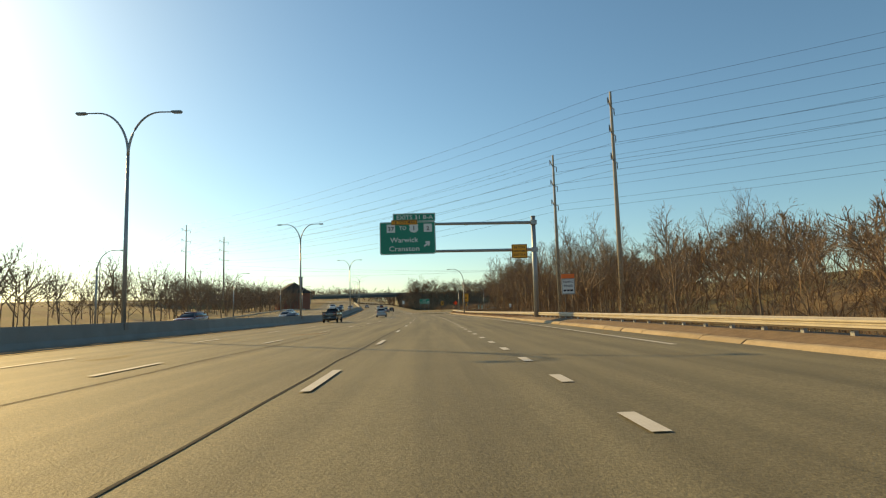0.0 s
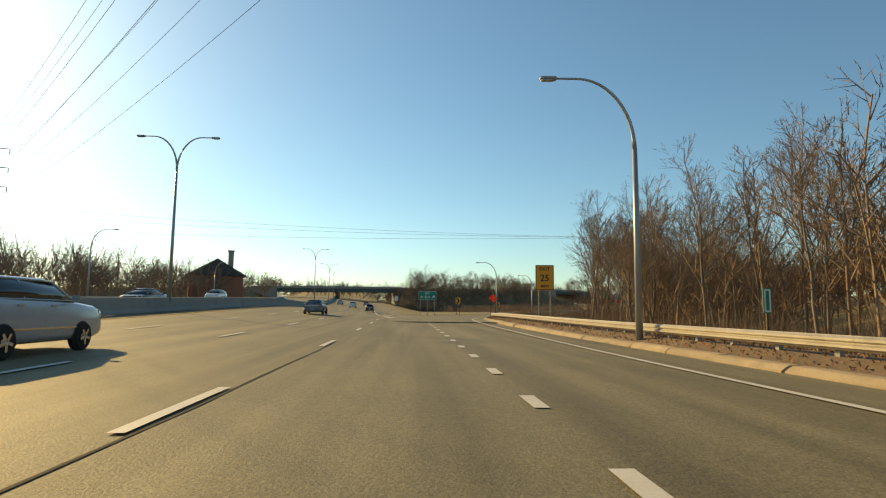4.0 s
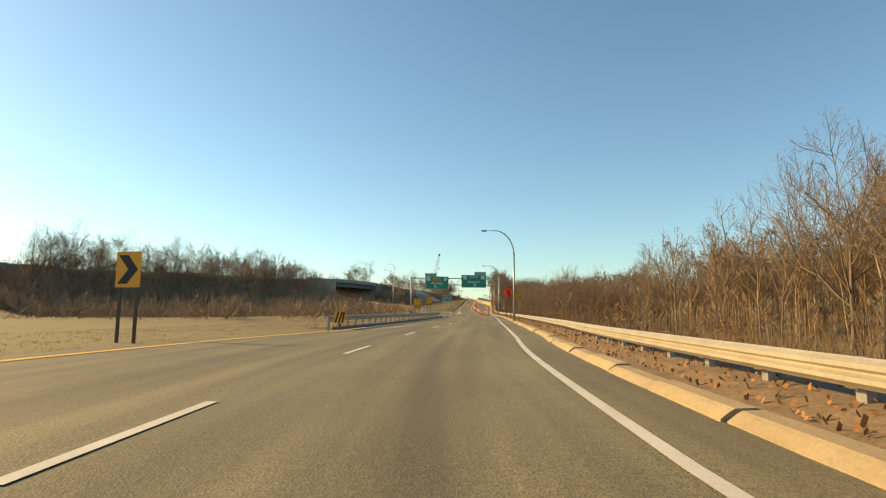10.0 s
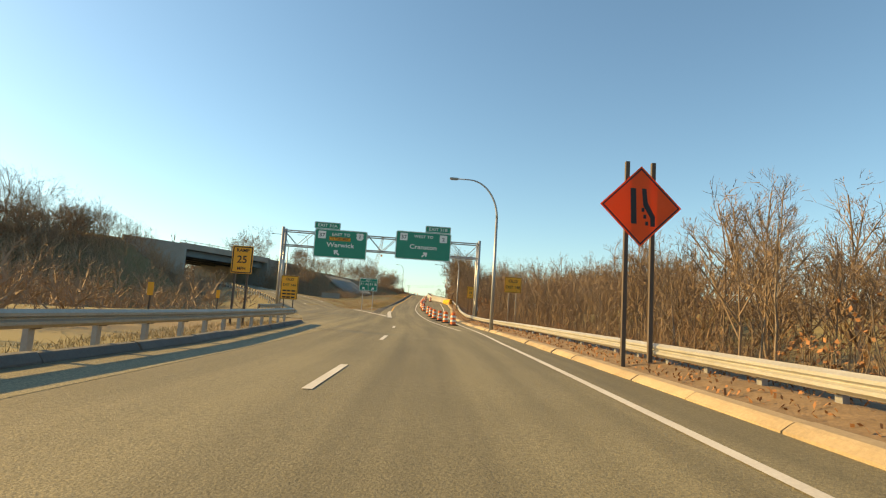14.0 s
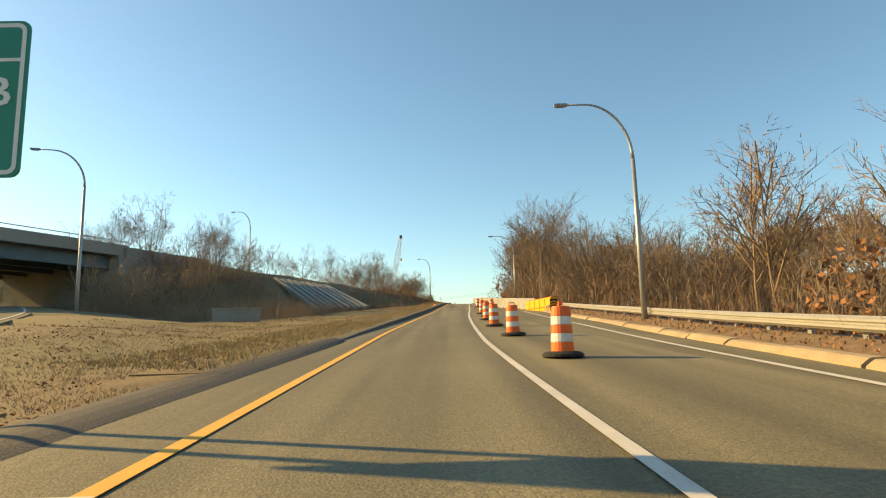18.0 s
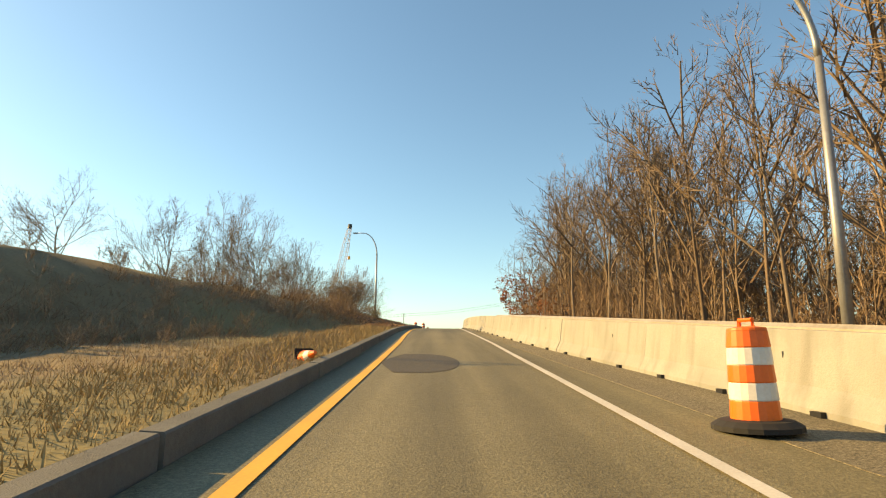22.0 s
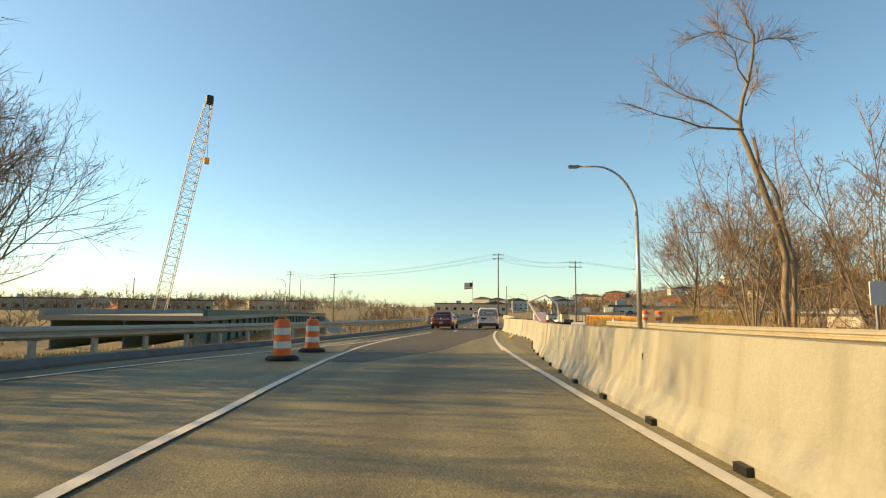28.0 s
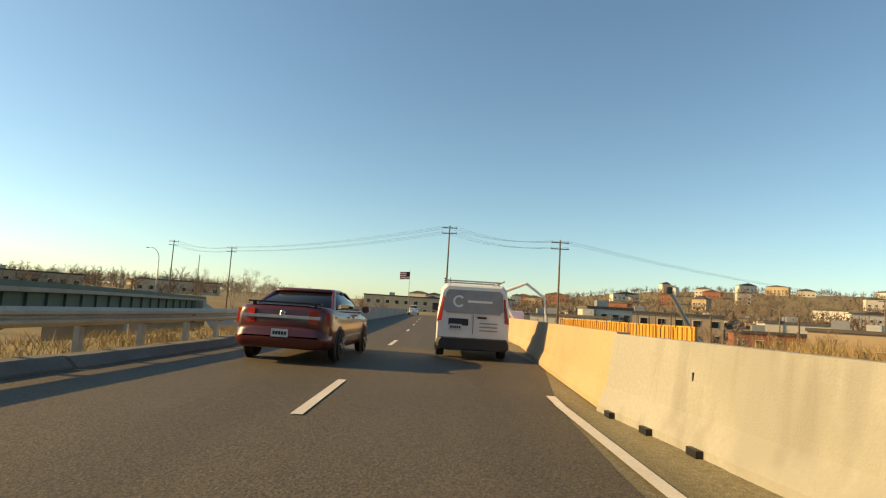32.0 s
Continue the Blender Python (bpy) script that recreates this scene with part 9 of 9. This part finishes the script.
# workshops in the low ground beyond the site
for x, y, w, d, h, t, m, lab in ((312, 600, 26, 14, 6.5, -55, WALL_TAN, "tan flat-roofed warehouse beyond the site"), (330, 575, 16, 12, 6, -65, WALL_WHITE, "low white commercial building among trees"), (350, 620, 30, 16, 7, -50, WALL_TAN, "long tan flat-roofed warehouse"), (380, 590, 24, 14, 7, -62, WALL_WHITE, "white warehouse among bare trees"), (335, 540, 22, 12, 6, -75, WALL_WHITE, "white workshop with a flat roof"), (372, 548, 20, 12, 7, -72, WALL_BRICK, "red brick flat-roofed workshop"), (330, 720, 34, 14, 7, -35, WALL_TAN, "long low tan office building"), (205, 765, 34, 14, 4.2, -8, WALL_TAN, "long white industrial hall"), (255, 770, 30, 14, 4.5, -12, WALL_TAN, "long tan industrial hall"), (160, 765, 30, 14, 4.2, 2, WALL_TAN, "tan industrial hall with a flat roof"), (120, 800, 34, 16, 4.5, 6, WALL_WHITE, "white industrial hall beyond the valley")):
    building(x, y, w, d, h, t, m, lab)
building(437, 692, 34, 14, 7, -52, WALL_BRICK, "long red brick building on the far hill")
# small commercial buildings crowding the valley
rv = random.Random(33)
for k in range(52):
    a, q = radians(rv.uniform(46, 92)), rv.uniform(100, 340)
    x, y = 184 + q * math.sin(a), 532 + q * math.cos(a)
    if ramp.near(np.array([x]), np.array([y]))[1][0] > 26:
        building(x, y, rv.uniform(8, 17), rv.uniform(7, 11), rv.choice([3.6, 4.6, 6.4]), -math.degrees(a) + rv.uniform(-20, 20), rv.choice([WALL_WHITE, WALL_WHITE, WALL_TAN, WALL_BRICK]), rv.choice(["small white flat-roofed commercial building", "pale flat-roofed workshop in the valley"]), bays=4)
# houses on the far hills
rh = random.Random(9)
for k in range(36):
    a = radians(rh.uniform(38, 84))
    q = rh.uniform(380, 820)
    x, y = 184 + q * math.sin(a), 532 + q * math.cos(a)
    building(x, y, rh.uniform(10, 24), rh.uniform(8, 12), rh.choice([6.2, 8.4, 9.6]), -math.degrees(a) + rh.uniform(-25, 25), rh.choice([WALL_WHITE, WALL_TAN, WALL_BRICK, WALL_WHITE]), rh.choice(["white house on the far wooded hill", "pale house on the far wooded hill"]), rh.uniform(1.8, 3.0), "house")
az = rng.uniform(40, 92, 430)
rad = 70 + 500 * rng.uniform(0, 1, 430) ** 1.3
xy = np.column_stack([184 + rad * np.sin(np.radians(az)), 532 + rad * np.cos(np.radians(az))])
keep = ramp.near(xy[:, 0], xy[:, 1])[1] > 27
woods("woods_low_ground", xy[keep], rng.uniform(2.2, 5.0, keep.sum()), "bare trees between the distant buildings", TWIG, "mass", 8)
az = rng.uniform(-48, 36, 620)
rad = rng.uniform(120, 520, 620)
xy = np.column_stack([184 + rad * np.sin(np.radians(az)), 532 + rad * np.cos(np.radians(az))])
dq = ramp.near(xy[:, 0], xy[:, 1])[1]
df = far_line.near(xy[:, 0], xy[:, 1])[1]
keep = (dq < -16) & (np.abs(df) > 9)
woods("woods_far_bridge", xy[keep], rng.uniform(3.5, 8.5, keep.sum()), "bare trees and scrub beyond the girder bridge", BRUSH, "mass", 9)
gl = np.random.default_rng(52)
az, rad = gl.uniform(-46, 30, 560), gl.uniform(120, 300, 560)
xy = np.column_stack([184 + rad * np.sin(np.radians(az)), 532 + rad * np.cos(np.radians(az))])
keep = (ramp.near(xy[:, 0], xy[:, 1])[1] < -13) & (np.abs(far_line.near(xy[:, 0], xy[:, 1])[1]) > 8.5)
woods("woods_far_slope", xy[keep], gl.uniform(2.0, 5.5, keep.sum()), "low brown trees and scrub on the slope beyond the girder bridge", TWIG_FAR, "blot", 54)
for x, y, h in ((246, 690, 10), (252, 694, 11), (240, 700, 10), (262, 702, 10), (270, 706, 9), (285, 712, 9)):
    tree(tr.choice(CLUMP), x, y, h, "bare tree beyond the girder bridge", "far trees")
az = rng.uniform(40, 94, 2300)
rad = 150 + 720 * rng.uniform(0, 1, 2300) ** 1.2
xy = np.column_stack([184 + rad * np.sin(np.radians(az)), 532 + rad * np.cos(np.radians(az))])
keep = ramp.near(xy[:, 0], xy[:, 1])[1] > 34
woods("woods_hill", xy[keep], rng.uniform(6, 12, keep.sum()) * 0.8, "bare woods covering the far hill", TWIG_FAR, "blot", 18)
az = rng.uniform(-40, 42, 420)
rad = rng.uniform(330, 800, 420)
xy = np.column_stack([184 + rad * np.sin(np.radians(az)), 532 + rad * np.cos(np.radians(az))])
keep = np.abs(ramp.near(xy[:, 0], xy[:, 1])[1]) > 14
woods("woods_valley", xy[keep], rng.uniform(6, 12, keep.sum()), "dark line of trees beyond the valley", BRUSH, "mass", 19)
for k in range(9):
    a, q = radians(rv.uniform(-34, 26)), rv.uniform(240, 520)
    x, y = 184 + q * math.sin(a), 532 + q * math.cos(a)
    building(x, y, rv.uniform(14, 34), rv.uniform(10, 16), rv.choice([3.4, 4.2, 5.0]), -math.degrees(a) + rv.uniform(-15, 15), rv.choice([WALL_WHITE, WALL_TAN, WALL_BRICK]), rv.choice(["long pale flat-roofed warehouse beyond the girder bridge", "long white industrial roof beyond the girder bridge"]), bays=5)

ch = tagged(empty("gabled_house", pose(-63.5, 263.0, 7.0, 0, 0, 25)), "brown gabled house with a tall pale chimney", "house")
part("wall", Geo().box((-7, -5, -8), (7, 5, 2.6)), WALL_BRICK, ch)
part("roof", Geo().prism([(-8, 2.4), (8, 2.4), (0, 7.2)], -5.6, 5.6), ROOF, ch)
part("chimney", Geo().box((3.2, -1.0, 3.0), (4.6, 0.4, 9.6), bevel=0.05), CONCRETE_GREY, ch)
part("chimney_cap", Geo().box((3.0, -1.2, 9.6), (4.8, 0.6, 10.0), bevel=0.04), CONCRETE_GREY, ch)
